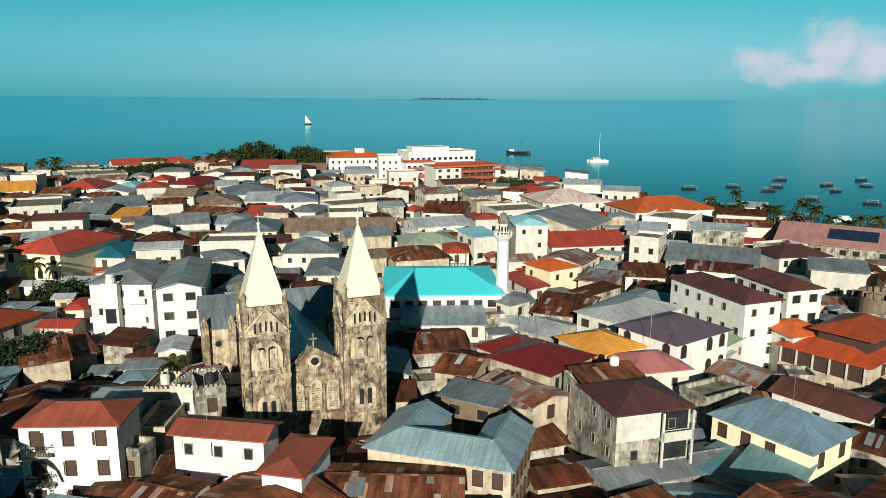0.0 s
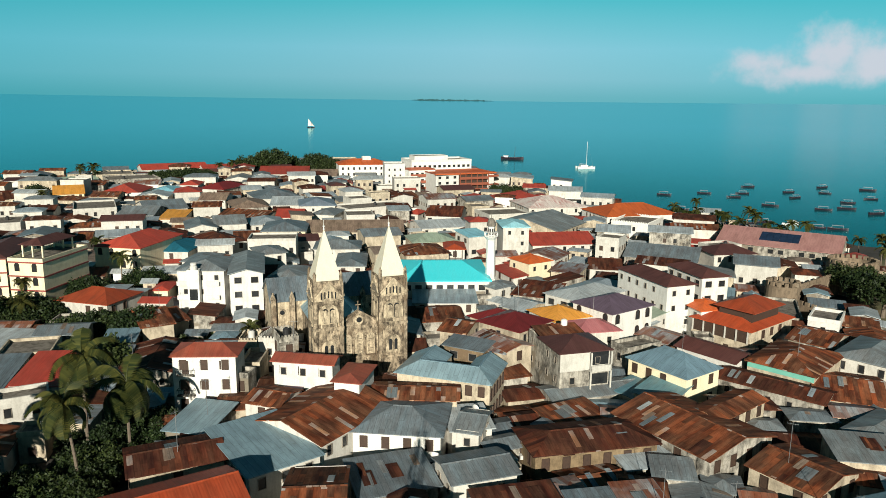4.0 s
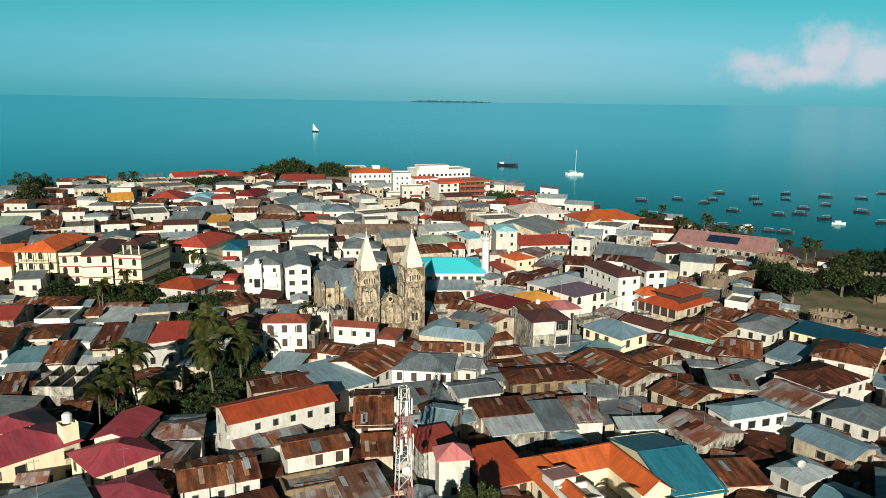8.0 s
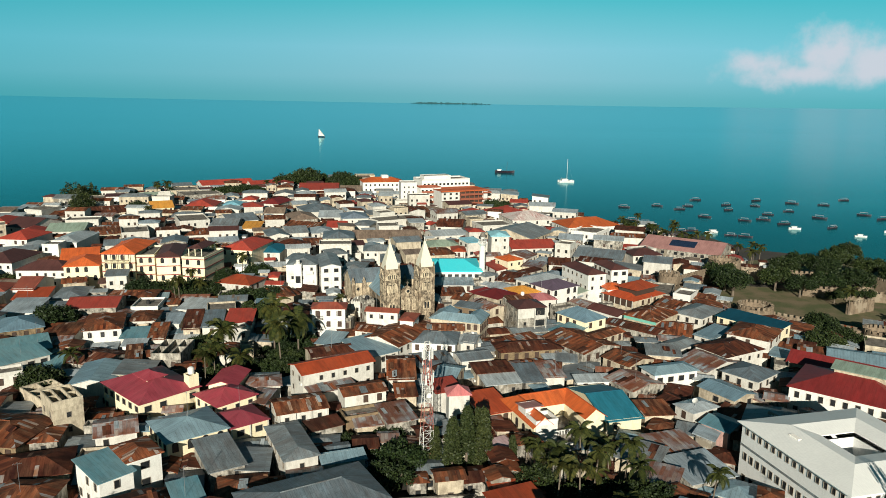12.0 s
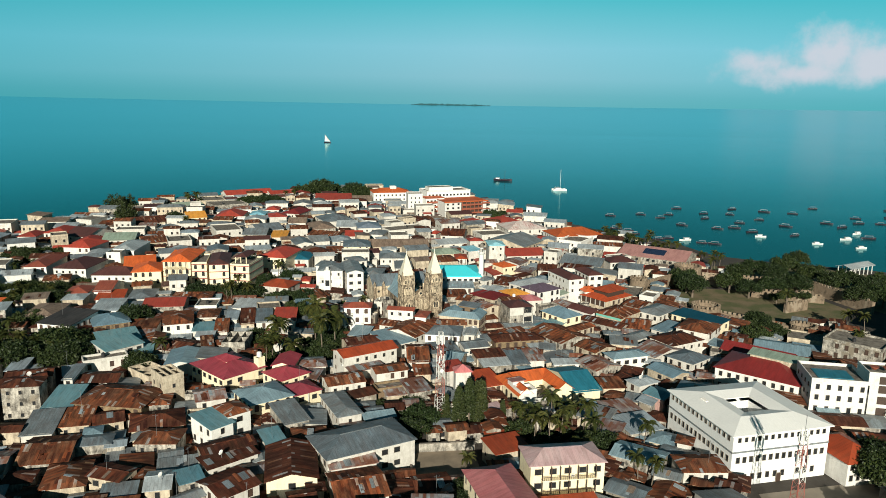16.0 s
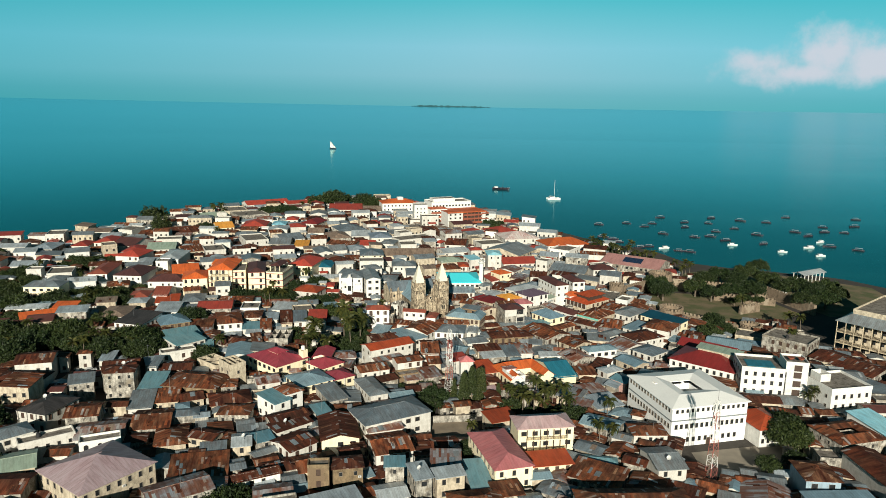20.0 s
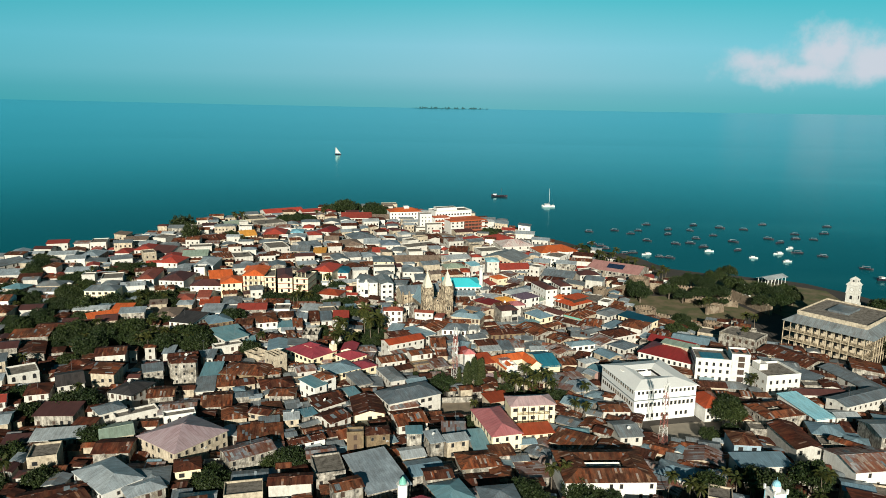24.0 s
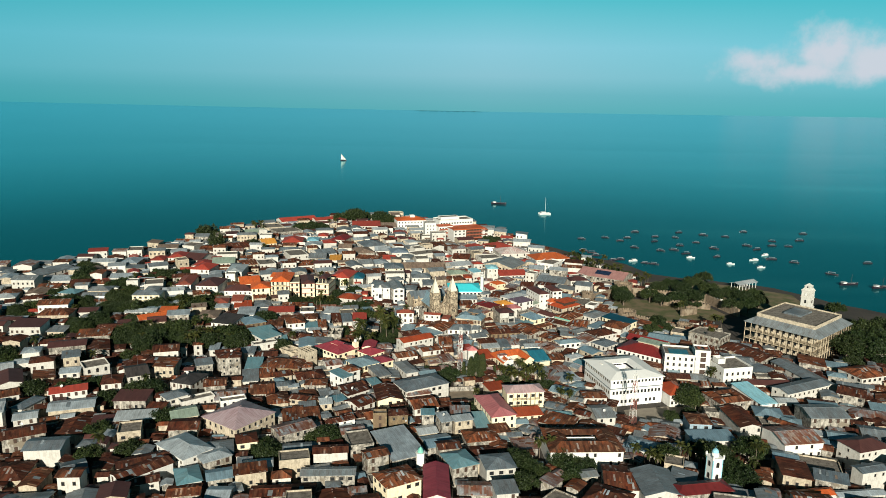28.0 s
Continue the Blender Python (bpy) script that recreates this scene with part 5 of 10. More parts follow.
def palace():
    """The great ceremonial house with its verandas and clock tower."""
    ob = base("veranda_palace", pose(189.6, 56.0, 0, 0, 0, 41.4), "large old palace with tiered verandas and grey skirt roof", "palace")
    W, D = 46.0, 43.0
    part("wall", wall_mesh("f", W - 10, D - 10, 19.0, 0, WALLS["c"]), ob)
    part("parapet", parapet_mesh(W - 10, D - 10, WALLS["c"], M_CONC, 0.9), ob, pose(0, 0, 19.0))
    s = Shape()
    X, Y, x, y = W / 2, D / 2, W / 2 - 5.0, D / 2 - 5.0
    oc, ic = [(-X, -Y), (X, -Y), (X, Y), (-X, Y)], [(-x, -y), (x, -y), (x, y), (-x, y)]
    for i in range(4):
        j = (i + 1) % 4
        s.poly([(*oc[i], 14.6), (*oc[j], 14.6), (*ic[j], 17.8), (*ic[i], 17.8)], [(0, 1, 2, 3)])
        s.poly([(*oc[i], 14.4), (*oc[j], 14.4), (*oc[j], 14.6), (*oc[i], 14.6)], [(0, 1, 2, 3)])
        s.poly([(*oc[i], 14.4), (*oc[j], 14.4), (*ic[j], 14.4), (*ic[i], 14.4)], [(3, 2, 1, 0)])
    part("veranda_roof", s.mesh("veranda_roof", ROOFS["gray"], uv=True), ob)
    for z in (5.0, 9.8):
        f = Shape()
        for i in range(4):
            j = (i + 1) % 4
            k = 0.7
            o2, i2 = [(a * (1 - k / X), b * (1 - k / Y)) for a, b in oc], ic
            f.poly([(*o2[i], z), (*o2[j], z), (*i2[j], z), (*i2[i], z)], [(0, 1, 2, 3)])
            f.poly([(*o2[i], z - 0.35), (*o2[j], z - 0.35), (*o2[j], z), (*o2[i], z)], [(0, 1, 2, 3)])
            f.poly([(*o2[i], z - 0.35), (*o2[j], z - 0.35), (*i2[j], z - 0.35), (*i2[i], z - 0.35)], [(3, 2, 1, 0)])
        part("veranda_floor", f.mesh("veranda_floor", M_PALE), ob)
    col = Shape().ring(0.24, 0, 0.2, 14.4, 8).box(-0.35, -0.35, 0, 0.35, 0.35, 0.5).mesh("column", M_PALE)
    for L, ang, off in ((W - 1.6, 0, Y - 0.8), (D - 1.6, 90, X - 0.8), (D - 1.6, -90, X - 0.8)):
        n = int(L / 3.2)
        for i in range(n + 1):
            part("column", col, ob, pose(0, 0, 0, 0, 0, ang) @ pose(-L / 2 + L * i / n, -off, 0))
        for z in (5.0, 9.8):
            r = Shape().box(-L / 2, -0.05, 0.95, L / 2, 0.05, 1.05)
            for i in range(int(L / 0.5)):
                r.box(-L / 2 + 0.5 * i, -0.03, 0, -L / 2 + 0.5 * i + 0.06, 0.03, 0.95)
            part("railing", r.mesh("railing", M_PALE), ob, pose(0, 0, 0, 0, 0, ang) @ pose(0, -off + 0.1, z))
    for L, ang, off in ((W - 12, 0, D / 2 - 5), (D - 12, 90, W / 2 - 5), (D - 12, -90, W / 2 - 5)):
        rows_of_windows(ob, (1.1, 1.9, "arch"), L, -off, (1.5, 6.3, 11.0), int(L / 3.4), pose(0, 0, 0, 0, 0, ang))
    part("roof_lights", Shape().box(-7, -5, 0, 8, 5, 1.0).mesh("roof_lights", ROOFS["gray"], uv=True), ob, pose(2, 2, 19.2))
    claim(189.6, 56, W + 14, D + 12, 41.4)
    tw = base("clock_tower", pose(203.5, 76, 0, 0, 0, 41), "white stepped clock tower on the palace's sea side", "tower")
    s = Shape().box(-3.2, -3.2, 0, 3.2, 3.2, 19).box(-2.7, -2.7, 19, 2.7, 2.7, 28.5).box(-3.0, -3.0, 24.2, 3.0, 3.0, 24.6).box(-3.1, -3.1, 28.5, 3.1, 3.1, 29.0)
    s.box(-1.8, -1.8, 29, 1.8, 1.8, 31.5)
    s.poly([(-2.9, -2.9, 29), (2.9, -2.9, 29), (2.9, 2.9, 29), (-2.9, 2.9, 29), (-1.8, -1.8, 30.4), (1.8, -1.8, 30.4), (1.8, 1.8, 30.4), (-1.8, 1.8, 30.4)], [(0, 1, 5, 4), (1, 2, 6, 5), (2, 3, 7, 6), (3, 0, 4, 7)])
    s.poly([(-2.1, -2.1, 31.5), (2.1, -2.1, 31.5), (2.1, 2.1, 31.5), (-2.1, 2.1, 31.5), (0, 0, 33.2)], [(0, 1, 4), (1, 2, 4), (2, 3, 4), (3, 0, 4), (3, 2, 1, 0)])
    part("tower_body", s.mesh("tower_body", WALLS["w"]), tw)
    face = Shape().ring(1.0, 0, 1.0, 0.08, 20, 0).ring(0.85, 0.08, 0.85, 0.1, 20, 1).mesh("clock_face", M_FRAME, M_WHITE)
    for a in (0, 90, -90, 180):
        m = pose(0, 0, 0, 0, 0, a)
        part("clock_face", face, tw, m @ pose(0, -2.71, 26.4, 90, 0, 0))
        part("window", WINDOWS[(1.1, 1.9, "arch")], tw, m @ pose(0, -2.7, 21.2))
        part("louvre", Shape().arch(0, 0, 0.9, 1.5, -0.03, 0.05).mesh("louvre", M_PANE), tw, m @ pose(0, -1.8, 29.9))
    claim(203.5, 76, 7, 7, 41)


palace()


def beach_hotel():
    ob = base("balcony_hotel", pose(4, 357, 0, 0, 0, 24), "white seafront hotel with orange-brown timber balconies", "hotel")
    part("wall", wall_mesh("f", 34, 20, 12.6, 0, WALLS["n"]), ob)
    part("parapet", parapet_mesh(34, 20, M_RAIL, ROOFS["orange"], 0.6), ob, pose(0, 0, 12.6))
    part("eave_roof", Shape().box(-17.8, -11.4, 0, 17.8, -9.9, 0.5).mesh("eave_roof", ROOFS["orange"], uv=True), ob, pose(0, 0, 12.5))
    slab = Shape().box(-4, -1.8, 0, 13, 0, 0.3).box(-4, -1.8, 0.3, 13, -1.68, 1.35).mesh("balcony", M_RAIL)
    post = Shape().box(-0.16, -0.16, 0, 0.16, 0.16, 3.1).mesh("post", M_RAIL)
    for z in (0.4, 3.5, 6.6, 9.7):
        bal = part("balcony", slab, ob, pose(0, -10, z))
        for i in range(6):
            part("post", post, bal, pose(-3.8 + 3.32 * i, -1.6, 0.3))
    # added brown panel: the dark gaps of shade between balconies, as colour
    part("timber_screen", Shape().box(-3.9, -10.12, 0.5, 12.9, -10.06, 12.3).mesh("timber_screen", M_WOOD), ob, label="dark brown panel standing for the shade behind the balconies")
    part("corner_balcony", Shape().box(13.2, -11.0, 6.4, 19.5, 6.0, 6.9).box(13.2, -11.0, 10.6, 19.5, 6.0, 11.6).mesh("corner_balcony", M_RAIL), ob)
    rows_of_windows(ob, (1.5, 1.3, "plain"), 13, -10, (4.3, 7.4, 10.3), 3, pose(-10.5, 0, 0))
    rows_of_windows(ob, (0.95, 1.45, "plain"), 18, -17, (2.6, 5.7, 8.8), 5, pose(0, 0, 0, 0, 0, 90))
    b2 = base("white_hotel_wing", pose(-8, 380, 0, 0, 0, 22), "tall white hotel wing with stepped flat roofs", "hotel")
    part("wall", wall_mesh("f", 36, 18, 16.8, 0, WALLS["n"]), b2)
    part("parapet", parapet_mesh(36, 18, WALLS["n"], M_CONC, 1.1), b2, pose(0, 0, 16.8))
    part("roof_house", wall_mesh("f", 20, 9, 2.4, 0, WALLS["n"]), b2, pose(-4, 2, 16.9))
    part("roof_slab", parapet_mesh(20, 9, WALLS["n"], M_CONC, 0.4), b2, pose(-4, 2, 19.3))
    rows_of_windows(b2, (1.5, 1.3, "plain"), 35, -9, (10.4, 13.6), 12, Matrix())
    b3 = base("white_slab_block", pose(-31, 362, 0, 0, 0, 10), "narrow tall white block", "house")
    part("wall", wall_mesh("f", 11, 12, 16, 0, WALLS["n"]), b3)
    part("parapet", parapet_mesh(11, 12, WALLS["n"], M_CONC, 0.8), b3, pose(0, 0, 16))
    rows_of_windows(b3, (0.8, 1.1, "plain"), 9, -6, (6.5, 9.7, 12.9), 3, Matrix())
    b4 = base("red_balcony_block", pose(-17, 359, 0, 0, 0, 24), "hotel block with rust-red balconies", "hotel")
    part("wall", wall_mesh("f", 15, 10, 13.6, 0, WALLS["n"]), b4)
    part("parapet", parapet_mesh(15, 10, M_RAIL, ROOFS["orange"], 0.6), b4, pose(0, 0, 13.6))
    gal = Shape().box(-7.4, -1.6, 0, 7.4, 0, 0.3).box(-7.4, -1.6, 0.3, 7.4, -1.48, 1.4).mesh("balcony", M_RAIL)
    for z in (3.4, 6.8, 10.2):
        part("balcony", gal, b4, pose(0, -5, z))
    rows_of_windows(b4, (1.5, 1.3, "plain"), 15, -5, (4.2, 7.5, 10.9), 5, Matrix())
    b5 = base("orange_roofed_hotel", pose(-52, 398, 0, 0, 0, 14), "white hotel house with a bright orange roof", "hotel")
    part("wall", wall_mesh("h", 30, 18, 13.0, 3, WALLS["n"]), b5)
    part("roof", roof_mesh("h", 30, 18, 2.8, 0.5, 0.15, ROOFS["orange"]), b5, pose(0, 0, 13.0))
    part("roof_house", wall_mesh("f", 5, 5, 4.4, 0, WALLS["n"]), b5, pose(2, 0, 12.6))
    rows_of_windows(b5, (0.95, 1.45, "plain"), 29, -9, (6.6, 10.0), 9, Matrix())
    for x, y, w, d, r in ((4, 357, 36, 24, 24), (-8, 380, 38, 20, 22), (-31, 362, 12, 13, 10), (-17, 359, 16, 12, 24), (-52, 398, 31, 19, 14), (4, 343, 34, 10, 24)):
        claim(x, y, w, d, r)


beach_hotel()


def round_fort(x, y, r, h, cren=True):
    ob = base("fort_tower", pose(x, y, 0), "round crenellated coral-stone fort tower", "fort tower", "fort towers")
    s = Shape().ring(r * 1.06, 0, r, h, 24, caps=False)
    s.ring(r - 0.9, h - 1.6, r - 0.9, h, 24, caps=False)
    n = 24
    for i in range(n):
        a, b = 2 * math.pi * i / n, 2 * math.pi * (i + 1) / n
        s.poly([(r * math.cos(a), r * math.sin(a), h), (r * math.cos(b), r * math.sin(b), h), ((r - 0.9) * math.cos(b), (r - 0.9) * math.sin(b), h), ((r - 0.9) * math.cos(a), (r - 0.9) * math.sin(a), h)], [(0, 1, 2, 3)])
    s.ring(r - 0.9, h - 1.7, r - 0.9, h - 1.6, 24)
    part("drum", s.mesh("drum", M_FORT), ob)
    if cren:
        mer = Shape().box(-0.45, -0.5, 0, 0.45, 0.5, 0.5).box(-0.45, -0.5, 0.5, 0.45, 0.5, 1.0)
        mm = mer.mesh("merlon", M_FORT)
        k = int(2 * math.pi * r / 1.7)
        for i in range(k):
            a = 2 * math.pi * i / k
            part("merlon", mm, ob, pose((r - 0.5) * math.cos(a), (r - 0.5) * math.sin(a), h, 0, 0, math.degrees(a) + 90))
    claim(x, y, 2 * r + 1, 2 * r + 1, 0)


round_fort(100.5, 98, 5.8, 6.6)
round_fort(82.5, 136.5, 4.0, 8)
round_fort(113, 161, 6.6, 8.5)
round_fort(131, 77, 5.0, 5)


def fort_wall(x0, y0, x1, y1, h):
    L = math.hypot(x1 - x0, y1 - y0)
    s = Shape().box(0, -0.8, 0, L, 0.8, h)
    for i in range(int(L / 1.9)):
        s.box(i * 1.9, -0.8, h, i * 1.9 + 1.1, -0.3, h + 0.9)
    ob = new("fort_wall", s.mesh("fort_wall", M_FORT))
    ob.matrix_world = pose(x0, y0, 0, 0, 0, math.degrees(math.atan2(y1 - y0, x1 - x0)))
    tagged(ob, "old crenellated fort wall of dark coral stone", "fort wall", kind="structure")
    claim((x0 + x1) / 2, (y0 + y1) / 2, L, 2.5, math.degrees(math.atan2(y1 - y0, x1 - x0)))


fort_wall(86, 139, 107, 157, 6)
fort_wall(120, 160, 168, 146, 5.5)
fort_wall(168, 146, 178, 112, 5.5)
fort_wall(106, 97, 127, 79, 4.5)
fort_wall(84, 133, 97, 103, 4.5)
fort_wall(136, 138, 165, 128, 3.5)
fort_wall(140, 112, 152, 118, 4.0)
lawn = new("lawn", Shape().poly([(88, 134, 0.03), (103, 104, 0.03), (134, 82, 0.03), (172, 114, 0.03), (164, 144, 0.03), (114, 152, 0.03)], [(0, 1, 2, 3, 4, 5)]).mesh("lawn", M_GRASS))
tagged(lawn, "dry brown-green lawn inside the old fort", "lawn", kind="structure")
park = new("park_lawn", Shape().poly([(122, 166, 0.03), (170, 150, 0.03), (185, 110, 0.03), (235, 120, 0.03), (240, 170, 0.03), (205, 195, 0.03), (160, 208, 0.03), (140, 200, 0.03)], [tuple(range(8))]).mesh("park_lawn", M_GRASS))
tagged(park, "shaded lawn of the waterfront garden", "lawn", kind="structure")
claim(132, 118, 70, 60, 0)
claim(188, 160, 100, 80, 0)
claim(122, 153, 30, 16, 0)


def shore_shelters():
    ob = base("beach_pavilion", pose(211, 187, 0, 0, 0, 31), "open pavilion with a long pale iron roof on the shore", "pavilion")
    part("roof", roof_mesh("g", 21, 8, 1.3, 0.5, 0.14, ROOFS["lgray"]), ob, pose(0, 0, 5.0))
    leg = Shape().box(-0.18, -0.18, 0, 0.18, 0.18, 5.0).mesh("post", M_WHITE)
    for i in range(6):
        for v in (-4.0, 4.0):
            part("post", leg, ob, pose(-9.5 + 3.8 * i, v * 0.9, 0))
    claim(211, 187, 28, 9, 31)
    k = base("garden_kiosk", pose(180, 155, 0), "white domed garden kiosk on slender columns", "kiosk")
    part("plinth", Shape().ring(3.4, 0, 3.4, 0.6, 12).mesh("plinth", M_WHITE), k)
    col = Shape().ring(0.2, 0.6, 0.17, 5.0, 8).mesh("column", M_WHITE)
    for i in range(8):
        part("column", col, k, pose(2.8 * math.cos(i * math.pi / 4), 2.8 * math.sin(i * math.pi / 4), 0))
    d = Shape().ring(3.3, 5.0, 3.3, 5.6, 16)
    for i in range(5):
        u, v = i / 5 * math.pi / 2, (i + 1) / 5 * math.pi / 2
        d.ring(2.9 * math.cos(u), 5.6 + 2.2 * math.sin(u), max(0.05, 2.9 * math.cos(v)), 5.6 + 2.2 * math.sin(v), 16)
    part("dome", d.mesh("dome", M_WHITE), k)
    claim(180, 155, 7, 7, 0)


shore_shelters()


def lattice_mast(x, y, h, w0, label):
    ob = base("lattice_mast", pose(x, y, 0, 0, 0, 20), label, "radio mast", "radio masts")
    n = int(h / 1.6)
    wid = lambda z: w0 * (1 - 0.62 * z / h)
    leg = Shape()
    bands = [Shape() for _ in range(6)]
    for i in range(n):
        z0, z1 = h * i / n, h * (i + 1) / n
        a, b = wid(z0), wid(z1)
        s = bands[min(5, i * 6 // n)]
        for sx, sy in ((-1, -1), (1, -1), (1, 1), (-1, 1)):
            s.bar((sx * a, sy * a, z0), (sx * b, sy * b, z1), 0.075)
            tx, ty = (-sy, sx)
            s.bar((sx * a, sy * a, z0), (tx * b, ty * b, z1), 0.04, 3)
            s.bar((sx * b, sy * b, z1), (tx * b, ty * b, z1), 0.04, 3)
    for i, s in enumerate(bands):
        if i % 2 == 0:
            part("red_section", s.mesh("red_section", M_REDP), ob, None, "faded red painted lattice")
        else:
            part("white_section", s.mesh("white_section", M_WHITE), ob, None, "white painted lattice")
    dish = Shape().ring(0.12, -0.3, 0.55, 0, 14).mesh("dish", M_WHITE)
    panel = Shape().box(-0.16, -0.09, 0, 0.16, 0.09, 2.0).mesh("panel_antenna", M_WHITE)
    for i in range(6):
        a = i * 60
        part("panel_antenna", panel, ob, pose(0, 0, 0, 0, 0, a) @ pose(0, -wid(h * 0.93) - 0.5, h * 0.88))
        part("panel_antenna", panel, ob, pose(0, 0, 0, 0, 0, a + 30) @ pose(0, -wid(h * 0.75) - 0.5, h * 0.70))
    for i, z in enumerate((0.62, 0.66, 0.78, 0.84)):
        part("dish", dish, ob, pose(0, 0, 0, 0, 0, 80 * i) @ pose(0, -wid(h * z) - 0.4, h * z, 90, 0, 0))
    part("top_rod", Shape().bar((0, 0, h), (0, 0, h + 3), 0.05).mesh("top_rod", M_STEEL), ob)
    claim(x, y, 3, 3, 0)


lattice_mast(-8.5, -6.5, 28, 1.3, "tall red and white lattice radio mast with antennas")
lattice_mast(65.8, -56, 25, 1.2, "red and white lattice radio mast by the school yard")


def small_minaret():
    ob = base("white_minaret", pose(80.5, -112, 0, 0, 0, 15), "square white minaret with pale blue trim and small dome", "minaret")
    s = Shape().box(-2, -2, 0, 2, 2, 16).box(-2.3, -2.3, 15.6, 2.3, 2.3, 16.1)
    for a in (-1, 1):
        for b in (-1, 1):
            s.box(a * 2.1 - 0.25, b * 2.1 - 0.25, 16.1, a * 2.1 + 0.25, b * 2.1 + 0.25, 17.2)
    s.ring(1.3, 16.1, 1.3, 17.6, 8)
    part("tower", s.mesh("tower", M_WHITE), ob)
    d = Shape()
    for i in range(5):
        u, v = i / 5 * math.pi / 2, (i + 1) / 5 * math.pi / 2
        d.ring(1.2 * math.cos(u), 17.6 + 1.5 * math.sin(u), max(0.02, 1.2 * math.cos(v)), 17.6 + 1.5 * math.sin(v), 12)
    d.ring(0.06, 19, 0.02, 20.2, 6)
    part("dome", d.mesh("dome", ROOFS["skyblue"], uv=True), ob)
    for a in (0, 90, -90, 180):
        for z in (3, 8, 12.6):
            part("window", WINDOWS[(1.1, 1.9, "arch")], ob, pose(0, 0, 0, 0, 0, a) @ pose(0, -2, z))
        part("trim", Shape().box(-2.02, -2.05, 0, -1.7, -2.004, 15.5).box(1.7, -2.05, 0, 2.02, -2.004, 15.5).mesh("trim", ROOFS["skyblue"], uv=True), ob, pose(0, 0, 0, 0, 0, a))
    claim(80.5, -112, 5, 5, 15)
    m = base("green_minaret", pose(-25.3, -101, 0), "small white turret with mint green dome", "minaret")
    part("tower", Shape().box(-1.4, -1.4, 0, 1.4, 1.4, 9.5).ring(1.9, 9.5, 1.9, 10.0, 8).mesh("tower", M_WHITE), m)
    part("dome", Shape().ring(1.2, 10, 0.9, 11.2, 10).ring(0.9, 11.2, 0.05, 12.2, 10).mesh("dome", M_GREENP), m)
    claim(-25.3, -101, 4, 4, 0)


small_minaret()


# ---- open earth lots and the walled square ----
LOTS = [(-166.7, 31.2, 17, 12), (-147.3, 11.9, 13, 16), (-126.6, -14.2, 22, 14)]
M_LOT = plain("trodden_sandy_earth", (0.24, 0.19, 0.135), (0.155, 0.125, 0.092), 0.35, 0.95)


def open_lots():
    for lx, ly, lw, ld in LOTS:
        lot = new("earth_lot", Shape().box(-lw / 2, -ld / 2, -0.1, lw / 2, ld / 2, 0.03).mesh("earth_lot", M_LOT))
        lot.matrix_world = pose(lx, ly, 0)
        tagged(lot, "bare sandy earth lot between houses", "lot", kind="structure")
    sq = new("walled_square", Shape().box(-8.5, -7.5, -0.1, 8.5, 7.5, 0.03).mesh("walled_square", M_LOT))
    sq.matrix_world = pose(-7, -27, 0, 0, 0, 8)
    tagged(sq, "bare sandy walled square by the radio mast", "yard", kind="structure")
    ob = base("boundary_wall", pose(-7, -27, 0, 0, 0, 8), "stained plaster wall round the sandy square", "wall")
    for x0, y0, x1, y1 in ((-8.9, 7.5, 8.9, 7.9), (-8.9, -7.5, -8.5, 7.5)):
        part("wall", Shape().box(x0, y0, 0, x1, y1, 2.3).mesh("wall", WALLS["g"]), ob)
        part("coping", Shape().box(x0 - 0.08, y0 - 0.08, 2.3, x1 + 0.08, y1 + 0.08, 2.42).mesh("coping", M_CONC), ob)


open_lots()


# ---- the houses, from the shore of the viewer outwards ----
house(7.6, 85.2, 6.6, 5.6, -32.5, 8.8, 'g', 'patch', 'c', sheets=2)
house(34.0, 71.6, 6.2, 7.1, -41.0, 6.2, 's', 'tealblue', 'c')
house(39.8, 107.6, 3.6, 6.4, -50.0, 6.0, 's', 'lgray', 'g')
house(-40.0, 71.4, 9.9, 6.2, 3.1, 12.2, 'h', 'brick', 'n', 'shut, balc')
house(-23.4, 68.0, 9.5, 3.8, -8.7, 12.3, 'g', 'brick', 'n', 'shut, awn')
house(-15.4, 64.0, 3.9, 7.4, -11.1, 11.4, 'h', 'brick', 'n')
house(-32.4, 85.7, 4.2, 5.5, -12.4, 9.5, 'f', 'conc', 'w', 'cren')
house(-34.9, 79.9, 3.4, 7.5, 1.1, 7.5, 'f', 'conc', 'c')
house(-34.3, 71.5, 2.5, 2.9, -10.9, 8.0, 'f', 'conc', 'g')
house(-58.5, 129.3, 10.6, 14.1, 3.3, 13.0, 'h', 'gray', 'n', 'stairbay')
house(-49.3, 129.4, 7.3, 20.7, 13.9, 13.2, 'G', 'gray', 'n')
house(-51.0, 157.5, 7.5, 9.8, 25.9, 10.5, 'h', 'gray', 'w')
house(-44.9, 111.0, 4.2, 6.0, 12.3, 6.0, 'G', 'lgray', 'w')
house(-45.7, 98.8, 4.1, 4.5, -0.3, 5.5, 'h', 'bluegray', 'w')
house(-62.2, 104.2, 6.0, 9.8, 31.3, 7.0, 's', 'rust', 'c', sheets=2)
house(-71.2, 133.8, 3.6, 7.6, 5.1, 6.0, 'h', 'red', 'y', 'arch')
house(-79.5, 117.3, 13.2, 11.1, -15.2, 8.0, 'h', 'orangered', 'w')
house(-81.8, 171.8, 12.8, 16.6, -1.0, 8.5, 'h', 'teal', 'w')
house(-56.0, 203.1, 14.0, 17.8, 7.2, 9.0, 'h', 'gray', 'y', 'arch')
house(-33.9, 173.0, 13.1, 11.2, 5.1, 9.0, 'h', 'gray', 'w')
house(-27.9, 157.8, 7.7, 15.7, 4.8, 8.0, 'h', 'gray', 'w')
house(-1.9, 125.5, 14.3, 8.9, 2.9, 6.5, 's', 'lgray', 'w')
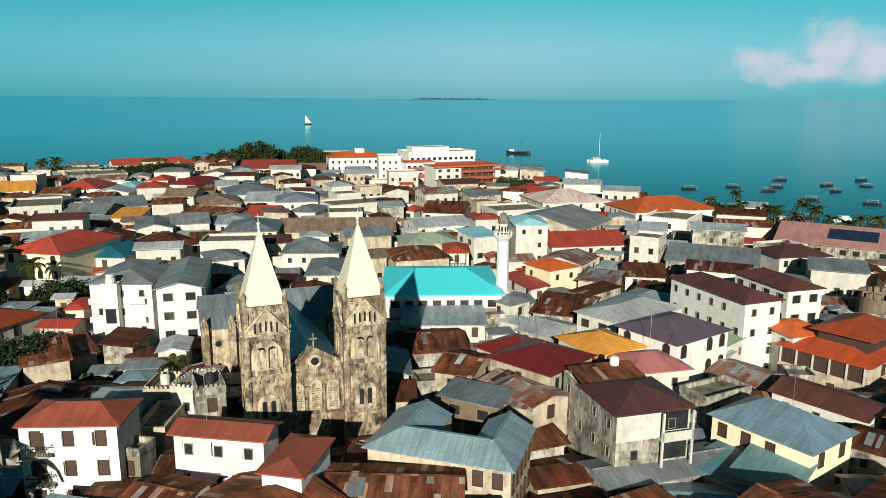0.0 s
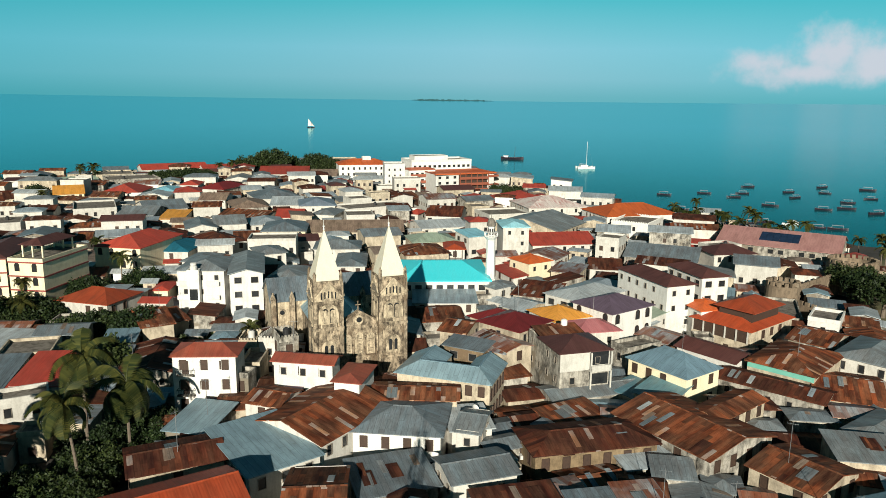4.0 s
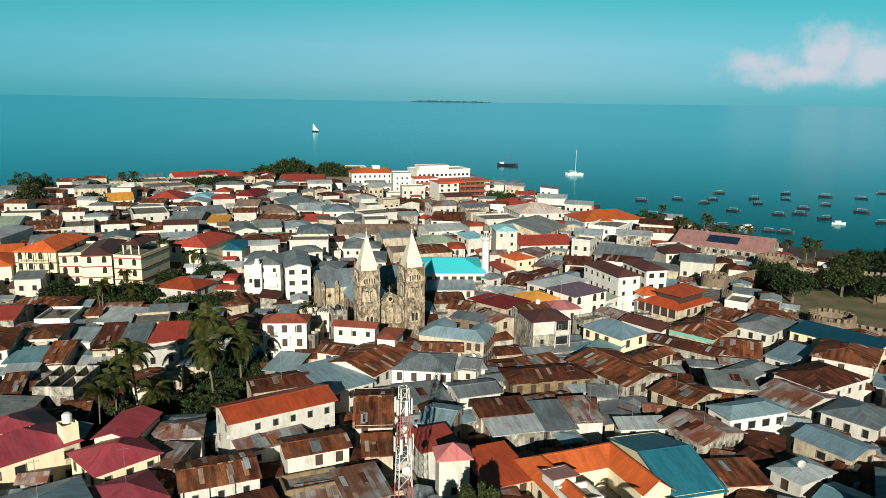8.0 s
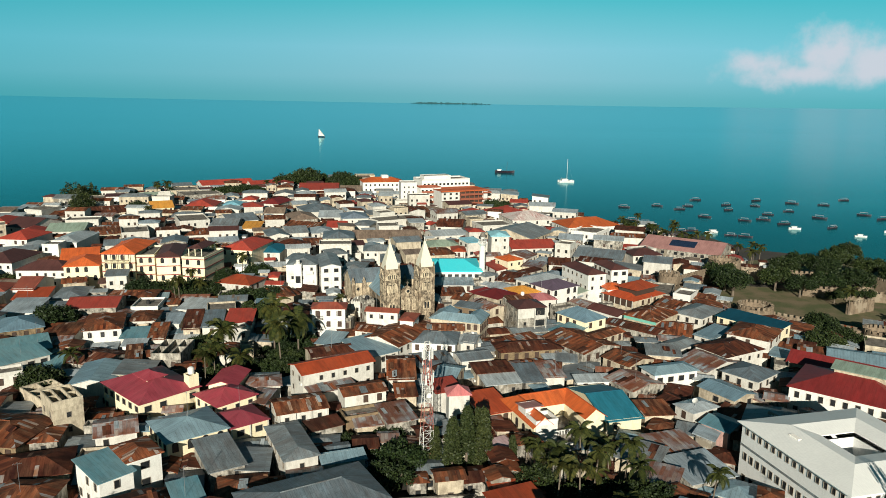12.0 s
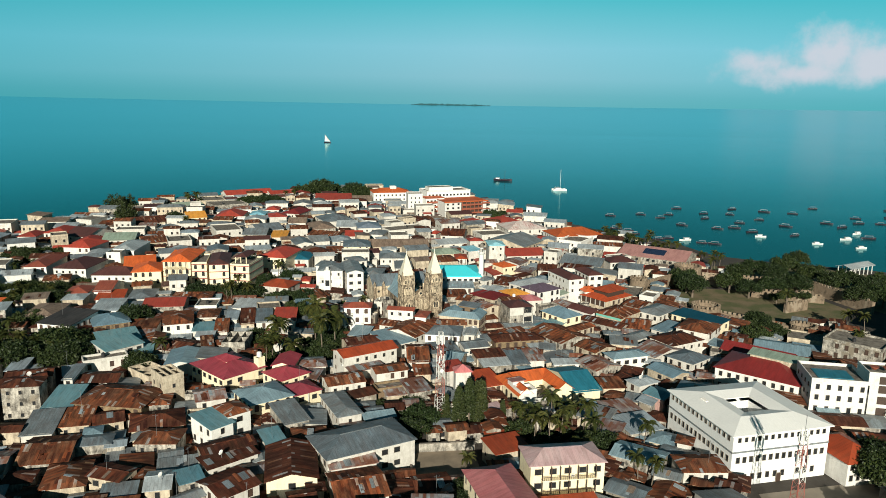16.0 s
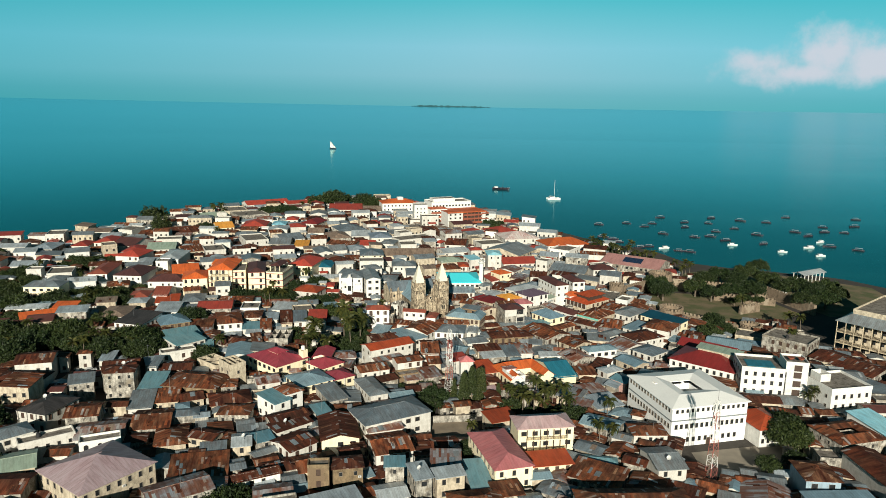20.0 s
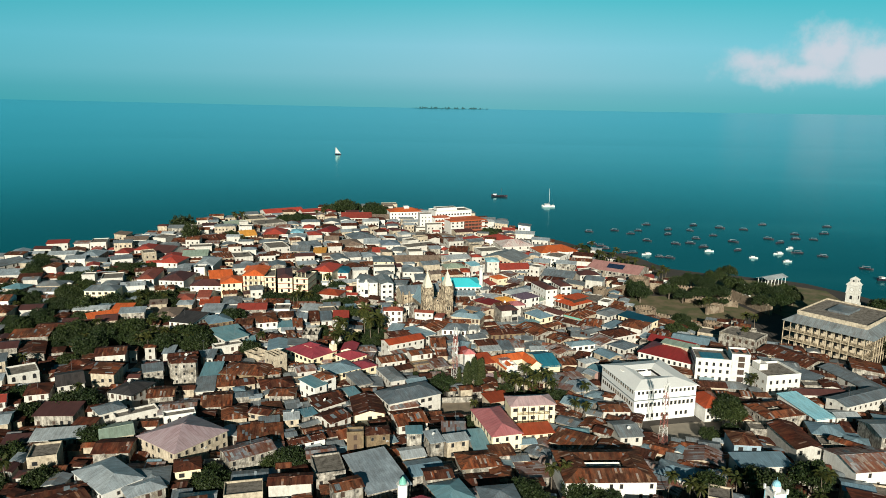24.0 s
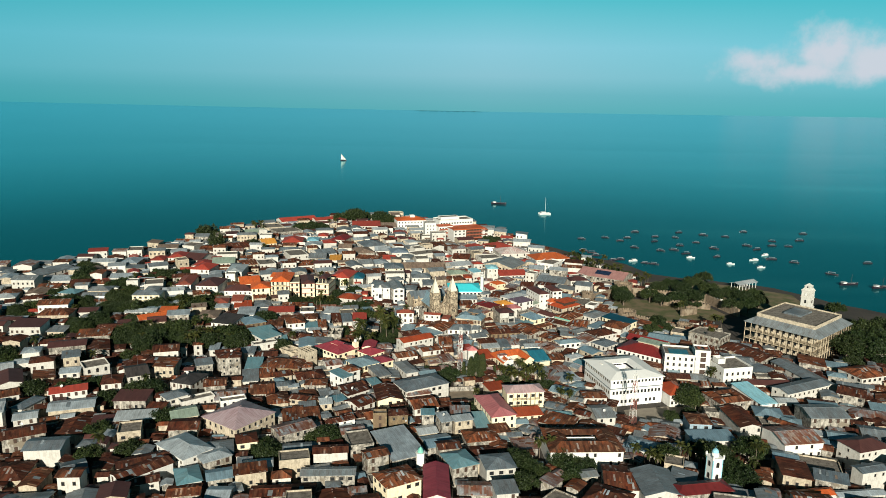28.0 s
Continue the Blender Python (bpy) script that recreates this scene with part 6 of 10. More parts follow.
house(8.7, 86.3, 9.9, 5.7, -54.4, 9.4, 'g', 'patch', 'c', sheets=4)


def courtyard_house(x, y, w, d, rot, h, roof="bluegray", wall="c", label="cream courtyard house with blue-grey iron roofs on three wings", a=2.5, b=3.1, f=2.5, r=1.35, deck=5.2):
    """Three roofed wings round a small court that is open at the back."""
    ob = base("house", pose(x, y, 0, 0, 0, rot), label, "house", "town houses")
    claim(x, y, w, d, rot)
    HOUSES.append((x, y, w, d, rot, h, "g", roof))
    X, Y, o = w / 2, d / 2, 0.5
    x0, x1, y0, y1 = -X - o, X + o, -Y - o, Y + o
    xl, xr, yf = -X + 2 * b, X - 2 * a, -Y + 2 * f
    rl, rr, rf = -X + b, X - a, -Y + f
    slopes = [("front_roof", [(x0, y0, -0.25), (x1, y0, -0.25), (rr, rf, r), (rl, rf, r)]),
              ("wing_roof", [(x0, y1, -0.25), (x0, y0, -0.25), (rl, rf, r), (rl, y1, r)]),
              ("wing_roof", [(x1, y0, -0.25), (x1, y1, -0.25), (rr, y1, r), (rr, rf, r)]),
              ("inner_roof", [(rl, rf, r), (rr, rf, r), (xr, yf, 0), (xl, yf, 0)]),
              ("inner_roof", [(rl, y1, r), (rl, rf, r), (xl, yf, 0), (xl, y1, 0)]),
              ("inner_roof", [(rr, rf, r), (rr, y1, r), (xr, y1, 0), (xr, yf, 0)])]
    for n, q in slopes:
        low = [(u, v, z - 0.12) for u, v, z in q]
        part(n, Shape().poly(q + low, [(0, 1, 2, 3), (7, 6, 5, 4), (0, 4, 5, 1), (1, 5, 6, 2), (2, 6, 7, 3), (3, 7, 4, 0)]).mesh(n, ROOFS[roof], uv=True), ob, pose(0, 0, h + 0.1))
    wl = Shape()
    for p, q in (((-X, -Y), (X, -Y)), ((X, -Y), (X, Y)), ((X, Y), (xr, Y)), ((xr, Y), (xr, yf)), ((xr, yf), (xl, yf)), ((xl, yf), (xl, Y)), ((xl, Y), (-X, Y)), ((-X, Y), (-X, -Y))):
        wl.poly([(*p, 0), (*q, 0), (*q, h), (*p, h)], [(0, 1, 2, 3)])
    wl.poly([(X, Y, h), (xr, Y, h), (rr, Y, h + r)], [(0, 1, 2)]).poly([(xl, Y, h), (-X, Y, h), (rl, Y, h + r)], [(0, 1, 2)])
    part("wall", wl.mesh("wall", WALLS[wall]), ob)
    part("court_floor", Shape().box(xl + 0.01, yf + 0.01, 0.01, xr - 0.01, Y, deck).mesh("court_floor", M_CONC), ob)
    caps = [((rl, rf), (rr, rf)), ((rl, rf), (rl, y1)), ((rr, rf), (rr, y1))]
    for p, q in caps:
        wx, wy = (0, 0.2) if p[1] == q[1] else (0.2, 0)
        part("ridge_cap", Shape().box(min(p[0], q[0]) - wx, min(p[1], q[1]) - wy, r - 0.03, max(p[0], q[0]) + wx, max(p[1], q[1]) + wy, r + 0.05).mesh("ridge_cap", ROOFS[roof], uv=True), ob, pose(0, 0, h + 0.1))
    rows_of_windows(ob, (1.0, 1.6, "shutter"), w * 0.4, -Y, (h - 2.5, h - 5.7), 3, pose(w * 0.28, 0, 0))
    rows_of_windows(ob, (1.1, 1.9, "arch"), d, -X, (h - 3.2, h - 6.4), 5, pose(0, 0, 0, 0, 0, 90))
    return ob


courtyard_house(-0.5, 72.0, 15.4, 9.4, -18.0, 9.6)
house(-6.0, 64.2, 12.7, 6.1, -1.6, 8.6, 'g', 'rust', 'c', sheets=2)
house(11.7, 93.2, 9.6, 10.0, -42.3, 11.0, 'h', 'dred', 'c')
house(21.8, 103.8, 9.0, 8.6, -61.9, 9.5, 'h', 'yellow', 'w')
house(27.0, 96.9, 7.6, 8.6, -75.5, 9.0, 'h', 'pink', 'w')
house(19.8, 80.6, 9.0, 13.6, 16.2, 11.8, 'h', 'brown', 'g', 'crumbling', rise=1.7)
house(37.8, 78.6, 12.0, 8.9, -54.0, 8.4, 'h', 'bluegray', 'y', rise=2.4, sheets=2)
house(31.0, 73.5, 8.6, 6.0, -54.0, 5.2, 's', 'tealblue', 'c')
house(22.9, 74.9, 16.2, 5.7, 18.2, 5.0, 'g', 'gray', 'g')
house(45.9, 120.6, 18.4, 7.2, -69.0, 13.6, 'h', 'brown', 'n')
house(56.8, 124.8, 13.6, 6.8, -73.6, 14.0, 'h', 'brown', 'n')
house(54.9, 113.0, 8.0, 7.2, -73.5, 9.0, 'h', 'orange', 'n')
house(30.4, 121.1, 10.5, 15.9, -46.5, 9.5, 'h', 'lgray', 'w')
house(33.1, 105.6, 10.7, 12.1, -54.0, 11.2, 'h', 'purple', 'n', 'arch')
house(43.1, 111.2, 3.7, 7.0, -52.0, 7.5, 's', 'green', 'w')
house(42.4, 100.9, 7.0, 7.3, -49.8, 6.0, 'g', 'patch', 'g', sheets=1)
house(34.3, 90.1, 4.5, 8.2, -60.7, 7.5, 'f', 'conc', 'g')
house(49.0, 89.4, 11.9, 6.8, -50.8, 7.0, 'g', 'brown', 'n')
house(61.8, 109.4, 13.2, 17.0, -51.0, 7.5, 'h', 'orangered', 'c', 'pagoda')
house(0.7, 171.6, 5.6, 10.0, 2.4, 9.5, 'h', 'orangered', 'w', 'gallery')
house(21.7, 157.0, 8.3, 7.9, -56.3, 9.0, 'h', 'orange', 'y')
house(15.7, 154.6, 13.8, 3.9, -69.4, 6.0, 's', 'red', 'w')
house(10.4, 132.0, 5.8, 5.1, -50.0, 8.0, 'h', 'gray', 'w')
house(11.2, 127.5, 5.2, 4.0, -42.4, 5.5, 'h', 'lgray', 'w')
house(16.5, 120.2, 6.5, 8.8, -42.8, 6.5, 'g', 'lgray', 'c')
house(1.3, 94.7, 5.1, 8.3, -22.5, 9.5, 'g', 'rust', 'c', sheets=1)
house(2.6, 84.2, 7.6, 4.2, -27.7, 9.3, 's', 'gray', 's')
house(-25.3, 46.9, 9.6, 13.1, 38.5, 8.0, 's', 'bluegray', 'w')
house(-19.1, 56.5, 13.2, 15.6, -31.7, 8.5, 'G', 'rust', 'w', sheets=7)
house(-27.2, 60.7, 5.4, 6.3, -17.5, 9.0, 'g', 'rust', 'w', sheets=1)
house(-37.5, 59.0, 6.2, 8.9, -11.1, 6.0, 's', 'bluegray', 'g')
house(-7.5, 56.1, 12.1, 10.8, -6.3, 8.0, 'h', 'gray', 'n')
house(2.5, 54.4, 3.2, 7.3, -15.2, 8.5, 'g', 'gray', 'w')
house(18.0, 52.9, 17.6, 8.1, 13.5, 7.0, 'h', 'drust', 's', sheets=5)
house(33.7, 56.2, 16.8, 13.3, -57.2, 7.5, 'g', 'rust', 'g', sheets=7)
house(25.8, 49.6, 7.9, 4.2, 15.1, 5.5, 's', 'lgray', 'g')
house(53.6, 74.1, 16.7, 6.6, -40.8, 6.5, 'g', 'drust', 'g', sheets=4)
house(41.1, 62.0, 4.8, 12.6, -51.3, 8.0, 'G', 'rust', 'c', sheets=2)
house(61.1, 83.1, 11.1, 15.3, -43.6, 8.0, 'h', 'rust', 'c', 'frieze', sheets=6)
house(-97.3, 130.7, 8.7, 17.0, -7.3, 14.5, 'f', 'conc', 'y', 'bands, pavilion, arch')
house(-89.3, 163.9, 13.7, 21.6, -9.9, 11.6, 'h', 'red', 'y', 'arch')
house(-102.3, 89.7, 8.3, 10.9, 7.0, 6.5, 'f', 'conc', 'n')
house(-97.5, 75.3, 7.4, 10.7, 8.5, 7.0, 'h', 'rust', 'w', sheets=3)
house(-88.0, 73.8, 3.9, 8.3, 8.5, 6.5, 's', 'lgray', 'w')
house(-86.5, 91.3, 9.8, 10.4, -2.8, 6.0, 's', 'lgray', 'w')
house(-75.5, 72.2, 5.3, 13.6, 11.4, 7.0, 's', 'gray', 'w')
house(-67.9, 74.1, 7.6, 12.5, 6.9, 7.0, 's', 'red', 'w')
house(-81.8, 72.6, 4.6, 15.5, 13.4, 6.5, 's', 'drust', 'c', sheets=2)
house(-94.8, 61.1, 6.8, 7.9, 11.2, 6.0, 's', 'tealblue', 'w')
house(-88.7, 62.6, 4.2, 12.3, 13.3, 6.0, 's', 'rust', 'w', sheets=1)
house(-78.4, 45.9, 7.7, 11.5, 1.0, 6.0, 'R', 'cream', 'g')
house(-91.6, 52.7, 5.8, 4.0, 8.6, 6.0, 's', 'lgray', 'n')
house(-88.3, 44.2, 3.4, 10.3, 19.7, 6.0, 's', 'rust', 'w', sheets=1)
house(-47.5, 16.9, 4.0, 6.6, -7.9, 6.0, 's', 'patch', 'g', sheets=1)
house(-36.9, 8.0, 10.6, 8.2, 23.7, 8.5, 'g', 'rust', 'w', 'posts', sheets=3)
house(-35.9, 44.2, 11.0, 7.7, 25.9, 8.0, 'g', 'drust', 'c', sheets=3)
house(-16.2, 34.2, 6.4, 16.4, 5.5, 7.5, 'g', 'rust', 'w', sheets=4)
house(-14.2, 19.5, 4.5, 6.3, 9.1, 7.0, 's', 'rust', 'c', sheets=1)
house(2.4, 43.3, 8.4, 6.7, 20.2, 7.5, 'g', 'gray', 'w')
house(7.1, 35.3, 9.4, 5.9, 14.4, 7.0, 's', 'drust', 'c', sheets=2)
house(9.0, 29.7, 9.2, 6.0, 15.5, 6.2, 's', 'lgray', 'g')
house(16.4, 33.1, 5.2, 10.0, 10.9, 6.4, 's', 'gray', 'g')
house(21.9, 34.9, 4.9, 9.1, 9.7, 6.8, 's', 'patch', 'w', sheets=1)
house(31.9, 17.1, 8.5, 19.6, 15.8, 6.2, 'g', 'teal', 'y')
house(43.0, 14.8, 6.7, 6.7, 7.1, 5.6, 's', 'rust', 'c', sheets=1)
house(42.3, 29.4, 9.7, 9.9, -61.3, 6.5, 'g', 'patch', 'g', sheets=3)
house(32.1, 31.4, 8.4, 3.2, 6.1, 6.0, 's', 'lgray', 'n')
house(52.2, 34.2, 12.5, 5.9, 18.8, 8.0, 'h', 'bluegray', 'n')
house(44.4, 44.6, 8.9, 10.0, -54.4, 7.0, 'g', 'rust', 'c', sheets=3)
house(62.6, 58.4, 5.8, 11.7, -52.9, 6.5, 'h', 'gray', 'w')
house(66.1, 44.1, 10.1, 14.1, -60.1, 6.5, 'g', 'patch', 'w', sheets=5)
house(73.9, 51.3, 10.6, 14.6, -60.4, 8.0, 'h', 'drust', 'w', sheets=5)
house(85.5, 62.8, 11.7, 14.0, -36.3, 9.0, 'h', 'rust', 'w', sheets=6)
house(77.5, 86.8, 9.5, 15.0, -46.3, 8.0, 'h', 'gray', 'w')
house(75.8, 68.6, 5.8, 11.2, -49.9, 6.5, 's', 'bluegray', 'w')
house(81.0, 111.7, 6.1, 9.0, -33.6, 7.0, 'f', 'conc', 'n')
house(72.8, 34.3, 9.3, 10.3, -49.9, 7.5, 'h', 'gray', 'w')
house(63.3, 24.5, 9.9, 7.6, -57.6, 6.5, 'g', 'bluegray', 'c')
house(51.9, 12.5, 5.2, 7.6, -60.7, 7.5, 'h', 'lgray', 'w')
house(49.4, 20.7, 4.4, 5.6, -58.5, 5.5, 'g', 'drust', 'g')
house(-198.8, 189.6, 14.3, 18.8, -4.8, 9.0, 'h', 'red', 'n')
house(-170.7, 161.9, 6.6, 7.8, 4.0, 11.0, 'f', 'conc', 'n')
house(-155.0, 127.8, 18.3, 13.0, 3.8, 9.5, 'h', 'brown', 'n')
house(-141.3, 128.5, 12.0, 16.3, 15.3, 11.5, 'h', 'orange', 'y', 'arch')
house(-127.7, 136.6, 12.1, 24.2, 2.9, 15.5, 'h', 'orange', 'y', 'bands, arch, gallery')
house(-119.6, 135.6, 6.4, 18.1, 11.5, 14.0, 'f', 'conc', 'y', 'bands, arch')
house(-110.3, 133.8, 8.3, 22.7, 12.9, 15.0, 'h', 'brown', 'y', 'bands, arch')
house(-150.5, 108.7, 6.8, 16.1, 4.3, 8.0, 'g', 'brick', 'n')
house(-145.3, 99.0, 10.2, 10.6, 13.8, 6.5, 's', 'orangered', 'n')
house(-133.4, 102.1, 9.8, 15.1, 12.6, 6.5, 'h', 'gray', 'w')
house(-138.2, 81.2, 9.7, 13.0, 7.2, 7.5, 's', 'lgray', 'n')
house(-130.9, 86.9, 7.9, 7.7, 7.6, 6.0, 's', 'gray', 'w')
house(-130.5, 64.3, 12.0, 13.8, 30.9, 7.5, 'h', 'bluegray', 's')
house(-120.4, 47.8, 12.9, 11.1, 33.3, 6.5, 's', 'tealblue', 'c')
house(-108.6, 36.2, 8.6, 8.8, 17.0, 5.5, 's', 'tealblue', 'w')
house(-97.5, 17.7, 11.9, 7.3, -38.3, 5.0, 'R', 'cream', 'c')
house(-105.7, 65.7, 10.0, 16.1, 18.7, 8.0, 'h', 'rust', 'n', sheets=6)
house(-97.4, 42.9, 11.4, 11.2, -16.7, 5.5, 'g', 'drust', 'g', sheets=4)
house(-73.1, -1.5, 7.7, 8.4, 24.4, 7.0, 'g', 'patch', 'w', sheets=2)
house(-62.1, -17.3, 6.1, 7.8, 42.5, 10.0, 'h', 'rust', 'n', sheets=1)
house(-65.8, -22.5, 6.0, 9.6, 48.5, 9.2, 's', 'tealblue', 'n')
house(-57.8, -2.4, 12.1, 12.1, 37.5, 8.0, 'h', 'bluegray', 'y', 'arch')
house(-73.6, 18.5, 14.3, 18.2, 48.1, 8.0, 'h', 'magenta', 'y', 'lantern, tower')
house(-56.8, 23.7, 6.4, 10.1, -2.8, 8.0, 'G', 'magenta', 'y')
house(-55.0, 14.6, 9.8, 9.7, 47.3, 7.5, 'h', 'magenta', 'y')
house(-48.6, 4.0, 8.1, 8.7, 38.3, 7.0, 'h', 'magenta', 'y', 'posts')
house(-48.4, -12.5, 6.4, 12.0, 32.0, 6.8, 's', 'gray', 'g')
house(-35.5, -7.5, 6.3, 15.8, 26.4, 7.4, 'h', 'gray', 'w')
house(-24.6, -11.8, 8.0, 2.8, 20.0, 6.2, 's', 'bluegray', 'w')
house(-30.7, 2.8, 7.0, 3.7, 31.7, 6.2, 's', 'drust', 'g')
house(-15.6, 8.2, 6.3, 8.3, 23.7, 6.5, 's', 'patch', 'g', sheets=2)
house(-21.3, 7.5, 6.7, 5.2, 17.5, 5.0, 's', 'patch', 'c', sheets=1)
house(42.3, -1.9, 9.3, 8.4, 18.9, 5.0, 's', 'patch', 'g', sheets=2)
house(44.5, -11.5, 10.0, 9.2, 20.5, 5.0, 's', 'lgray', 'g')
house(61.6, 15.8, 5.4, 9.6, -44.2, 4.6, 's', 'drust', 'g', sheets=2)
house(-27.3, -30.3, 22.3, 13.2, 29.9, 8.8, 'h', 'gray', 'w')
house(-26.1, -48.2, 10.9, 12.5, 18.9, 6.8, 'g', 'rust', 'w', sheets=5)
house(-28.4, -39.3, 10.5, 4.1, 20.1, 7.4, 's', 'patch', 'w', sheets=1)
house(-42.2, -40.1, 10.9, 16.7, 12.5, 7.6, 'G', 'drust', 'y', sheets=6)
house(-53.8, -49.6, 9.1, 9.6, 46.0, 7.4, 'g', 'drust', 'w', sheets=3)
house(-57.2, -38.0, 12.1, 5.4, 41.7, 7.4, 's', 'drust', 'w', sheets=2)
house(-49.5, -27.3, 4.5, 7.3, 30.7, 7.2, 's', 'tealblue', 'w')
house(8.1, -25.2, 9.1, 7.2, 24.4, 5.2, 's', 'orangered', 'c')
house(55.6, 5.8, 6.3, 6.9, -50.2, 6.5, 'g', 'tealblue', 'p')
house(-196.5, 144.7, 9.8, 24.7, 6.5, 10.0, 'h', 'brick', 'n')
house(-178.8, 142.5, 15.1, 20.6, -2.0, 9.5, 'h', 'brown', 'n')
house(-172.1, 182.1, 11.9, 23.9, 2.9, 10.0, 'h', 'lgray', 'n')
house(-160.5, 103.6, 8.6, 10.9, 9.3, 7.5, 'h', 'brick', 'n')
house(-159.0, 74.2, 11.1, 16.7, 7.0, 7.5, 'h', 'tan', 'w')
house(-144.1, 61.2, 13.2, 15.2, -12.9, 8.5, 's', 'black', 'n')
house(-212.7, 124.9, 8.4, 12.7, 6.3, 9.0, 'h', 'gray', 'w')
house(-187.4, 82.3, 9.7, 12.3, 7.2, 6.5, 's', 'orange', 'w')
house(-124.3, -2.5, 9.6, 6.7, 11.7, 10.0, 'h', 'drust', 'g', sheets=2)
house(-112.0, -4.6, 7.3, 13.1, 7.3, 6.5, 's', 'tealblue', 'w')
house(-116.7, 10.2, 2.5, 9.5, 5.1, 8.0, 's', 'gray', 'w')
house(-97.1, -3.7, 19.5, 13.4, -6.8, 7.0, 'h', 'rust', 's', sheets=7)
house(-109.9, -20.0, 7.0, 12.6, 13.6, 6.2, 's', 'gray', 'w')
house(-103.0, -16.2, 7.3, 9.8, 14.5, 6.2, 's', 'rust', 'c', sheets=2)
house(-43.2, -69.5, 5.6, 3.8, 6.5, 11.0, 'f', 'conc', 's')
house(-36.0, -67.1, 7.8, 6.2, 12.0, 10.4, 'h', 'drust', 's', sheets=1)
house(-16.5, -70.6, 4.4, 7.4, 20.7, 10.0, 's', 'lgray', 'g')
house(-23.4, -65.8, 5.0, 4.3, 4.2, 10.0, 's', 'tealblue', 'g')
house(-8.9, -69.7, 7.6, 4.2, 17.8, 9.4, 's', 'lgray', 'c')
house(-9.6, -59.8, 7.9, 8.3, 0.6, 8.0, 's', 'patch', 'g', sheets=2)
house(-0.8, -64.7, 5.3, 14.9, 9.6, 5.5, 's', 'tealblue', 'w')
house(-59.8, -69.2, 12.1, 2.5, 28.0, 7.4, 's', 'drust', 'n', sheets=1)
house(-110.0, -50.2, 11.0, 4.7, 24.3, 7.4, 'f', 'conc', 'n', 'arch')
house(-158.7, -3.6, 16.2, 10.1, -0.7, 7.0, 'h', 'drust', 'w', sheets=6)
house(-209.6, 108.7, 17.0, 11.7, 5.0, 10.5, 'h', 'gray', 'y')
house(-204.7, 88.9, 19.7, 7.9, 2.7, 6.0, 's', 'bluegray', 'n')
house(-266.1, 191.3, 11.9, 9.0, 20.3, 9.0, 's', 'lgray', 'n')
house(-140.0, 22.1, 4.6, 8.6, 9.3, 5.4, 's', 'lgray', 'w')
house(112.5, -39.6, 16.0, 13.3, 15.6, 8.5, 'c', 'rust', 'g', sheets=7)
house(110.8, -60.4, 9.5, 19.9, 3.9, 8.0, 'G', 'drust', 'w', sheets=7)
house(91.4, -63.1, 9.0, 10.7, -4.0, 8.0, 'h', 'rust', 'b', sheets=3)
house(127.9, -33.2, 8.6, 21.0, 16.3, 6.8, 's', 'skyblue', 'n')
house(-34.4, -88.3, 13.7, 22.1, 26.8, 6.5, 's', 'lgray', 'g')
house(37.7, -85.6, 28.2, 20.5, 3.0, 8.6, 'c', 'rust', 'n', sheets=7)
house(-33.0, -118.1, 13.3, 11.2, 30.6, 9.4, 'h', 'rust', 'y', sheets=5)
house(-124.7, -113.3, 19.3, 8.2, 47.4, 8.4, 'g', 'drust', 'n', sheets=6)
house(-115.2, -96.6, 12.3, 18.9, 49.8, 8.6, 'h', 'lgray', 'n')
house(-102.6, -94.6, 9.8, 11.2, 16.3, 7.0, 'h', 'gray', 's')
house(-93.9, -88.2, 7.5, 7.8, 19.7, 8.0, 'h', 'drust', 'y', sheets=2)
house(-107.7, -115.2, 7.9, 11.8, 25.2, 7.0, 'h', 'tealblue', 'w')
house(-185.6, -43.7, 14.9, 8.3, 24.4, 8.4, 'g', 'red', 'n')
house(47.9, -110.6, 12.6, 16.4, -7.2, 6.5, 'g', 'drust', 'w', sheets=7)
house(124.8, -78.1, 16.6, 15.7, 9.3, 8.6, 'g', 'patch', 'n', sheets=7)
house(153.2, -48.8, 11.4, 14.8, -15.7, 7.4, 'h', 'bluegray', 'c')
house(164.2, -4.7, 9.4, 34.6, 14.7, 7.0, 'G', 'gray', 'w')
house(193.6, -5.9, 16.4, 14.3, 18.4, 8.5, 'h', 'rust', 'w', sheets=7)
house(135.3, 47.5, 18.3, 14.0, -44.0, 9.5, 'f', 'conc', 'g')
house(150.2, 27.2, 25.5, 15.4, -59.8, 6.0, 'g', 'drust', 'g', sheets=7)
house(144.5, 1.3, 9.6, 10.1, -60.5, 6.0, 's', 'gray', 'g')
house(-92.6, -128.0, 7.5, 7.2, 1.8, 7.9, 'g', 'lgray', 'g')
house(-105.4, -125.4, 10.6, 6.8, 10.8, 6.9, 'g', 'rust', 'g', sheets=1)
house(4.6, -123.4, 7.6, 7.4, 9.7, 8.9, 's', 'gray', 'w')
house(-72.2, -122.5, 21.5, 6.9, 6.4, 5.9, 'g', 'drust', 'g', sheets=3)
house(73.2, -120.3, 20.5, 7.6, 11.0, 8.4, 'h', 'dred', 'g')
house(-121.8, -118.3, 9.0, 6.0, 24.0, 6.9, 'g', 'drust', 'w', sheets=1)
house(113.3, -118.2, 17.2, 4.2, 9.8, 5.9, 'h', 'orange', 'w')
house(-19.2, -118.0, 8.5, 22.4, 1.8, 7.9, 'G', 'magenta', 'w')
house(130.6, -117.5, 17.6, 3.5, 7.4, 5.9, 'g', 'lgray', 'w')
house(58.8, -117.0, 13.5, 17.8, 1.8, 8.4, 'G', 'gray', 'w')
house(-58.0, -112.5, 18.9, 5.5, 4.2, 7.9, 'g', 'gray', 'g')
house(-75.0, -112.2, 6.5, 4.4, 11.8, 5.9, 'p', 'rust', 'w')
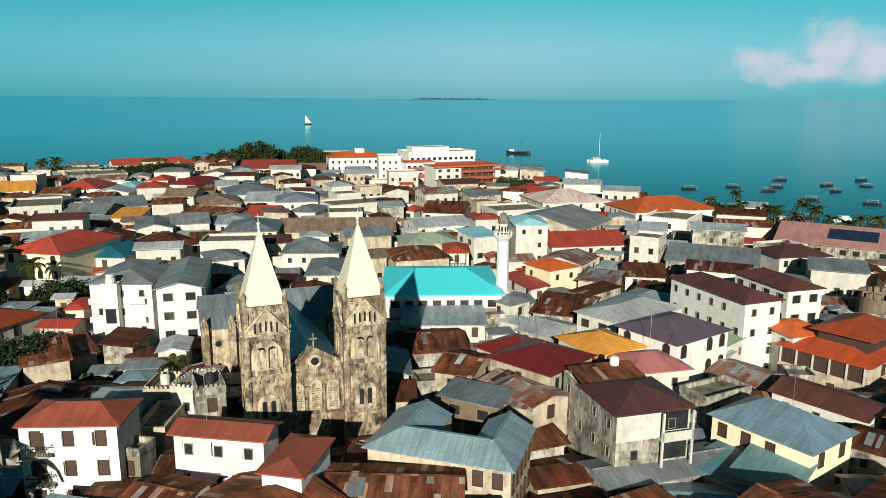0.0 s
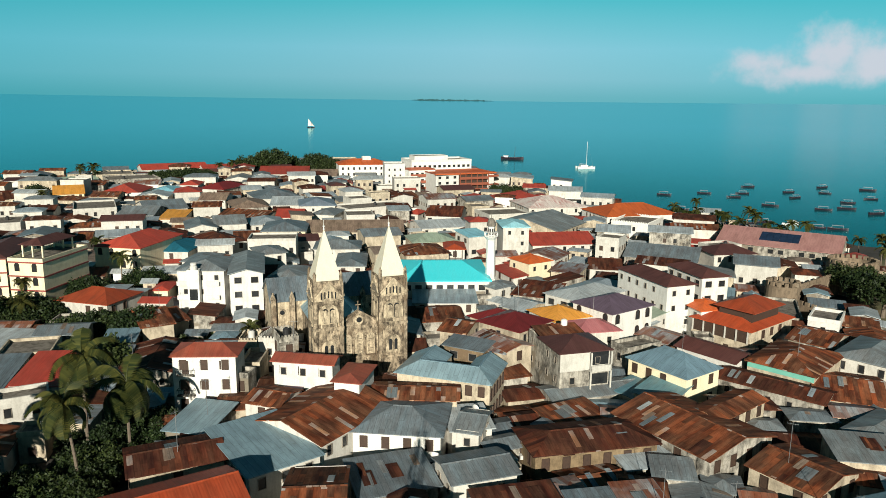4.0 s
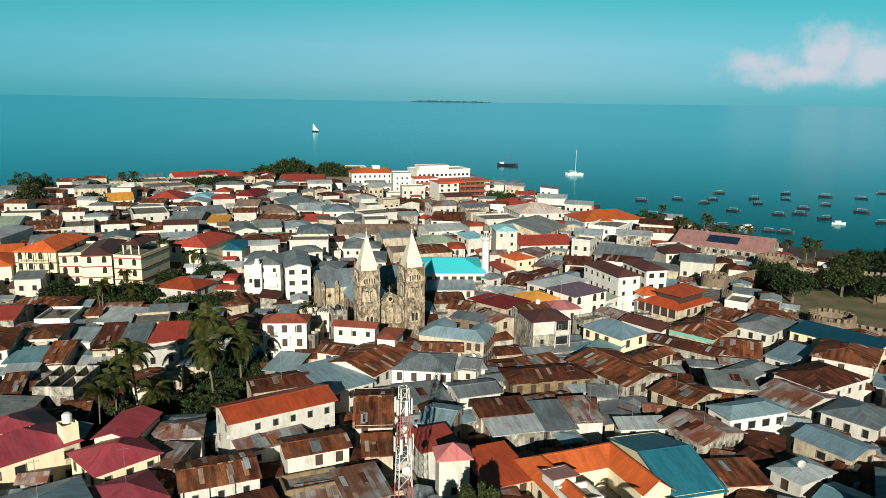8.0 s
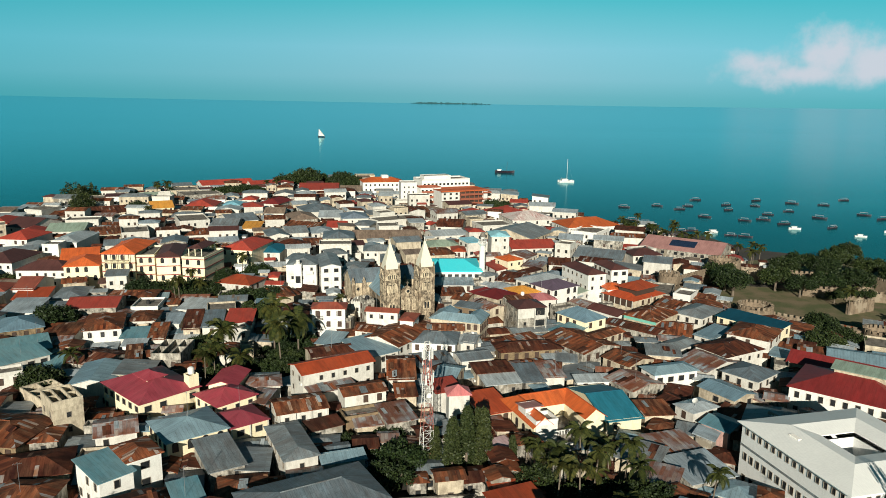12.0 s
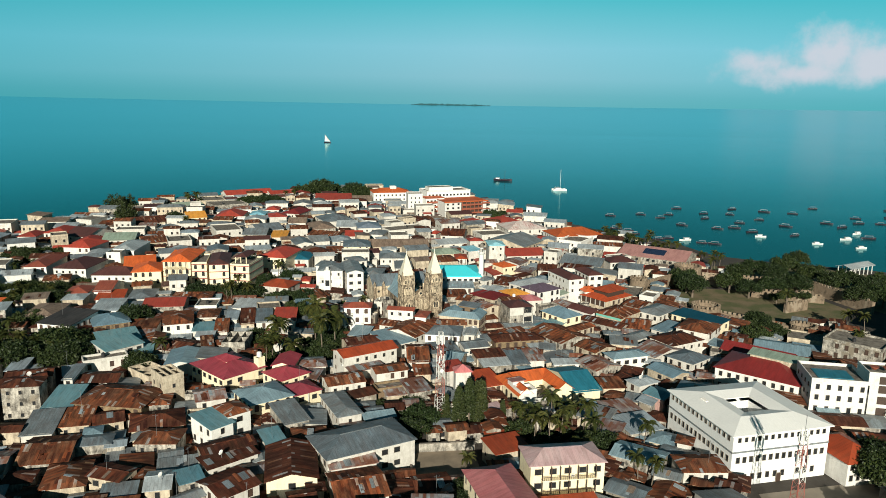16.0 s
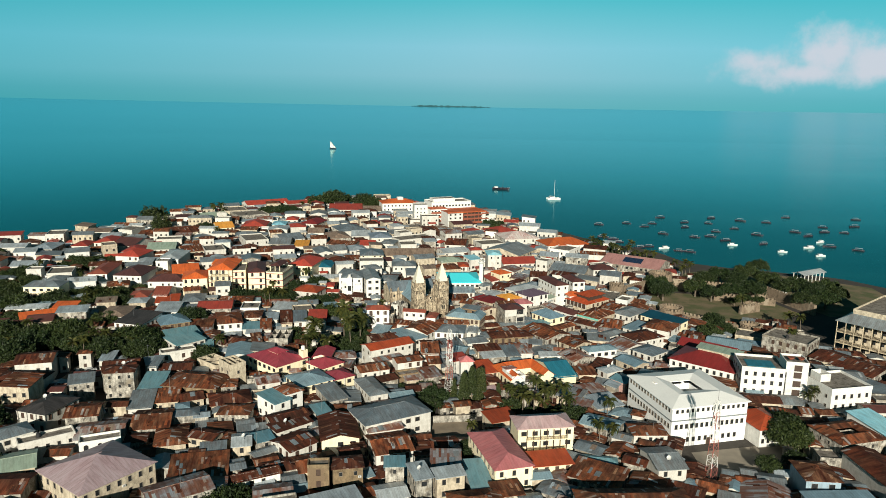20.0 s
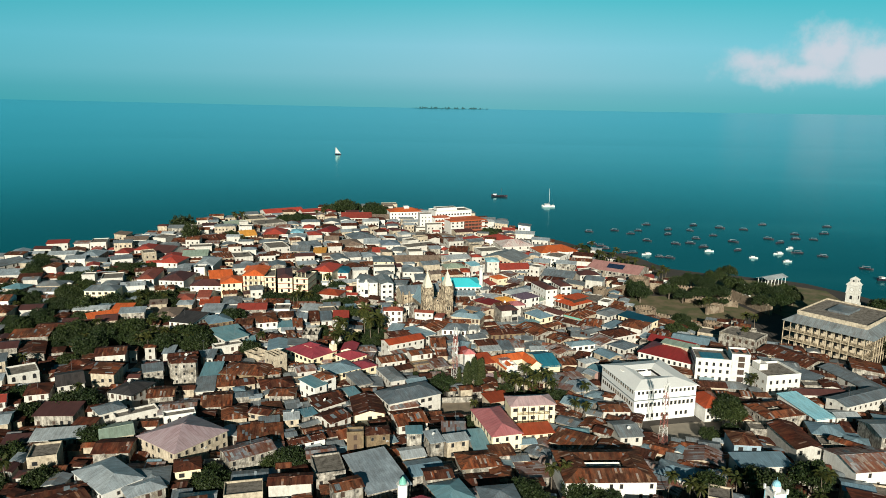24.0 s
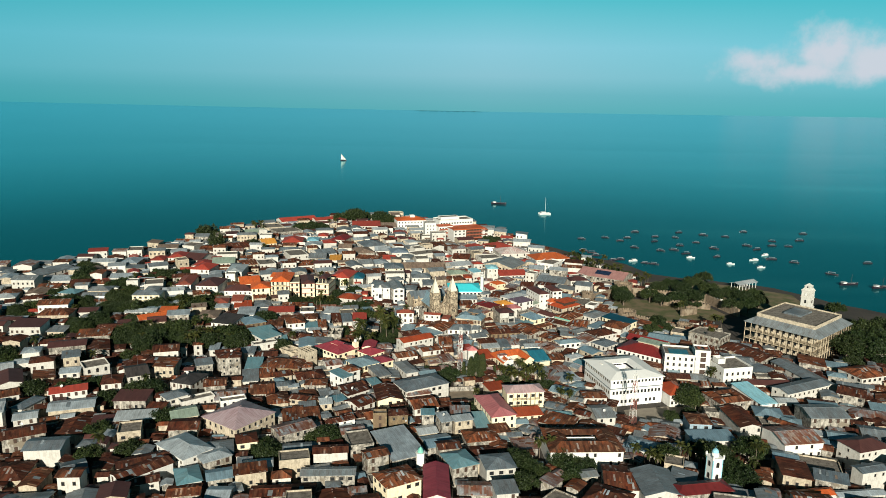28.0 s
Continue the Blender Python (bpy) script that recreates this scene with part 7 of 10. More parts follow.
house(-149.9, -111.6, 7.6, 11.8, 32.2, 6.9, 'g', 'gray', 'g')
house(36.3, -106.9, 6.0, 5.1, 12.5, 5.9, 'g', 'gray', 'g')
house(-127.1, -106.0, 18.3, 6.8, 27.8, 7.9, 'g', 'drust', 'w', sheets=3)
house(3.2, -106.0, 10.8, 10.8, 10.9, 9.4, 'h', 'gray', 'w')
house(-84.9, -105.9, 9.9, 6.0, 12.8, 6.9, 'g', 'lgray', 'g')
house(141.0, -105.0, 11.1, 5.2, 15.8, 8.9, 'g', 'gray', 'w')
house(-102.2, -102.2, 10.5, 7.2, 37.4, 7.9, 'h', 'lgray', 'g')
house(-10.8, -101.8, 9.9, 11.6, 24.2, 7.9, 'h', 'tealblue', 'g')
house(-42.2, -100.7, 8.4, 6.5, 25.0, 9.4, 'g', 'rust', 'g', sheets=1)
house(-59.5, -97.6, 12.6, 6.0, 7.9, 8.9, 'g', 'drust', 'w', sheets=1)
house(-181.0, -88.3, 14.8, 10.0, 30.2, 9.4, 'g', 'drust', 'g', sheets=3)
house(148.5, -87.6, 10.6, 15.6, -71.0, 9.9, 'h', 'brown', 'w')
house(-141.5, -83.2, 8.6, 9.8, 17.6, 8.9, 'f', 'conc', 'c')
house(-77.7, -77.8, 15.4, 9.4, 34.5, 8.2, 'g', 'patch', 'g', sheets=3)
house(92.8, -75.1, 17.7, 8.1, 3.7, 5.9, 's', 'bluegray', 'w')
house(-189.9, -70.9, 8.5, 7.9, 23.9, 7.9, 'g', 'lgray', 'w')
house(-102.1, -68.8, 20.9, 20.2, 55.0, 8.9, 'h', 'pinkw', 'c')
house(-145.7, -67.2, 15.7, 7.8, 11.7, 6.9, 's', 'lgray', 'g')
house(128.8, -66.9, 16.0, 3.8, -45.5, 7.9, 'g', 'rust', 'g', sheets=1)
house(-126.9, -64.3, 10.3, 10.7, 27.0, 7.4, 'g', 'green', 'c')
house(-195.6, -58.6, 12.7, 5.4, 74.9, 7.9, 'h', 'gray', 'w')
house(147.0, -57.5, 16.7, 13.8, 2.3, 9.9, 'g', 'gray', 'g')
house(52.2, -54.9, 8.2, 12.6, 8.7, 6.9, 'g', 'gray', 'w')
house(5.6, -54.9, 10.8, 22.8, 16.5, 8.9, 'H', 'pink', 'y')
house(19.5, -54.8, 12.4, 7.0, 11.9, 5.9, 's', 'orangered', 'y')
house(-37.1, -54.2, 5.3, 5.4, 19.6, 6.9, 'g', 'drust', 'g')
house(-61.8, -53.0, 7.2, 3.3, 43.0, 5.9, 'g', 'gray', 'g')
house(35.1, -51.7, 9.1, 3.4, -9.1, 4.4, 'h', 'tealblue', 'y')
house(-126.6, -48.6, 14.8, 5.2, 36.3, 6.9, 'f', 'conc', 'w')
house(-136.5, -48.3, 7.8, 9.2, -46.1, 8.4, 'h', 'gray', 'w')
house(-69.4, -48.1, 5.0, 7.9, 13.9, 6.9, 'g', 'lgray', 'c')
house(-63.5, -46.2, 4.8, 5.2, 32.4, 6.9, 's', 'tealblue', 'g')
house(-81.0, -45.1, 8.2, 5.7, -16.6, 6.9, 'g', 'drust', 'c', sheets=1)
house(19.3, -41.7, 16.9, 9.1, 8.9, 11.3, 'h', 'pinkw', 'y', 'gallery')
house(139.6, -39.3, 8.8, 6.2, 2.4, 6.9, 'g', 'lgray', 'w')
house(52.5, -36.7, 10.3, 7.8, 2.2, 6.9, 'h', 'rust', 'w', sheets=1)
house(-59.2, -33.1, 12.0, 6.0, 32.4, 7.9, 'g', 'drust', 'g', sheets=1)
house(-171.7, -30.8, 8.4, 11.6, 18.1, 7.9, 'h', 'drust', 'w', sheets=2)
house(175.2, -29.8, 11.3, 12.4, -31.8, 7.9, 'g', 'drust', 'g', sheets=3)
house(-136.5, -28.0, 10.6, 13.7, -16.1, 7.9, 'h', 'black', 'w', 'posts')
house(-76.9, -27.5, 9.6, 7.7, 2.2, 6.9, 'h', 'rust', 'g', sheets=1)
house(152.5, -26.7, 27.7, 9.2, 25.8, 8.9, 'g', 'gray', 'w')
house(-164.2, -21.7, 9.6, 14.8, 29.9, 8.9, 'g', 'black', 'w')
house(-196.4, -20.0, 8.6, 8.4, 16.9, 7.9, 'g', 'lgray', 'w')
house(8.3, -19.4, 9.2, 3.8, 10.7, 4.4, 's', 'orangered', 'c')
house(140.2, -17.8, 20.8, 6.6, -1.2, 6.9, 'g', 'brown', 'w')
house(-187.2, -14.9, 11.2, 11.0, 35.9, 8.9, 'f', 'conc', 'w', 'arch')
house(-95.5, -14.8, 6.9, 7.4, 25.2, 5.9, 'g', 'drust', 'c', sheets=1)
house(-137.5, -4.4, 7.8, 7.8, 23.7, 6.9, 's', 'gray', 'g')
house(-85.7, -4.4, 5.1, 7.0, 13.1, 6.4, 'h', 'rust', 'g')
house(6.1, -3.4, 5.6, 3.8, 31.8, 4.9, 's', 'pinkw', 'w')
house(-127.4, 2.7, 11.0, 5.9, 31.3, 8.9, 'g', 'drust', 'g', sheets=1)
house(-86.7, 3.8, 5.9, 8.6, 43.0, 10.1, 'R', 'cream', 'c')
house(-2.1, 7.7, 4.5, 3.6, 9.1, 11.9, 'p', 'pink', 'w')
house(-129.3, 9.4, 12.0, 7.0, 19.6, 7.9, 'g', 'drust', 'g', sheets=2)
terrace_house = courtyard_house(19.1, 10.9, 17.3, 15.6, 201.4, 7.3, "orange", "y", "yellow house with bright orange roofs round an open terrace", 2.2, 2.6, 3.6, 1.9, 4.4)
part("stair_room", wall_mesh("f", 3.6, 3.4, 9.4, 0, WALLS["n"]), terrace_house, pose(6.6, 1.6, 0))
part("stair_roof", roof_mesh("s", 3.6, 3.4, 0.4, 0.5, 0.14, ROOFS["pinkroof"]), terrace_house, pose(6.6, 1.6, 9.42))
part("upper_terrace", wall_mesh("f", 5.2, 4.4, 7.6, 0, WALLS["n"]), terrace_house, pose(5.8, 5.9, 0))
part("terrace_parapet", parapet_mesh(5.2, 4.4, WALLS["n"], M_CONC, 1.0), terrace_house, pose(5.8, 5.9, 7.6))
railing = Shape().box(-3.6, 7.6, 5.3, 3.2, 7.75, 5.45)
for i in range(18):
    railing.box(-3.5 + 0.385 * i, 7.62, 4.4, -3.36 + 0.385 * i, 7.73, 5.3)
part("balustrade", railing.mesh("balustrade", WALLS["n"]), terrace_house)
house(5.0, 13.7, 7.2, 10.2, 23.0, 6.7, 's', 'orangered', 'c')
house(-24.2, 17.4, 9.8, 6.2, 23.4, 8.4, 'g', 'rust', 'w', sheets=1)
house(-121.1, 18.2, 5.5, 6.9, 27.9, 5.4, 's', 'lgray', 'w')
house(-5.1, 18.2, 6.3, 6.2, 24.1, 8.9, 's', 'red', 'w')
house(-113.6, 23.3, 12.7, 5.2, 31.3, 7.9, 'f', 'conc', 'w')
house(-32.5, 27.2, 18.5, 7.9, 32.8, 10.9, 'g', 'orangered', 'w')
house(-3.8, 29.0, 5.1, 8.3, -17.2, 8.4, 'g', 'bluegray', 'c')
house(-115.6, 37.0, 12.2, 10.4, 48.7, 7.9, 's', 'tealblue', 'w')
house(-205.9, 47.0, 14.8, 16.7, 9.1, 6.9, 'g', 'drust', 'w', sheets=6)
house(-238.8, 56.0, 5.1, 8.3, 3.3, 7.9, 'g', 'drust', 'w', sheets=1)
house(1.7, 58.2, 5.8, 6.7, 11.6, 6.9, 's', 'lgray', 'w')
house(-66.9, 64.0, 7.5, 4.8, 29.4, 6.9, 'f', 'conc', 'w')
house(-191.2, 72.0, 19.9, 10.4, 34.2, 6.9, 'g', 'orange', 'c')
house(66.0, 75.1, 10.4, 13.7, -21.1, 5.9, 'g', 'rust', 'c', sheets=3)
house(90.2, 75.2, 19.2, 8.4, -49.9, 8.6, 's', 'tealdark', 'y')
house(-203.6, 82.2, 18.1, 8.2, 10.2, 6.9, 'g', 'lgray', 'w')
house(-30.0, 82.4, 3.3, 5.7, 25.7, 10.9, 'f', 'conc', 'g', 'cren')
house(-37.5, 87.7, 3.3, 5.3, 1.3, 8.4, 'f', 'conc', 'c', 'cren')
house(-65.3, 95.8, 5.5, 6.3, 12.0, 5.9, 's', 'bluegray', 'g')
house(73.0, 98.7, 8.0, 11.0, -44.6, 6.9, 'g', 'rust', 'g', sheets=2)
house(11.5, 100.4, 14.8, 8.4, -47.0, 8.9, 'h', 'dred', 'c')
house(-67.1, 101.5, 6.3, 5.5, 14.7, 4.9, 's', 'lgray', 'g')
house(-63.2, 109.6, 9.7, 8.6, 38.0, 5.4, 's', 'rust', 'c', sheets=2)
house(-264.5, 118.4, 12.0, 10.8, -10.1, 7.9, 'h', 'tealblue', 'g')
house(-40.1, 136.8, 7.9, 12.3, -5.6, 9.4, 'h', 'gray', 'w')
house(36.9, 137.1, 10.8, 16.5, -42.3, 6.4, 'h', 'lgray', 'g')
house(-62.8, 138.4, 6.5, 9.8, -6.1, 12.4, 'h', 'gray', 'n')
house(29.0, 143.8, 4.8, 8.3, -57.0, 6.9, 's', 'drust', 'g')
house(-271.2, 145.4, 12.4, 18.9, 15.0, 6.9, 'g', 'drust', 'g')
house(-135.1, 155.1, 7.1, 10.7, -6.8, 12.4, 'g', 'orange', 'y')
house(-156.3, 155.8, 13.6, 20.5, 20.9, 7.9, 'g', 'orange', 'y')
house(-289.9, 156.8, 12.2, 16.2, 15.8, 6.9, 'g', 'lgray', 'w')
house(44.3, 166.4, 8.7, 13.4, -8.9, 5.9, 'g', 'drust', 'w')
house(81.6, 172.6, 13.1, 10.4, 9.1, 8.9, 'h', 'brown', 'w')
house(-309.3, 174.7, 29.8, 16.1, 67.9, 7.9, 'g', 'gray', 'w')
house(64.9, 178.4, 20.5, 20.2, -22.7, 6.9, 'g', 'gray', 'g')
house(-72.6, 181.4, 11.5, 15.9, 42.3, 8.9, 'h', 'drust', 'w')
house(18.9, 182.9, 7.9, 12.2, 4.7, 14.4, 'h', 'skyblue', 'w')
house(6.4, 184.4, 7.1, 8.6, 28.2, 10.9, 's', 'skyblue', 'w')
house(84.3, 185.3, 7.1, 10.7, -68.0, 7.9, 'f', 'conc', 'w')
house(-6.6, 188.6, 13.9, 12.1, 15.1, 8.4, 'h', 'green', 'c')
house(106.8, 192.0, 35.2, 24.2, -32.0, 8.4, 'g', 'pinkroof', 'g', ', solar')
house(33.9, 192.3, 20.9, 16.1, 11.6, 7.9, 'g', 'red', 'w')
house(-66.2, 198.2, 11.3, 11.6, 16.3, 6.9, 'g', 'rust', 'w')
house(55.7, 201.1, 4.1, 8.3, -32.0, 6.9, 'g', 'red', 'w')
house(-177.7, 201.4, 7.7, 11.6, 21.0, 7.9, 'h', 'gray', 'w')
house(-33.9, 214.0, 32.9, 20.0, 5.9, 7.4, 'g', 'tan', 'c')
house(-204.9, 206.5, 11.7, 16.5, 4.8, 7.9, 'h', 'red', 'w')
house(-262.5, 210.4, 12.6, 19.3, 4.6, 7.9, 'h', 'lgray', 'g')
house(-88.0, 211.8, 9.8, 16.2, 21.8, 7.9, 'G', 'gray', 'w')
house(-157.7, 212.3, 12.3, 18.2, 24.7, 7.9, 'f', 'conc', 'w')
house(-173.8, 215.3, 12.6, 18.6, 32.0, 6.9, 'g', 'rust', 'c')
house(-191.9, 217.0, 16.6, 20.6, 13.0, 7.9, 'g', 'green', 'w')
house(-244.2, 219.8, 9.9, 15.2, 4.6, 7.9, 'h', 'red', 'w')
house(-80.7, 220.8, 10.5, 16.2, 21.9, 7.9, 'g', 'gray', 'w')
house(31.8, 223.8, 26.7, 24.6, -32.0, 7.9, 'G', 'gray', 'c', '')
house(-4.9, 224.4, 17.0, 14.3, 20.9, 6.9, 'g', 'lgray', 'w')
house(-68.5, 225.9, 11.6, 15.0, 20.0, 6.9, 'h', 'lgray', 'w')
house(-215.6, 227.1, 15.5, 22.0, -13.5, 7.9, 'g', 'brown', 'w')
house(69.3, 228.0, 13.6, 18.8, -32.0, 8.4, 'f', 'conc', 'n', 'cren')
house(-231.6, 228.2, 12.5, 19.1, 4.8, 8.9, 'h', 'red', 'w')
house(-106.2, 237.6, 8.8, 13.6, 5.0, 6.4, 's', 'yellow', 'w')
house(-78.3, 241.8, 19.0, 14.7, -16.5, 6.9, 'g', 'rust', 'g')
house(-62.4, 242.5, 9.9, 14.0, 5.1, 6.9, 'g', 'red', 'w')
house(-47.8, 242.7, 9.1, 13.8, -10.9, 7.9, 'h', 'gray', 'w')
house(-140.1, 243.7, 15.0, 22.8, 26.1, 8.9, 'f', 'conc', 'w')
house(-121.8, 244.6, 13.8, 18.8, 5.1, 6.9, 'g', 'gray', 'g')
house(20.6, 246.3, 18.0, 15.3, 20.1, 7.9, 'f', 'conc', 'w')
house(-1.8, 247.0, 13.4, 20.3, -7.5, 7.9, 'g', 'drust', 'w')
house(70.7, 247.5, 30.6, 20.6, 17.2, 8.9, 'h', 'orange', 'n')
house(-13.6, 250.6, 4.0, 8.3, -19.2, 6.9, 'p', 'red', 'w')
house(-32.6, 259.4, 28.0, 14.9, 32.0, 7.9, 'f', 'conc', 'w')
house(-120.2, 260.5, 16.2, 20.6, 32.0, 6.9, 'g', 'gray', 'w')
house(-55.7, 260.9, 14.1, 18.0, 12.1, 8.9, 'h', 'dgray', 'w')
house(-86.8, 268.7, 14.5, 22.2, 20.9, 6.9, 'h', 'tan', 'g')
house(41.5, 270.4, 25.5, 23.3, 14.4, 8.4, 'h', 'striped', 'w')
house(-235.9, 274.4, 10.9, 16.6, -10.6, 7.9, 'f', 'conc', 'w')
house(-70.8, 276.7, 12.9, 19.1, 5.5, 6.9, 'g', 'lgray', 'w')
house(-199.9, 277.7, 28.1, 23.3, 32.0, 6.9, 'g', 'drust', 'w')
house(-103.7, 280.6, 11.0, 16.8, 5.7, 7.9, 'g', 'tan', 'w')
house(-8.1, 291.1, 19.2, 22.5, 19.2, 5.5, 'h', 'rust', 'w')
house(-175.9, 294.2, 12.2, 18.6, 27.3, 7.9, 'g', 'yellow', 'y')
house(11.9, 297.4, 17.5, 18.8, 27.3, 5.5, 'h', 'red', 'w')
house(-82.2, 297.8, 20.2, 23.3, 25.5, 6.9, 'h', 'gray', 'w')
house(32.0, 301.5, 21.3, 20.6, 24.8, 6.5, 'h', 'red', 'w')
house(-28.6, 303.5, 22.9, 16.3, 32.0, 5.9, 'g', 'rust', 'c')
house(-155.2, 308.3, 17.6, 23.3, 5.9, 6.9, 'h', 'red', 'w')
house(-137.8, 313.6, 10.1, 15.5, 6.0, 6.9, 'h', 'skyblue', 'w')
house(-112.1, 317.7, 13.4, 20.4, -13.8, 7.9, 'h', 'dred', 'w')
house(-14.9, 319.1, 15.1, 11.1, 29.2, 4.5, 'h', 'tan', 'g')
house(-48.9, 321.7, 9.7, 13.7, 6.1, 6.5, 'h', 'dred', 'w')
house(-33.8, 321.8, 15.0, 16.4, 32.0, 4.5, 'f', 'conc', 'g')
house(-58.6, 328.2, 9.7, 13.9, -10.9, 6.5, 'h', 'dred', 'w')
house(-131.0, 329.4, 8.8, 13.5, 6.3, 7.9, 'h', 'red', 'w')
house(-170.7, 350.1, 25.2, 23.3, 32.0, 7.9, 'f', 'conc', 'g')
house(-202.3, 352.8, 21.3, 17.8, 32.0, 5.9, 'g', 'green', 'c')
house(-189.0, 370.7, 18.6, 23.3, 26.0, 7.9, 'f', 'conc', 'c')
house(-97.0, 391.7, 27.7, 23.3, 7.1, 7.9, 'g', 'red', 'w')
house(-74.5, 392.7, 15.3, 23.3, 6.9, 6.9, 'g', 'tan', 'w')
house(-174.1, 420.0, 38.9, 18.0, 32.0, 6.9, 'g', 'red', 'w')
house(-119.5, 426.1, 6.1, 9.6, 7.3, 6.9, 'f', 'conc', 'w')
house(-144.1, 426.1, 28.0, 13.2, 32.0, 6.9, 'g', 'red', 'w')
house(19.7, 1.2, 7.5, 4.0, 21.4, 3.4, 'f', 'conc', 'n', name='terrace_block', windows=0.8)
house(-21.8, 11.3, 12.5, 4.6, 23.4, 5.2, 'f', 'conc', 's', name='stone_outbuilding', windows=0.4)
house(-31.7, 20.1, 11.0, 3.2, 32.8, 7.4, 's', 'patch', 'w', name='porch_wing', windows=0.8, sheets=5)

# ---- trees ----
def palm_meshes(seed):
    r = random.Random(seed)
    h = r.uniform(8.5, 11.5)
    t = Shape()
    n = 9
    bend = r.uniform(-1.2, 1.2)
    prev = None
    for i in range(n):
        u, v = i / n, (i + 1) / n
        a, b = Vector((bend * u * u, 0.4 * bend * u * u, h * u)), Vector((bend * v * v, 0.4 * bend * v * v, h * v))
        t.bar(a, b, 0.2 * (1 - 0.45 * u), 7)
    top = Vector((bend, 0.4 * bend, h))
    f = Shape()
    L = r.uniform(3.0, 3.8)
    pts = []
    for i in range(7):
        u = i / 6
        pts.append(Vector((L * u * (1 - 0.18 * u), 0, 0.9 * math.sin(u * 2.2) - 1.9 * u * u)))
    for a, b in zip(pts, pts[1:]):
        f.bar(a, b, 0.035, 3)
    for i in range(1, 29):
        u = i / 29
        k = min(5, int(u * 6))
        p = pts[k].lerp(pts[k + 1], u * 6 - k)
        ll = 0.95 * math.sin(0.35 + u * 2.6)
        for sg in (-1, 1):
            q = p + Vector((0.35 * ll, sg * ll * 0.9, -0.45 * ll))
            f.poly([p, p + Vector((0.24, 0, 0)), q], [(0, 1, 2)])
    return t.mesh("trunk", M_BARK), f.mesh("frond", M_FROND), top


PALMS = [palm_meshes(i) for i in range(3)]


def far_crown(i):
    t, f, top = PALMS[i]
    V, F = [], []
    r = random.Random(i)
    for j in range(15):
        m = Matrix.Translation(top) @ Matrix.Rotation(2 * math.pi * j / 15 + r.uniform(-0.2, 0.2), 4, "Z") @ Matrix.Rotation(radians(r.uniform(-50, 42)), 4, "Y")
        k = len(V)
        V += [m @ v.co for v in f.vertices]
        F += [tuple(a + k for a in p.vertices) for p in f.polygons]
    return mesh_of("crown", V, F, [M_FROND])


FAR_CROWNS = [far_crown(i) for i in range(3)]


def palm(x, y, s=1.0, seed=0):
    r = random.Random(seed)
    t, f, top = PALMS[seed % 3]
    claim(x, y, 2.4, 2.4, 0)
    ob = base("palm_tree", Matrix.Translation((x, y, 0)) @ Matrix.Rotation(r.uniform(0, 6.28), 4, "Z") @ Matrix.Scale(s, 4), "coconut palm with arching green and yellow fronds", "palm tree", "palm trees")
    part("trunk", t, ob)
    if not (-74 < x < -44 and 28 < y < 70):
        part("crown", FAR_CROWNS[seed % 3], ob)
        return ob
    n = 21
    for i in range(n):
        part("frond", f, ob, Matrix.Translation(top) @ Matrix.Rotation(2 * math.pi * i / n + r.uniform(-0.2, 0.2), 4, "Z") @ Matrix.Rotation(radians(r.uniform(-50, 58)), 4, "Y") @ Matrix.Scale(1.22, 4))
    return ob


def crown_mesh(seed, rx, rz, clumps, per, mat, leaf=0.42, cone=False):
    """A crown of leaf clumps with an uneven outline and gaps between."""
    r = np.random.RandomState(seed)
    V, Fc = [], []
    for c in range(clumps):
        if cone:
            u = r.rand() ** 0.8
            a = r.rand() * 6.283
            rad = rx * (1 - u) ** 0.75 * (0.55 + 0.45 * r.rand())
            cen = np.array([rad * np.cos(a), rad * np.sin(a), rz * 2 * u])
            cr = 0.55 + 0.35 * r.rand()
        else:
            d = r.normal(size=3)
            d /= np.linalg.norm(d)
            if d[2] < -0.25:
                d[2] *= -0.4
            cen = d * np.array([rx, rx, rz]) * (0.55 + 0.45 * r.rand() ** 0.5)
            cr = rx * (0.17 + 0.13 * r.rand())
        for _ in range(per):
            o = r.normal(size=3)
            o *= cr * (0.4 + 0.6 * r.rand()) / np.linalg.norm(o)
            p = cen + o
            a = r.normal(size=3)
            a /= np.linalg.norm(a)
            b = np.cross(a, r.normal(size=3))
            b /= np.linalg.norm(b) + 1e-6
            s = leaf * (0.6 + 0.8 * r.rand())
            k = len(V)
            V += [p - a * s, p + b * s * 0.55, p + a * s, p - b * s * 0.55]
            Fc.append((k, k + 1, k + 2, k + 3))
    return mesh_of("crown", V, Fc, [mat])


CROWNS = [crown_mesh(i, 4.7, 2.7, 105, 62, M_LEAF if i % 2 else M_LEAF2, 0.27) for i in range(4)]
CONES = [crown_mesh(20 + i, 1.9, 5.4, 170, 60, M_CASU, 0.2, True) for i in range(2)]
WISPS = crown_mesh(31, 4.2, 5.4, 85, 34, M_CASU, 0.3)
SHRUBS = [crown_mesh(40 + i, 1.7, 1.2, 26, 26, M_LEAF, 0.3) for i in range(2)]


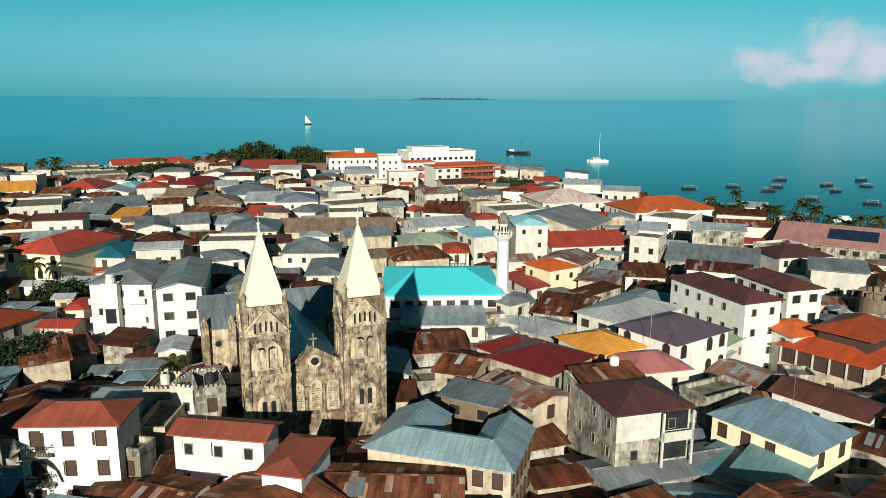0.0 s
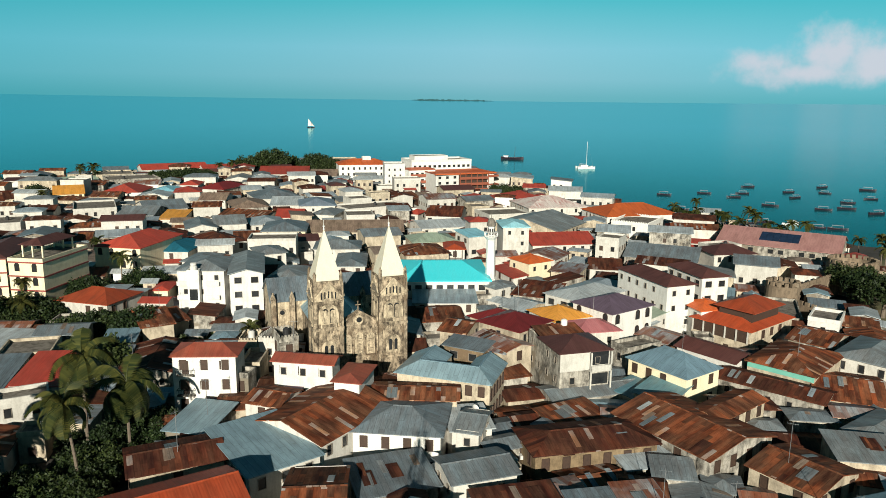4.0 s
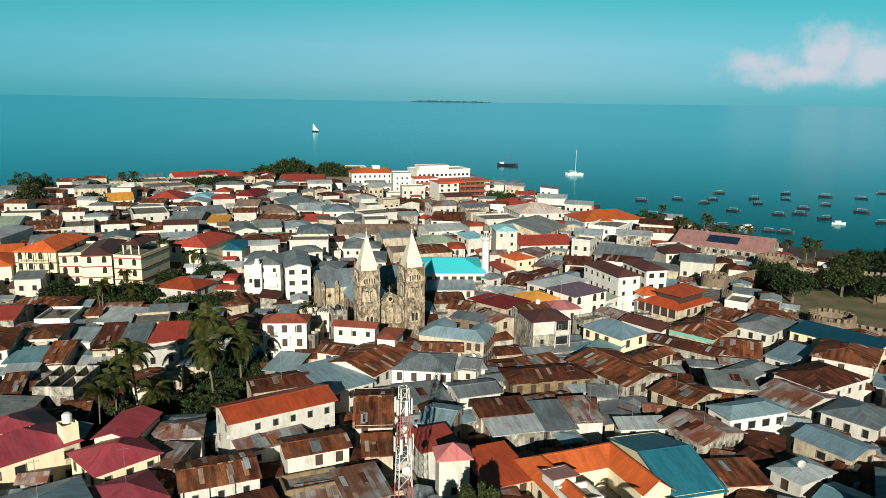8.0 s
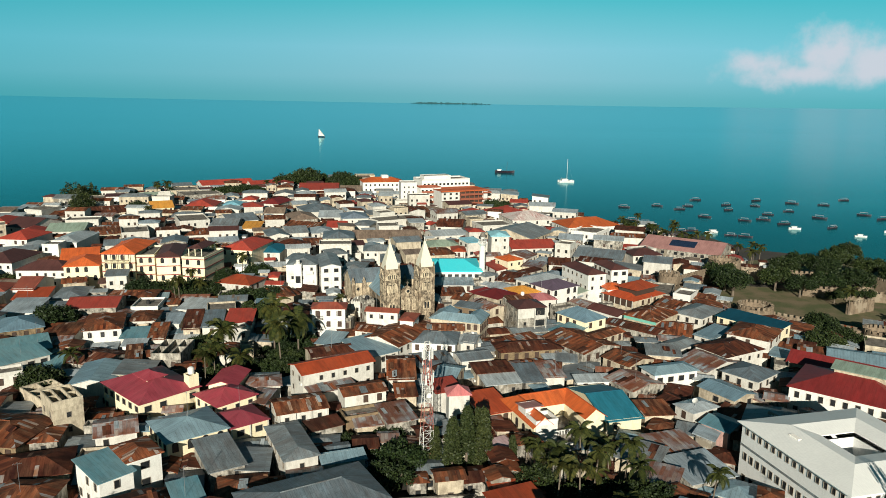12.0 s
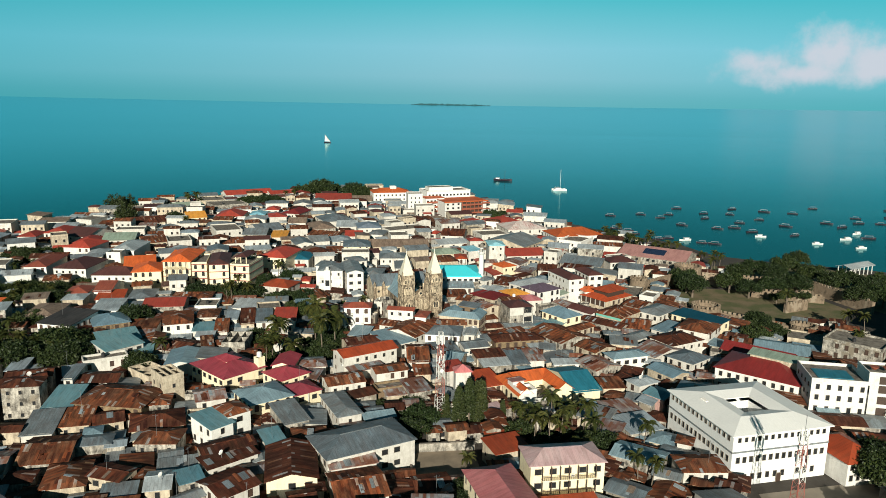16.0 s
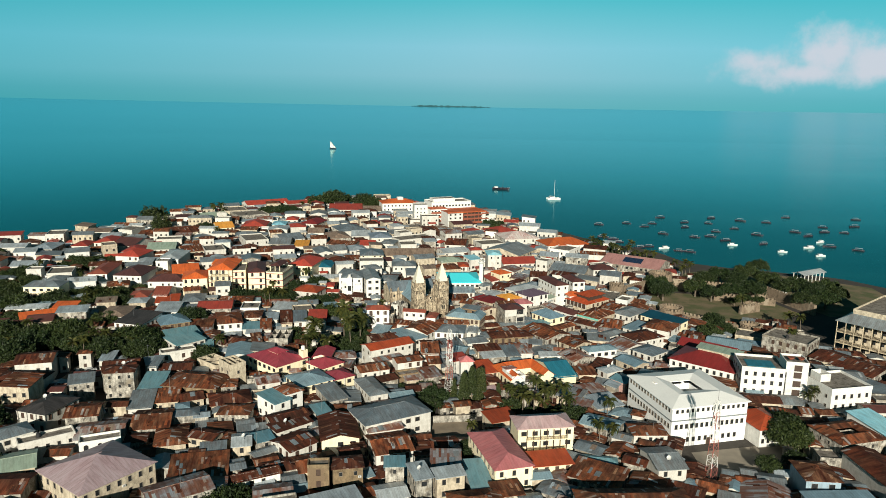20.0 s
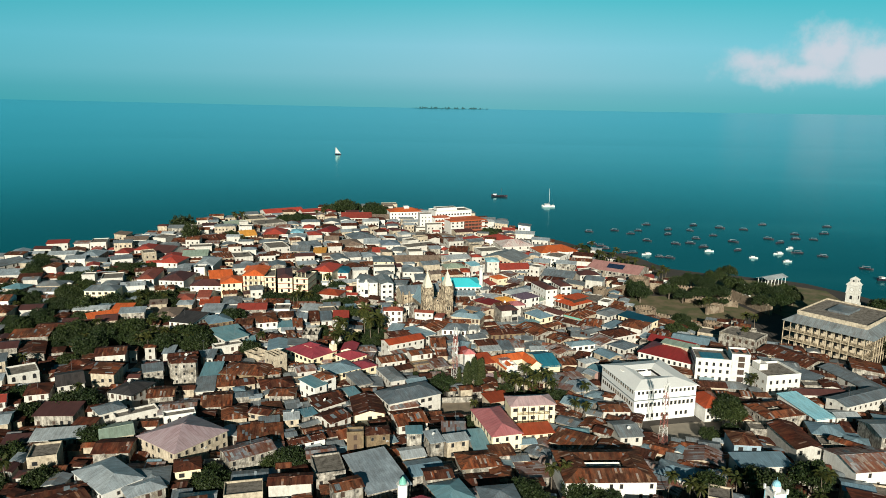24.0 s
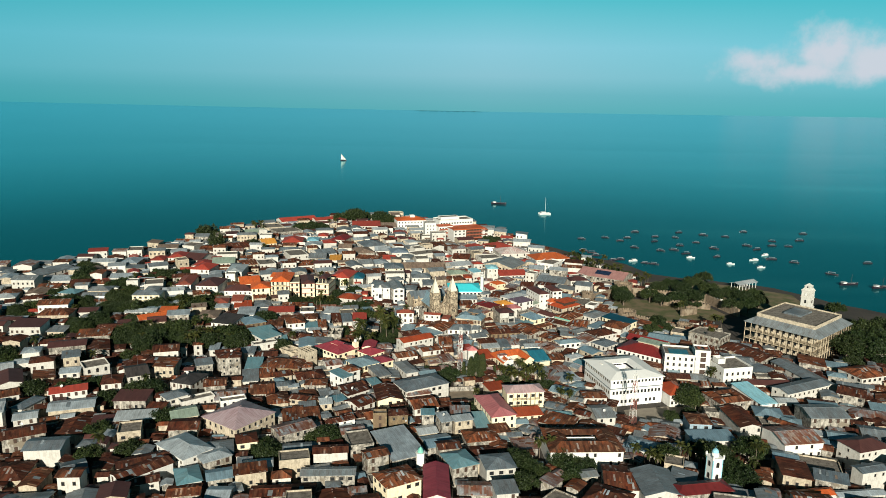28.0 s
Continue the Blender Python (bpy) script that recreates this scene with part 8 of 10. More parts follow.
def tree(x, y, s=1.0, seed=0, kind="broad"):
    r = random.Random(seed * 7 + 1)
    claim(x, y, *((4.8 * s, 4.8 * s) if kind in ("broad", "wispy") else (2.6, 2.6)), 0)
    if kind == "cone":
        ob = base("cypress_like_tree", pose(x, y, 0, 0, 0, r.uniform(0, 360)) @ Matrix.Scale(s, 4), "tall narrow dark green conifer", "tree", "trees")
        part("trunk", Shape().ring(0.28, 0, 0.06, 10, 7).mesh("trunk", M_BARK), ob)
        part("crown", CONES[seed % 2], ob, pose(0, 0, 0.8))
        return ob
    if kind == "shrub":
        ob = base("shrub", pose(x, y, 0, 0, 0, r.uniform(0, 360)) @ Matrix.Scale(s, 4), "low leafy green garden shrub", "shrub", "shrubs")
        part("stem", Shape().ring(0.1, 0, 0.05, 1.2, 6).mesh("stem", M_BARK), ob)
        part("crown", SHRUBS[seed % 2], ob, pose(0, 0, 1.3))
        return ob
    ob = base("tree", pose(x, y, 0, 0, 0, r.uniform(0, 360)) @ Matrix.Scale(s, 4), "broad leafy dark green shade tree", "tree", "trees")
    t = Shape().ring(0.42, 0, 0.3, 2.6, 8)
    for i in range(6):
        a = i * 1.047 + r.uniform(-0.3, 0.3)
        t.bar((0, 0, 2.3), (1.9 * math.cos(a), 1.9 * math.sin(a), 4.2), 0.15, 5).bar((1.9 * math.cos(a), 1.9 * math.sin(a), 4.2), (2.7 * math.cos(a + 0.3), 2.7 * math.sin(a + 0.3), 5.6), 0.08, 5)
    part("trunk", t.mesh("trunk", M_BARK), ob)
    part("crown", WISPS if kind == "wispy" else CROWNS[seed % 4], ob, pose(0, 0, 4.3))
    return ob


# the walled garden beside the white houses
palm(-53.6, 57.1, 1.45, 3)
palm(-46.2, 54.3, 1.45, 4)
palm(-49.3, 45.8, 1.25, 5)
palm(-64.1, 35.4, 1.04, 6)
palm(-57.1, 36.7, 0.95, 7)
palm(-64.6, 29.8, 0.95, 8)
palm(-63.0, 42.0, 1.26, 9)
tree(-47.6, 41.6, 0.78, 16)
tree(-45.0, 58.6, 0.72, 17)
tree(-46.6, 53.0, 0.62, 18)
tree(-51.6, 66.5, 0.60, 21)
tree(-56.2, 57.8, 0.50, 22)
tree(-60.4, 40.4, 0.60, 24)
tree(-66.5, 40.5, 0.60, 25)
tree(-53.5, 45.5, 0.50, 26)
tree(-62.0, 46.0, 1.50, 30, 'shrub')
tree(-58.0, 47.8, 1.40, 31, 'shrub')
tree(-50.5, 37.0, 1.60, 32, 'shrub')
tree(-54.8, 39.0, 1.50, 33, 'shrub')
tree(-49.5, 47.0, 1.50, 34, 'shrub')
tree(-47.2, 63.5, 1.60, 35, 'shrub')
tree(-52.5, 53.5, 1.50, 36, 'shrub')
tree(-55.6, 34.0, 1.50, 37, 'shrub')
tree(-69.0, 34.5, 1.50, 38, 'shrub')
tree(-60.5, 33.5, 1.60, 39, 'shrub')
tree(-54.5, 72.0, 1.50, 40, 'shrub')
tree(-51.2, 41.2, 0.80, 501)
tree(-55.4, 43.6, 0.72, 502)
tree(-48.6, 50.2, 0.78, 503)
tree(-51.8, 50.4, 0.70, 504)
tree(-46.0, 62.6, 0.80, 505)
tree(-49.6, 58.4, 0.78, 506)
tree(-50.6, 36.8, 0.80, 507)
tree(-58.6, 37.6, 0.72, 508)
tree(-61.6, 30.6, 0.75, 509)
tree(-47.8, 46.0, 0.72, 510)
tree(-55.6, 30.8, 0.75, 511)
claim(-51.5, 46, 15, 22, 0)
claim(-50, 61, 12, 10, 0)
claim(-62, 34, 16, 12, 0)
claim(-62, 44, 12, 10, 0)
# trees of the other gardens
palm(-95.7, 99.0, 1.05, 8)
palm(-90.4, 108.2, 1.04, 10)
tree(-79.6, 141.8, 1.17, 15)
tree(-78.8, 102.1, 1.07, 17)
tree(-75.2, 105.1, 1.09, 18)
tree(-96.6, 112.9, 1.26, 19)
tree(-89.8, 110.2, 1.22, 20)
tree(-72.1, 105.3, 1.06, 21)
tree(-113.3, 111.9, 1.23, 22)
tree(-108.4, 115.3, 1.05, 23)
tree(-66.3, 104.7, 1.18, 24)
tree(-0.5, -6.5, 1.23, 58, 'cone')
tree(2.0, -0.2, 0.97, 59, 'cone')
tree(-3.4, -10.1, 1.17, 60, 'cone')
tree(2.9, -6.4, 1.19, 61, 'cone')
tree(8.8, -6.2, 0.71, 62, 'cone')
tree(-6.8, -6.7, 0.86, 63, 'cone')
tree(-16.6, 3.1, 0.73, 64)
tree(-14.3, -4.6, 0.76, 65)
tree(-25.9, 0.1, 0.66, 66)
tree(-6.2, -6.7, 0.67, 67)
tree(-20.4, -7.2, 0.69, 68)
palm(23.6, -7.7, 0.83, 69)
palm(14.1, -11.5, 0.70, 70)
palm(27.1, -12.2, 0.80, 71)
palm(17.7, -16.8, 0.83, 72)
palm(23.6, -18.7, 0.83, 73)
palm(11.2, -8.1, 0.72, 74)
tree(17.6, -11.7, 1.35, 75, 'shrub')
tree(21.6, -13.7, 1.41, 76, 'shrub')
tree(-5.7, 9.8, 1.49, 77, 'shrub')
tree(-0.5, 15.9, 1.27, 78, 'shrub')
tree(-3.1, 22.1, 1.48, 79, 'shrub')
palm(-98.6, 121.1, 0.86, 80)
palm(-99.0, 104.7, 0.87, 81)
palm(-123.0, 227.4, 0.71, 82)
tree(-245.9, 340.7, 1.66, 83)
tree(-112.0, 424.0, 2.5, 84)
tree(-124.0, 420.0, 2.1, 85)
tree(-84.0, 424.0, 2.2, 90)
tree(-74.0, 416.0, 1.8, 91)
tree(-150.0, 372.0, 1.5, 92)
tree(-162.0, 366.0, 1.4, 93)
tree(-138.0, 376.0, 1.3, 94)
tree(26.0, 338.0, 1.2, 95)
tree(34.0, 334.0, 1.1, 96)
tree(-187.5, 285.4, 1.54, 86)
tree(-241.3, 320.2, 1.76, 87, 'wispy')
tree(-237.1, 334.2, 1.54, 88, 'wispy')
tree(-219.3, 285.9, 1.76, 89, 'wispy')
palm(-204.2, 362.7, 1.01, 90)
palm(-195.6, 361.6, 0.95, 91)
palm(-170.2, 263.0, 0.96, 92)
palm(-129.7, 414.1, 0.92, 93)
palm(-108.1, 179.3, 0.90, 94)
tree(-117.2, 433.1, 1.56, 95)
tree(-116.2, 454.3, 1.78, 96)
tree(-105.1, 434.0, 1.90, 97)
tree(-85.8, 416.0, 1.56, 98)
tree(-82.9, 431.6, 1.52, 99)
tree(-74.1, 413.1, 1.90, 100)
tree(-164.0, 379.4, 1.21, 101)
tree(-162.5, 388.7, 1.17, 102)
tree(-158.4, 392.1, 1.12, 103)
tree(-152.8, 392.5, 1.23, 104)
tree(-146.0, 389.7, 1.29, 105)
tree(-138.6, 384.0, 1.19, 106)
tree(-161.1, 362.5, 1.18, 107)
palm(-208.1, 370.9, 1.07, 108)
palm(-199.3, 368.5, 1.32, 109)
palm(-134.9, 385.1, 1.07, 110)
palm(-129.1, 392.0, 1.20, 111)
tree(-49.0, 411.4, 0.97, 112)
tree(17.7, 332.0, 0.82, 113)
tree(23.3, 332.6, 0.95, 114)
tree(30.2, 325.8, 1.00, 115)
tree(107.1, 142.5, 1.29, 116)
tree(117.0, 86.0, 1.05, 520)
tree(112.4, 80.6, 0.85, 521)
tree(106.5, 63.5, 0.75, 522)
tree(119.0, 71.0, 0.9, 523)
tree(108.4, 152.2, 1.34, 117)
palm(94.8, 268.9, 0.91, 118)
palm(101.5, 263.7, 0.98, 119)
palm(104.2, 233.7, 0.92, 120)
palm(129.4, 173.0, 1.08, 121)
palm(135.8, 185.6, 0.95, 122)
palm(135.8, 179.4, 0.99, 123)
palm(115.8, 243.2, 1.12, 124)
tree(91.1, 273.0, 0.87, 125)
tree(106.8, 265.1, 0.89, 126)
tree(112.1, 239.7, 0.79, 127)
tree(123.6, 220.7, 0.80, 128)
tree(128.7, 211.1, 0.84, 129)
tree(100.8, 279.7, 0.80, 130)
tree(117.2, 232.2, 0.76, 131)
palm(130.8, 189.9, 0.86, 156)
palm(140.1, 111.9, 1.00, 157)
palm(138.0, 53.4, 0.93, 158)
tree(233.8, 64.1, 1.94, 159)
tree(233.0, 53.8, 1.68, 160)
tree(219.0, 43.2, 1.92, 161)
tree(247.5, 70.2, 1.79, 162)
tree(227.7, 39.0, 1.98, 163)
tree(207.2, 33.3, 1.88, 164)
tree(215.9, 29.2, 2.04, 165)
tree(217.6, 16.3, 1.24, 166)
tree(244.9, 117.7, 1.29, 167)
tree(200.6, 15.4, 1.16, 168)
tree(96.3, -33.3, 1.24, 169)
tree(97.8, -32.3, 1.27, 170)
tree(96.8, -36.8, 1.29, 171)
tree(99.6, -27.5, 1.16, 172)
tree(-161.1, 65.7, 1.30, 173)
tree(-166.7, 94.9, 1.31, 174)
tree(-180.7, 98.5, 1.25, 175)
tree(-129.4, 27.3, 1.34, 176)
tree(-142.5, 38.1, 1.33, 177)
tree(-152.2, 37.6, 1.21, 178)
tree(-154.7, 31.7, 1.21, 179)
tree(-144.7, 50.5, 1.10, 180)
palm(-182.2, 94.8, 0.92, 181)
palm(-145.8, 35.1, 0.94, 182)
palm(-171.6, 100.1, 0.85, 183)
palm(-133.8, 32.8, 0.89, 184)
palm(39.6, -42.5, 0.89, 185)
palm(37.5, -39.7, 0.90, 186)
tree(-289.6, 183.3, 1.01, 187)
tree(-279.7, 175.6, 1.17, 188)
tree(-229.4, 57.9, 1.12, 189)
tree(-217.8, 44.3, 1.14, 190)
tree(-221.0, 39.6, 1.08, 191)
tree(-203.4, 69.4, 1.13, 192)
tree(-184.8, 41.6, 1.17, 193)
tree(-189.2, 32.6, 1.14, 194)
tree(-177.8, 42.0, 1.16, 195)
tree(-193.3, 24.1, 0.98, 196)
tree(-180.7, 9.1, 1.01, 197)
tree(-176.4, 17.0, 1.08, 198)
tree(-170.0, 37.8, 1.14, 199)
tree(-161.8, 37.8, 1.03, 200)
tree(-159.3, 38.6, 1.15, 201)
tree(-138.3, 35.4, 1.13, 202)
tree(-132.8, 31.4, 0.98, 203)
tree(-241.1, 154.7, 1.09, 204)
tree(-243.2, 139.8, 1.03, 205)
tree(-233.2, 170.9, 0.98, 206)
tree(-219.4, 156.2, 1.00, 207)
tree(-223.4, 179.9, 1.05, 208)
tree(-211.3, 189.3, 1.02, 209)
tree(-189.2, 116.4, 1.02, 210)
tree(-169.6, 124.2, 0.98, 211)
tree(-232.0, 89.4, 1.09, 212)
tree(-223.1, 84.4, 1.07, 213)
tree(-125.8, 36.0, 1.13, 214)
tree(-131.3, 44.6, 1.12, 215)
palm(-152.4, 31.7, 0.80, 216)
palm(-146.9, 32.0, 0.93, 217)
palm(-188.7, 106.6, 0.75, 218)
palm(-177.3, 107.3, 0.83, 219)
palm(-188.2, 43.0, 0.80, 220)
palm(-197.3, 38.0, 0.83, 221)
palm(63.1, -92.9, 0.77, 222)
palm(65.7, -96.4, 0.92, 223)
palm(63.0, -101.7, 0.82, 224)
palm(81.9, -92.2, 0.76, 225)
palm(82.4, -95.8, 0.87, 226)
palm(76.7, -88.7, 0.77, 227)
palm(105.6, -91.4, 0.86, 228)
palm(101.2, -98.7, 0.82, 229)
palm(25.4, -87.3, 0.87, 230)
palm(43.0, -23.2, 0.94, 231)
palm(26.7, -29.8, 0.91, 232)
tree(10.6, -98.2, 0.88, 233)
tree(29.2, -95.9, 0.97, 234)
tree(33.5, -97.5, 0.93, 235)
tree(15.5, -103.2, 0.87, 236)
tree(7.4, -93.0, 0.82, 237)
tree(14.2, -101.0, 0.92, 238)
tree(19.0, -105.1, 0.91, 239)
tree(8.0, -99.1, 1.00, 240)
tree(30.2, -100.5, 1.00, 241)
tree(37.0, -98.1, 0.92, 242)
tree(-61.0, -80.7, 0.87, 243)
tree(-85.2, -93.5, 0.98, 244)
tree(84.0, -51.4, 0.79, 245)
tree(92.9, -49.1, 0.82, 246)
tree(-264.5, 71.6, 0.91, 247)
tree(-1.8, -43.0, 0.72, 248)
tree(0.3, -43.9, 0.64, 249)
tree(-3.3, -48.4, 0.72, 250)
palm(-1.0, -39.2, 0.77, 251)
palm(-0.1, -44.1, 0.68, 252)
palm(116.9, -7.6, 0.79, 253)
tree(-66.6, -74.7, 1.40, 254, 'shrub')
tree(-61.2, -77.5, 1.42, 255, 'shrub')
tree(87.9, -103.5, 1.78, 256, 'shrub')
tree(90.6, -107.5, 1.55, 257, 'shrub')
tree(93.2, -111.3, 1.78, 258, 'shrub')
tree(93.3, -94.9, 1.76, 259, 'shrub')
tree(-162.7, -107.9, 1.64, 260, 'shrub')
tree(-296.3, 202.6, 1.18, 261)
tree(-286.1, 192.0, 1.39, 262)
tree(-247.8, 142.4, 1.25, 263)
tree(-245.3, 150.4, 1.22, 264)
tree(-232.0, 132.9, 1.20, 265)
tree(-233.5, 114.2, 1.40, 266)
tree(-224.6, 108.0, 1.25, 267)
tree(-260.5, 108.3, 1.19, 268)
tree(-249.1, 103.7, 1.24, 269)
tree(-189.4, 113.0, 1.14, 270)
tree(-178.0, 104.3, 1.29, 271)
tree(-174.0, 111.2, 1.23, 272)
tree(-231.2, 181.6, 1.19, 273)
tree(-220.8, 171.9, 1.33, 274)
tree(-195.1, 38.4, 1.35, 275)
tree(-181.2, 35.3, 1.10, 276)
tree(-158.0, 34.6, 1.26, 277)
tree(-234.3, 59.0, 1.18, 278)
tree(-224.5, 48.9, 1.38, 279)
tree(-279.0, 79.2, 1.33, 280)
tree(-195.2, 52.7, 1.17, 281)
tree(-230.1, 57.1, 1.18, 282)
tree(-155.3, -33.0, 1.15, 283)
tree(-150.7, -38.2, 1.40, 284)
tree(236.8, 80.6, 1.19, 285)
tree(237.3, 64.3, 1.28, 286)
tree(230.6, 43.9, 1.24, 287)
tree(226.2, 53.4, 1.29, 288)
tree(97.9, -37.0, 1.28, 289)
tree(11.4, -96.8, 1.22, 290)
tree(16.1, -103.1, 1.04, 291)
tree(29.0, -94.8, 1.22, 292)
tree(31.6, -104.6, 1.09, 293)
tree(-63.6, -78.3, 1.16, 294)
tree(-87.4, -89.0, 1.10, 295)
tree(-83.5, -93.5, 1.09, 296)
tree(93.0, -100.4, 1.16, 297)
tree(94.0, -108.6, 1.14, 298)
tree(87.4, -106.8, 1.11, 299)
tree(-229.1, 91.7, 1.22, 300)
tree(-276.8, 121.9, 1.18, 301)
tree(-284.2, 107.6, 1.02, 302)
tree(-190.8, 94.1, 1.08, 303)
tree(-208.3, 93.0, 1.14, 304)
tree(-235.0, -3.4, 1.26, 305)
tree(-204.6, -38.2, 1.26, 306)
tree(-178.5, -30.3, 1.16, 307)
palm(-142.5, 35.4, 0.80, 308)
palm(-152.3, 27.2, 0.96, 309)
palm(-178.4, 84.8, 0.88, 310)
palm(56.1, -94.2, 0.92, 311)
palm(61.4, -98.4, 0.94, 312)
palm(78.8, -91.0, 0.93, 313)
palm(82.4, -93.2, 0.90, 314)
palm(104.6, -92.4, 0.99, 315)
palm(108.8, -87.6, 0.88, 316)
palm(117.6, -10.5, 0.88, 317)
palm(20.7, -90.9, 0.98, 318)
palm(13.5, -11.2, 0.93, 319)
palm(17.1, -16.2, 0.95, 320)
palm(21.7, -10.9, 1.08, 321)
palm(26.2, -8.1, 0.90, 322)
palm(29.2, -15.6, 1.08, 323)
palm(19.3, -23.4, 1.05, 324)
palm(31.8, -18.0, 0.98, 325)
palm(15.3, -23.5, 0.95, 326)
palm(22.8, -18.4, 1.07, 327)
tree(33.1, -23.0, 0.99, 328)
tree(25.7, -20.0, 0.82, 329)
tree(12.2, -15.7, 0.90, 330)
tree(18.3, -23.6, 0.91, 331)
tree(29.4, -21.7, 0.90, 332)
tree(-13.3, -9.0, 1.06, 333)
tree(-15.4, -16.2, 1.01, 334)
tree(-194.9, 36.8, 1.53, 335)
tree(-191.6, 43.0, 1.61, 336)
tree(-180.6, 36.1, 1.34, 337)
tree(-178.8, 43.7, 1.40, 338)
tree(-168.7, 47.4, 1.62, 339)
tree(-177.4, 22.3, 1.61, 340)
tree(-137.3, 39.9, 1.56, 341)
tree(-135.5, 46.1, 1.33, 342)
tree(-72.6, 104.8, 0.95, 343)
tree(-69.7, 106.3, 1.00, 344)
tree(-69.1, 108.3, 1.01, 345)
tree(-66.4, 113.3, 0.94, 346)
tree(-59.5, 104.1, 1.16, 347, 'shrub')
tree(-56.3, 102.2, 1.41, 348, 'shrub')
tree(-56.5, 106.7, 1.21, 349, 'shrub')
tree(-53.2, 106.8, 1.35, 350, 'shrub')
tree(-50.3, 105.6, 1.44, 351, 'shrub')
palm(-41.7, 100.3, 0.74, 352)
tree(-204.8, 0.6, 1.09, 353)
tree(-167.2, -46.9, 1.14, 354)
tree(-188.3, -36.9, 1.32, 355)
tree(-159.3, -35.6, 1.10, 356)
tree(-156.1, -79.3, 1.23, 357)
tree(-136.8, -94.3, 1.18, 358)
tree(-151.1, -98.4, 1.10, 359)
tree(-134.8, -65.3, 1.24, 360)
palm(88.1, 239.3, 0.89, 361)
palm(89.1, 234.5, 0.91, 362)
palm(95.3, 242.1, 0.97, 363)
palm(96.8, 234.9, 0.90, 364)
palm(102.2, 237.6, 0.89, 365)
palm(100.3, 226.0, 1.02, 366)
palm(103.9, 221.9, 1.06, 367)
palm(107.5, 218.0, 1.09, 368)
palm(111.9, 216.2, 0.91, 369)
palm(115.2, 212.4, 0.98, 370)
palm(118.4, 208.7, 0.96, 371)
palm(121.7, 207.0, 1.02, 372)
tree(91.9, 237.4, 0.85, 373)
tree(100.0, 237.9, 0.94, 374)
tree(104.6, 229.2, 0.82, 375)
tree(111.9, 221.3, 0.76, 376)
tree(121.7, 217.9, 0.89, 377)
tree(116.6, 219.6, 0.78, 378)

tree(138.9, 161.9, 1.35, 400)
tree(151.5, 173.8, 1.38, 401)
tree(156.3, 161.8, 1.40, 402)
tree(169.9, 179.8, 1.44, 403)
tree(183.1, 195.2, 1.38, 404)
tree(175.3, 162.2, 1.44, 405)
tree(133.6, 135.1, 1.18, 406)
tree(145.9, 139.1, 1.30, 407)
tree(156.7, 138.5, 1.44, 408)
tree(127.9, 144.0, 1.36, 409)
tree(177.0, 144.5, 1.47, 410)
tree(189.3, 156.8, 1.23, 411)
tree(192.1, 143.3, 1.34, 412)
tree(204.0, 151.3, 1.27, 413)
tree(177.3, 121.3, 1.36, 414)
tree(188.2, 121.8, 1.37, 415)
tree(200.8, 134.7, 1.21, 416)
tree(117.3, 88.0, 0.97, 417)
tree(117.4, 76.4, 0.99, 418)
tree(108.1, 65.9, 1.14, 419)
tree(107.5, 135.1, 1.42, 420)
tree(142.8, 126.7, 0.69, 421)
tree(149.3, 130.1, 0.79, 422)
tree(156.8, 129.6, 0.68, 423)
palm(150.9, 82.2, 1.00, 424)
palm(151.3, 71.0, 1.00, 425)
tree(-278.1, 167.9, 1.73, 426)
tree(-242.1, 150.2, 1.36, 427)
tree(-226.6, 103.0, 1.32, 428)
tree(-210.6, 85.5, 1.61, 429)
tree(-221.2, 84.2, 1.39, 430)
tree(-252.1, 100.4, 1.11, 431)
tree(-257.6, 101.1, 1.32, 432)
tree(-219.4, 186.1, 1.07, 433)
tree(-222.8, 175.6, 0.94, 434)
tree(-194.5, 109.2, 1.09, 435)
tree(-229.9, 53.2, 1.30, 436)
tree(-220.6, 42.3, 1.34, 437)
tree(-201.3, 43.3, 1.11, 438)
tree(-189.7, 37.6, 1.30, 439)
tree(-183.1, 42.4, 1.24, 440)
tree(-174.4, 35.0, 1.31, 441)
tree(-178.3, 22.1, 1.29, 442)
tree(-167.9, 42.7, 0.95, 443)
tree(-137.3, 37.4, 0.96, 444)
tree(-128.9, 38.5, 0.92, 445)
tree(-155.9, -31.4, 0.91, 446)
palm(-184.5, 97.3, 0.95, 447)
palm(-182.5, 102.1, 0.95, 448)
palm(-152.8, 35.7, 0.95, 449)
palm(-147.5, 36.0, 0.95, 450)
palm(-154.7, 32.2, 0.95, 451)

tree(-75.8, 52.9, 0.90, 473)
tree(-75.9, 60.4, 0.80, 480)

tree(-277.9, 77.2, 1.18, 500)
tree(-269.3, 71.0, 1.02, 501)
tree(-289.3, 185.9, 0.95, 502)
tree(-277.4, 156.5, 1.40, 503)
tree(-243.4, 92.0, 1.30, 504)
palm(-245.5, 81.8, 0.91, 505)
tree(-243.7, 146.3, 1.01, 506)
tree(-227.5, 117.7, 1.41, 507)
tree(-229.6, 105.2, 1.34, 508)
palm(-237.9, 156.6, 0.92, 509)
tree(-223.3, 171.7, 1.29, 510)
palm(-203.8, 146.2, 0.92, 511)
palm(-203.7, 129.5, 0.99, 512)
palm(-182.2, 28.5, 0.85, 513)
tree(-188.8, 29.3, 0.99, 514)
palm(-184.0, 44.6, 0.97, 515)
tree(-194.6, 32.4, 1.41, 516)
tree(-229.0, 54.7, 1.15, 517)
tree(-219.7, 42.1, 1.00, 518)
tree(-168.7, 42.3, 1.04, 519)
palm(-157.1, 27.5, 0.99, 520)
palm(-151.6, 34.2, 0.92, 521)
tree(-144.0, 29.8, 1.45, 522)
tree(-136.9, 31.8, 1.01, 523)
tree(-128.8, 31.0, 1.43, 524)
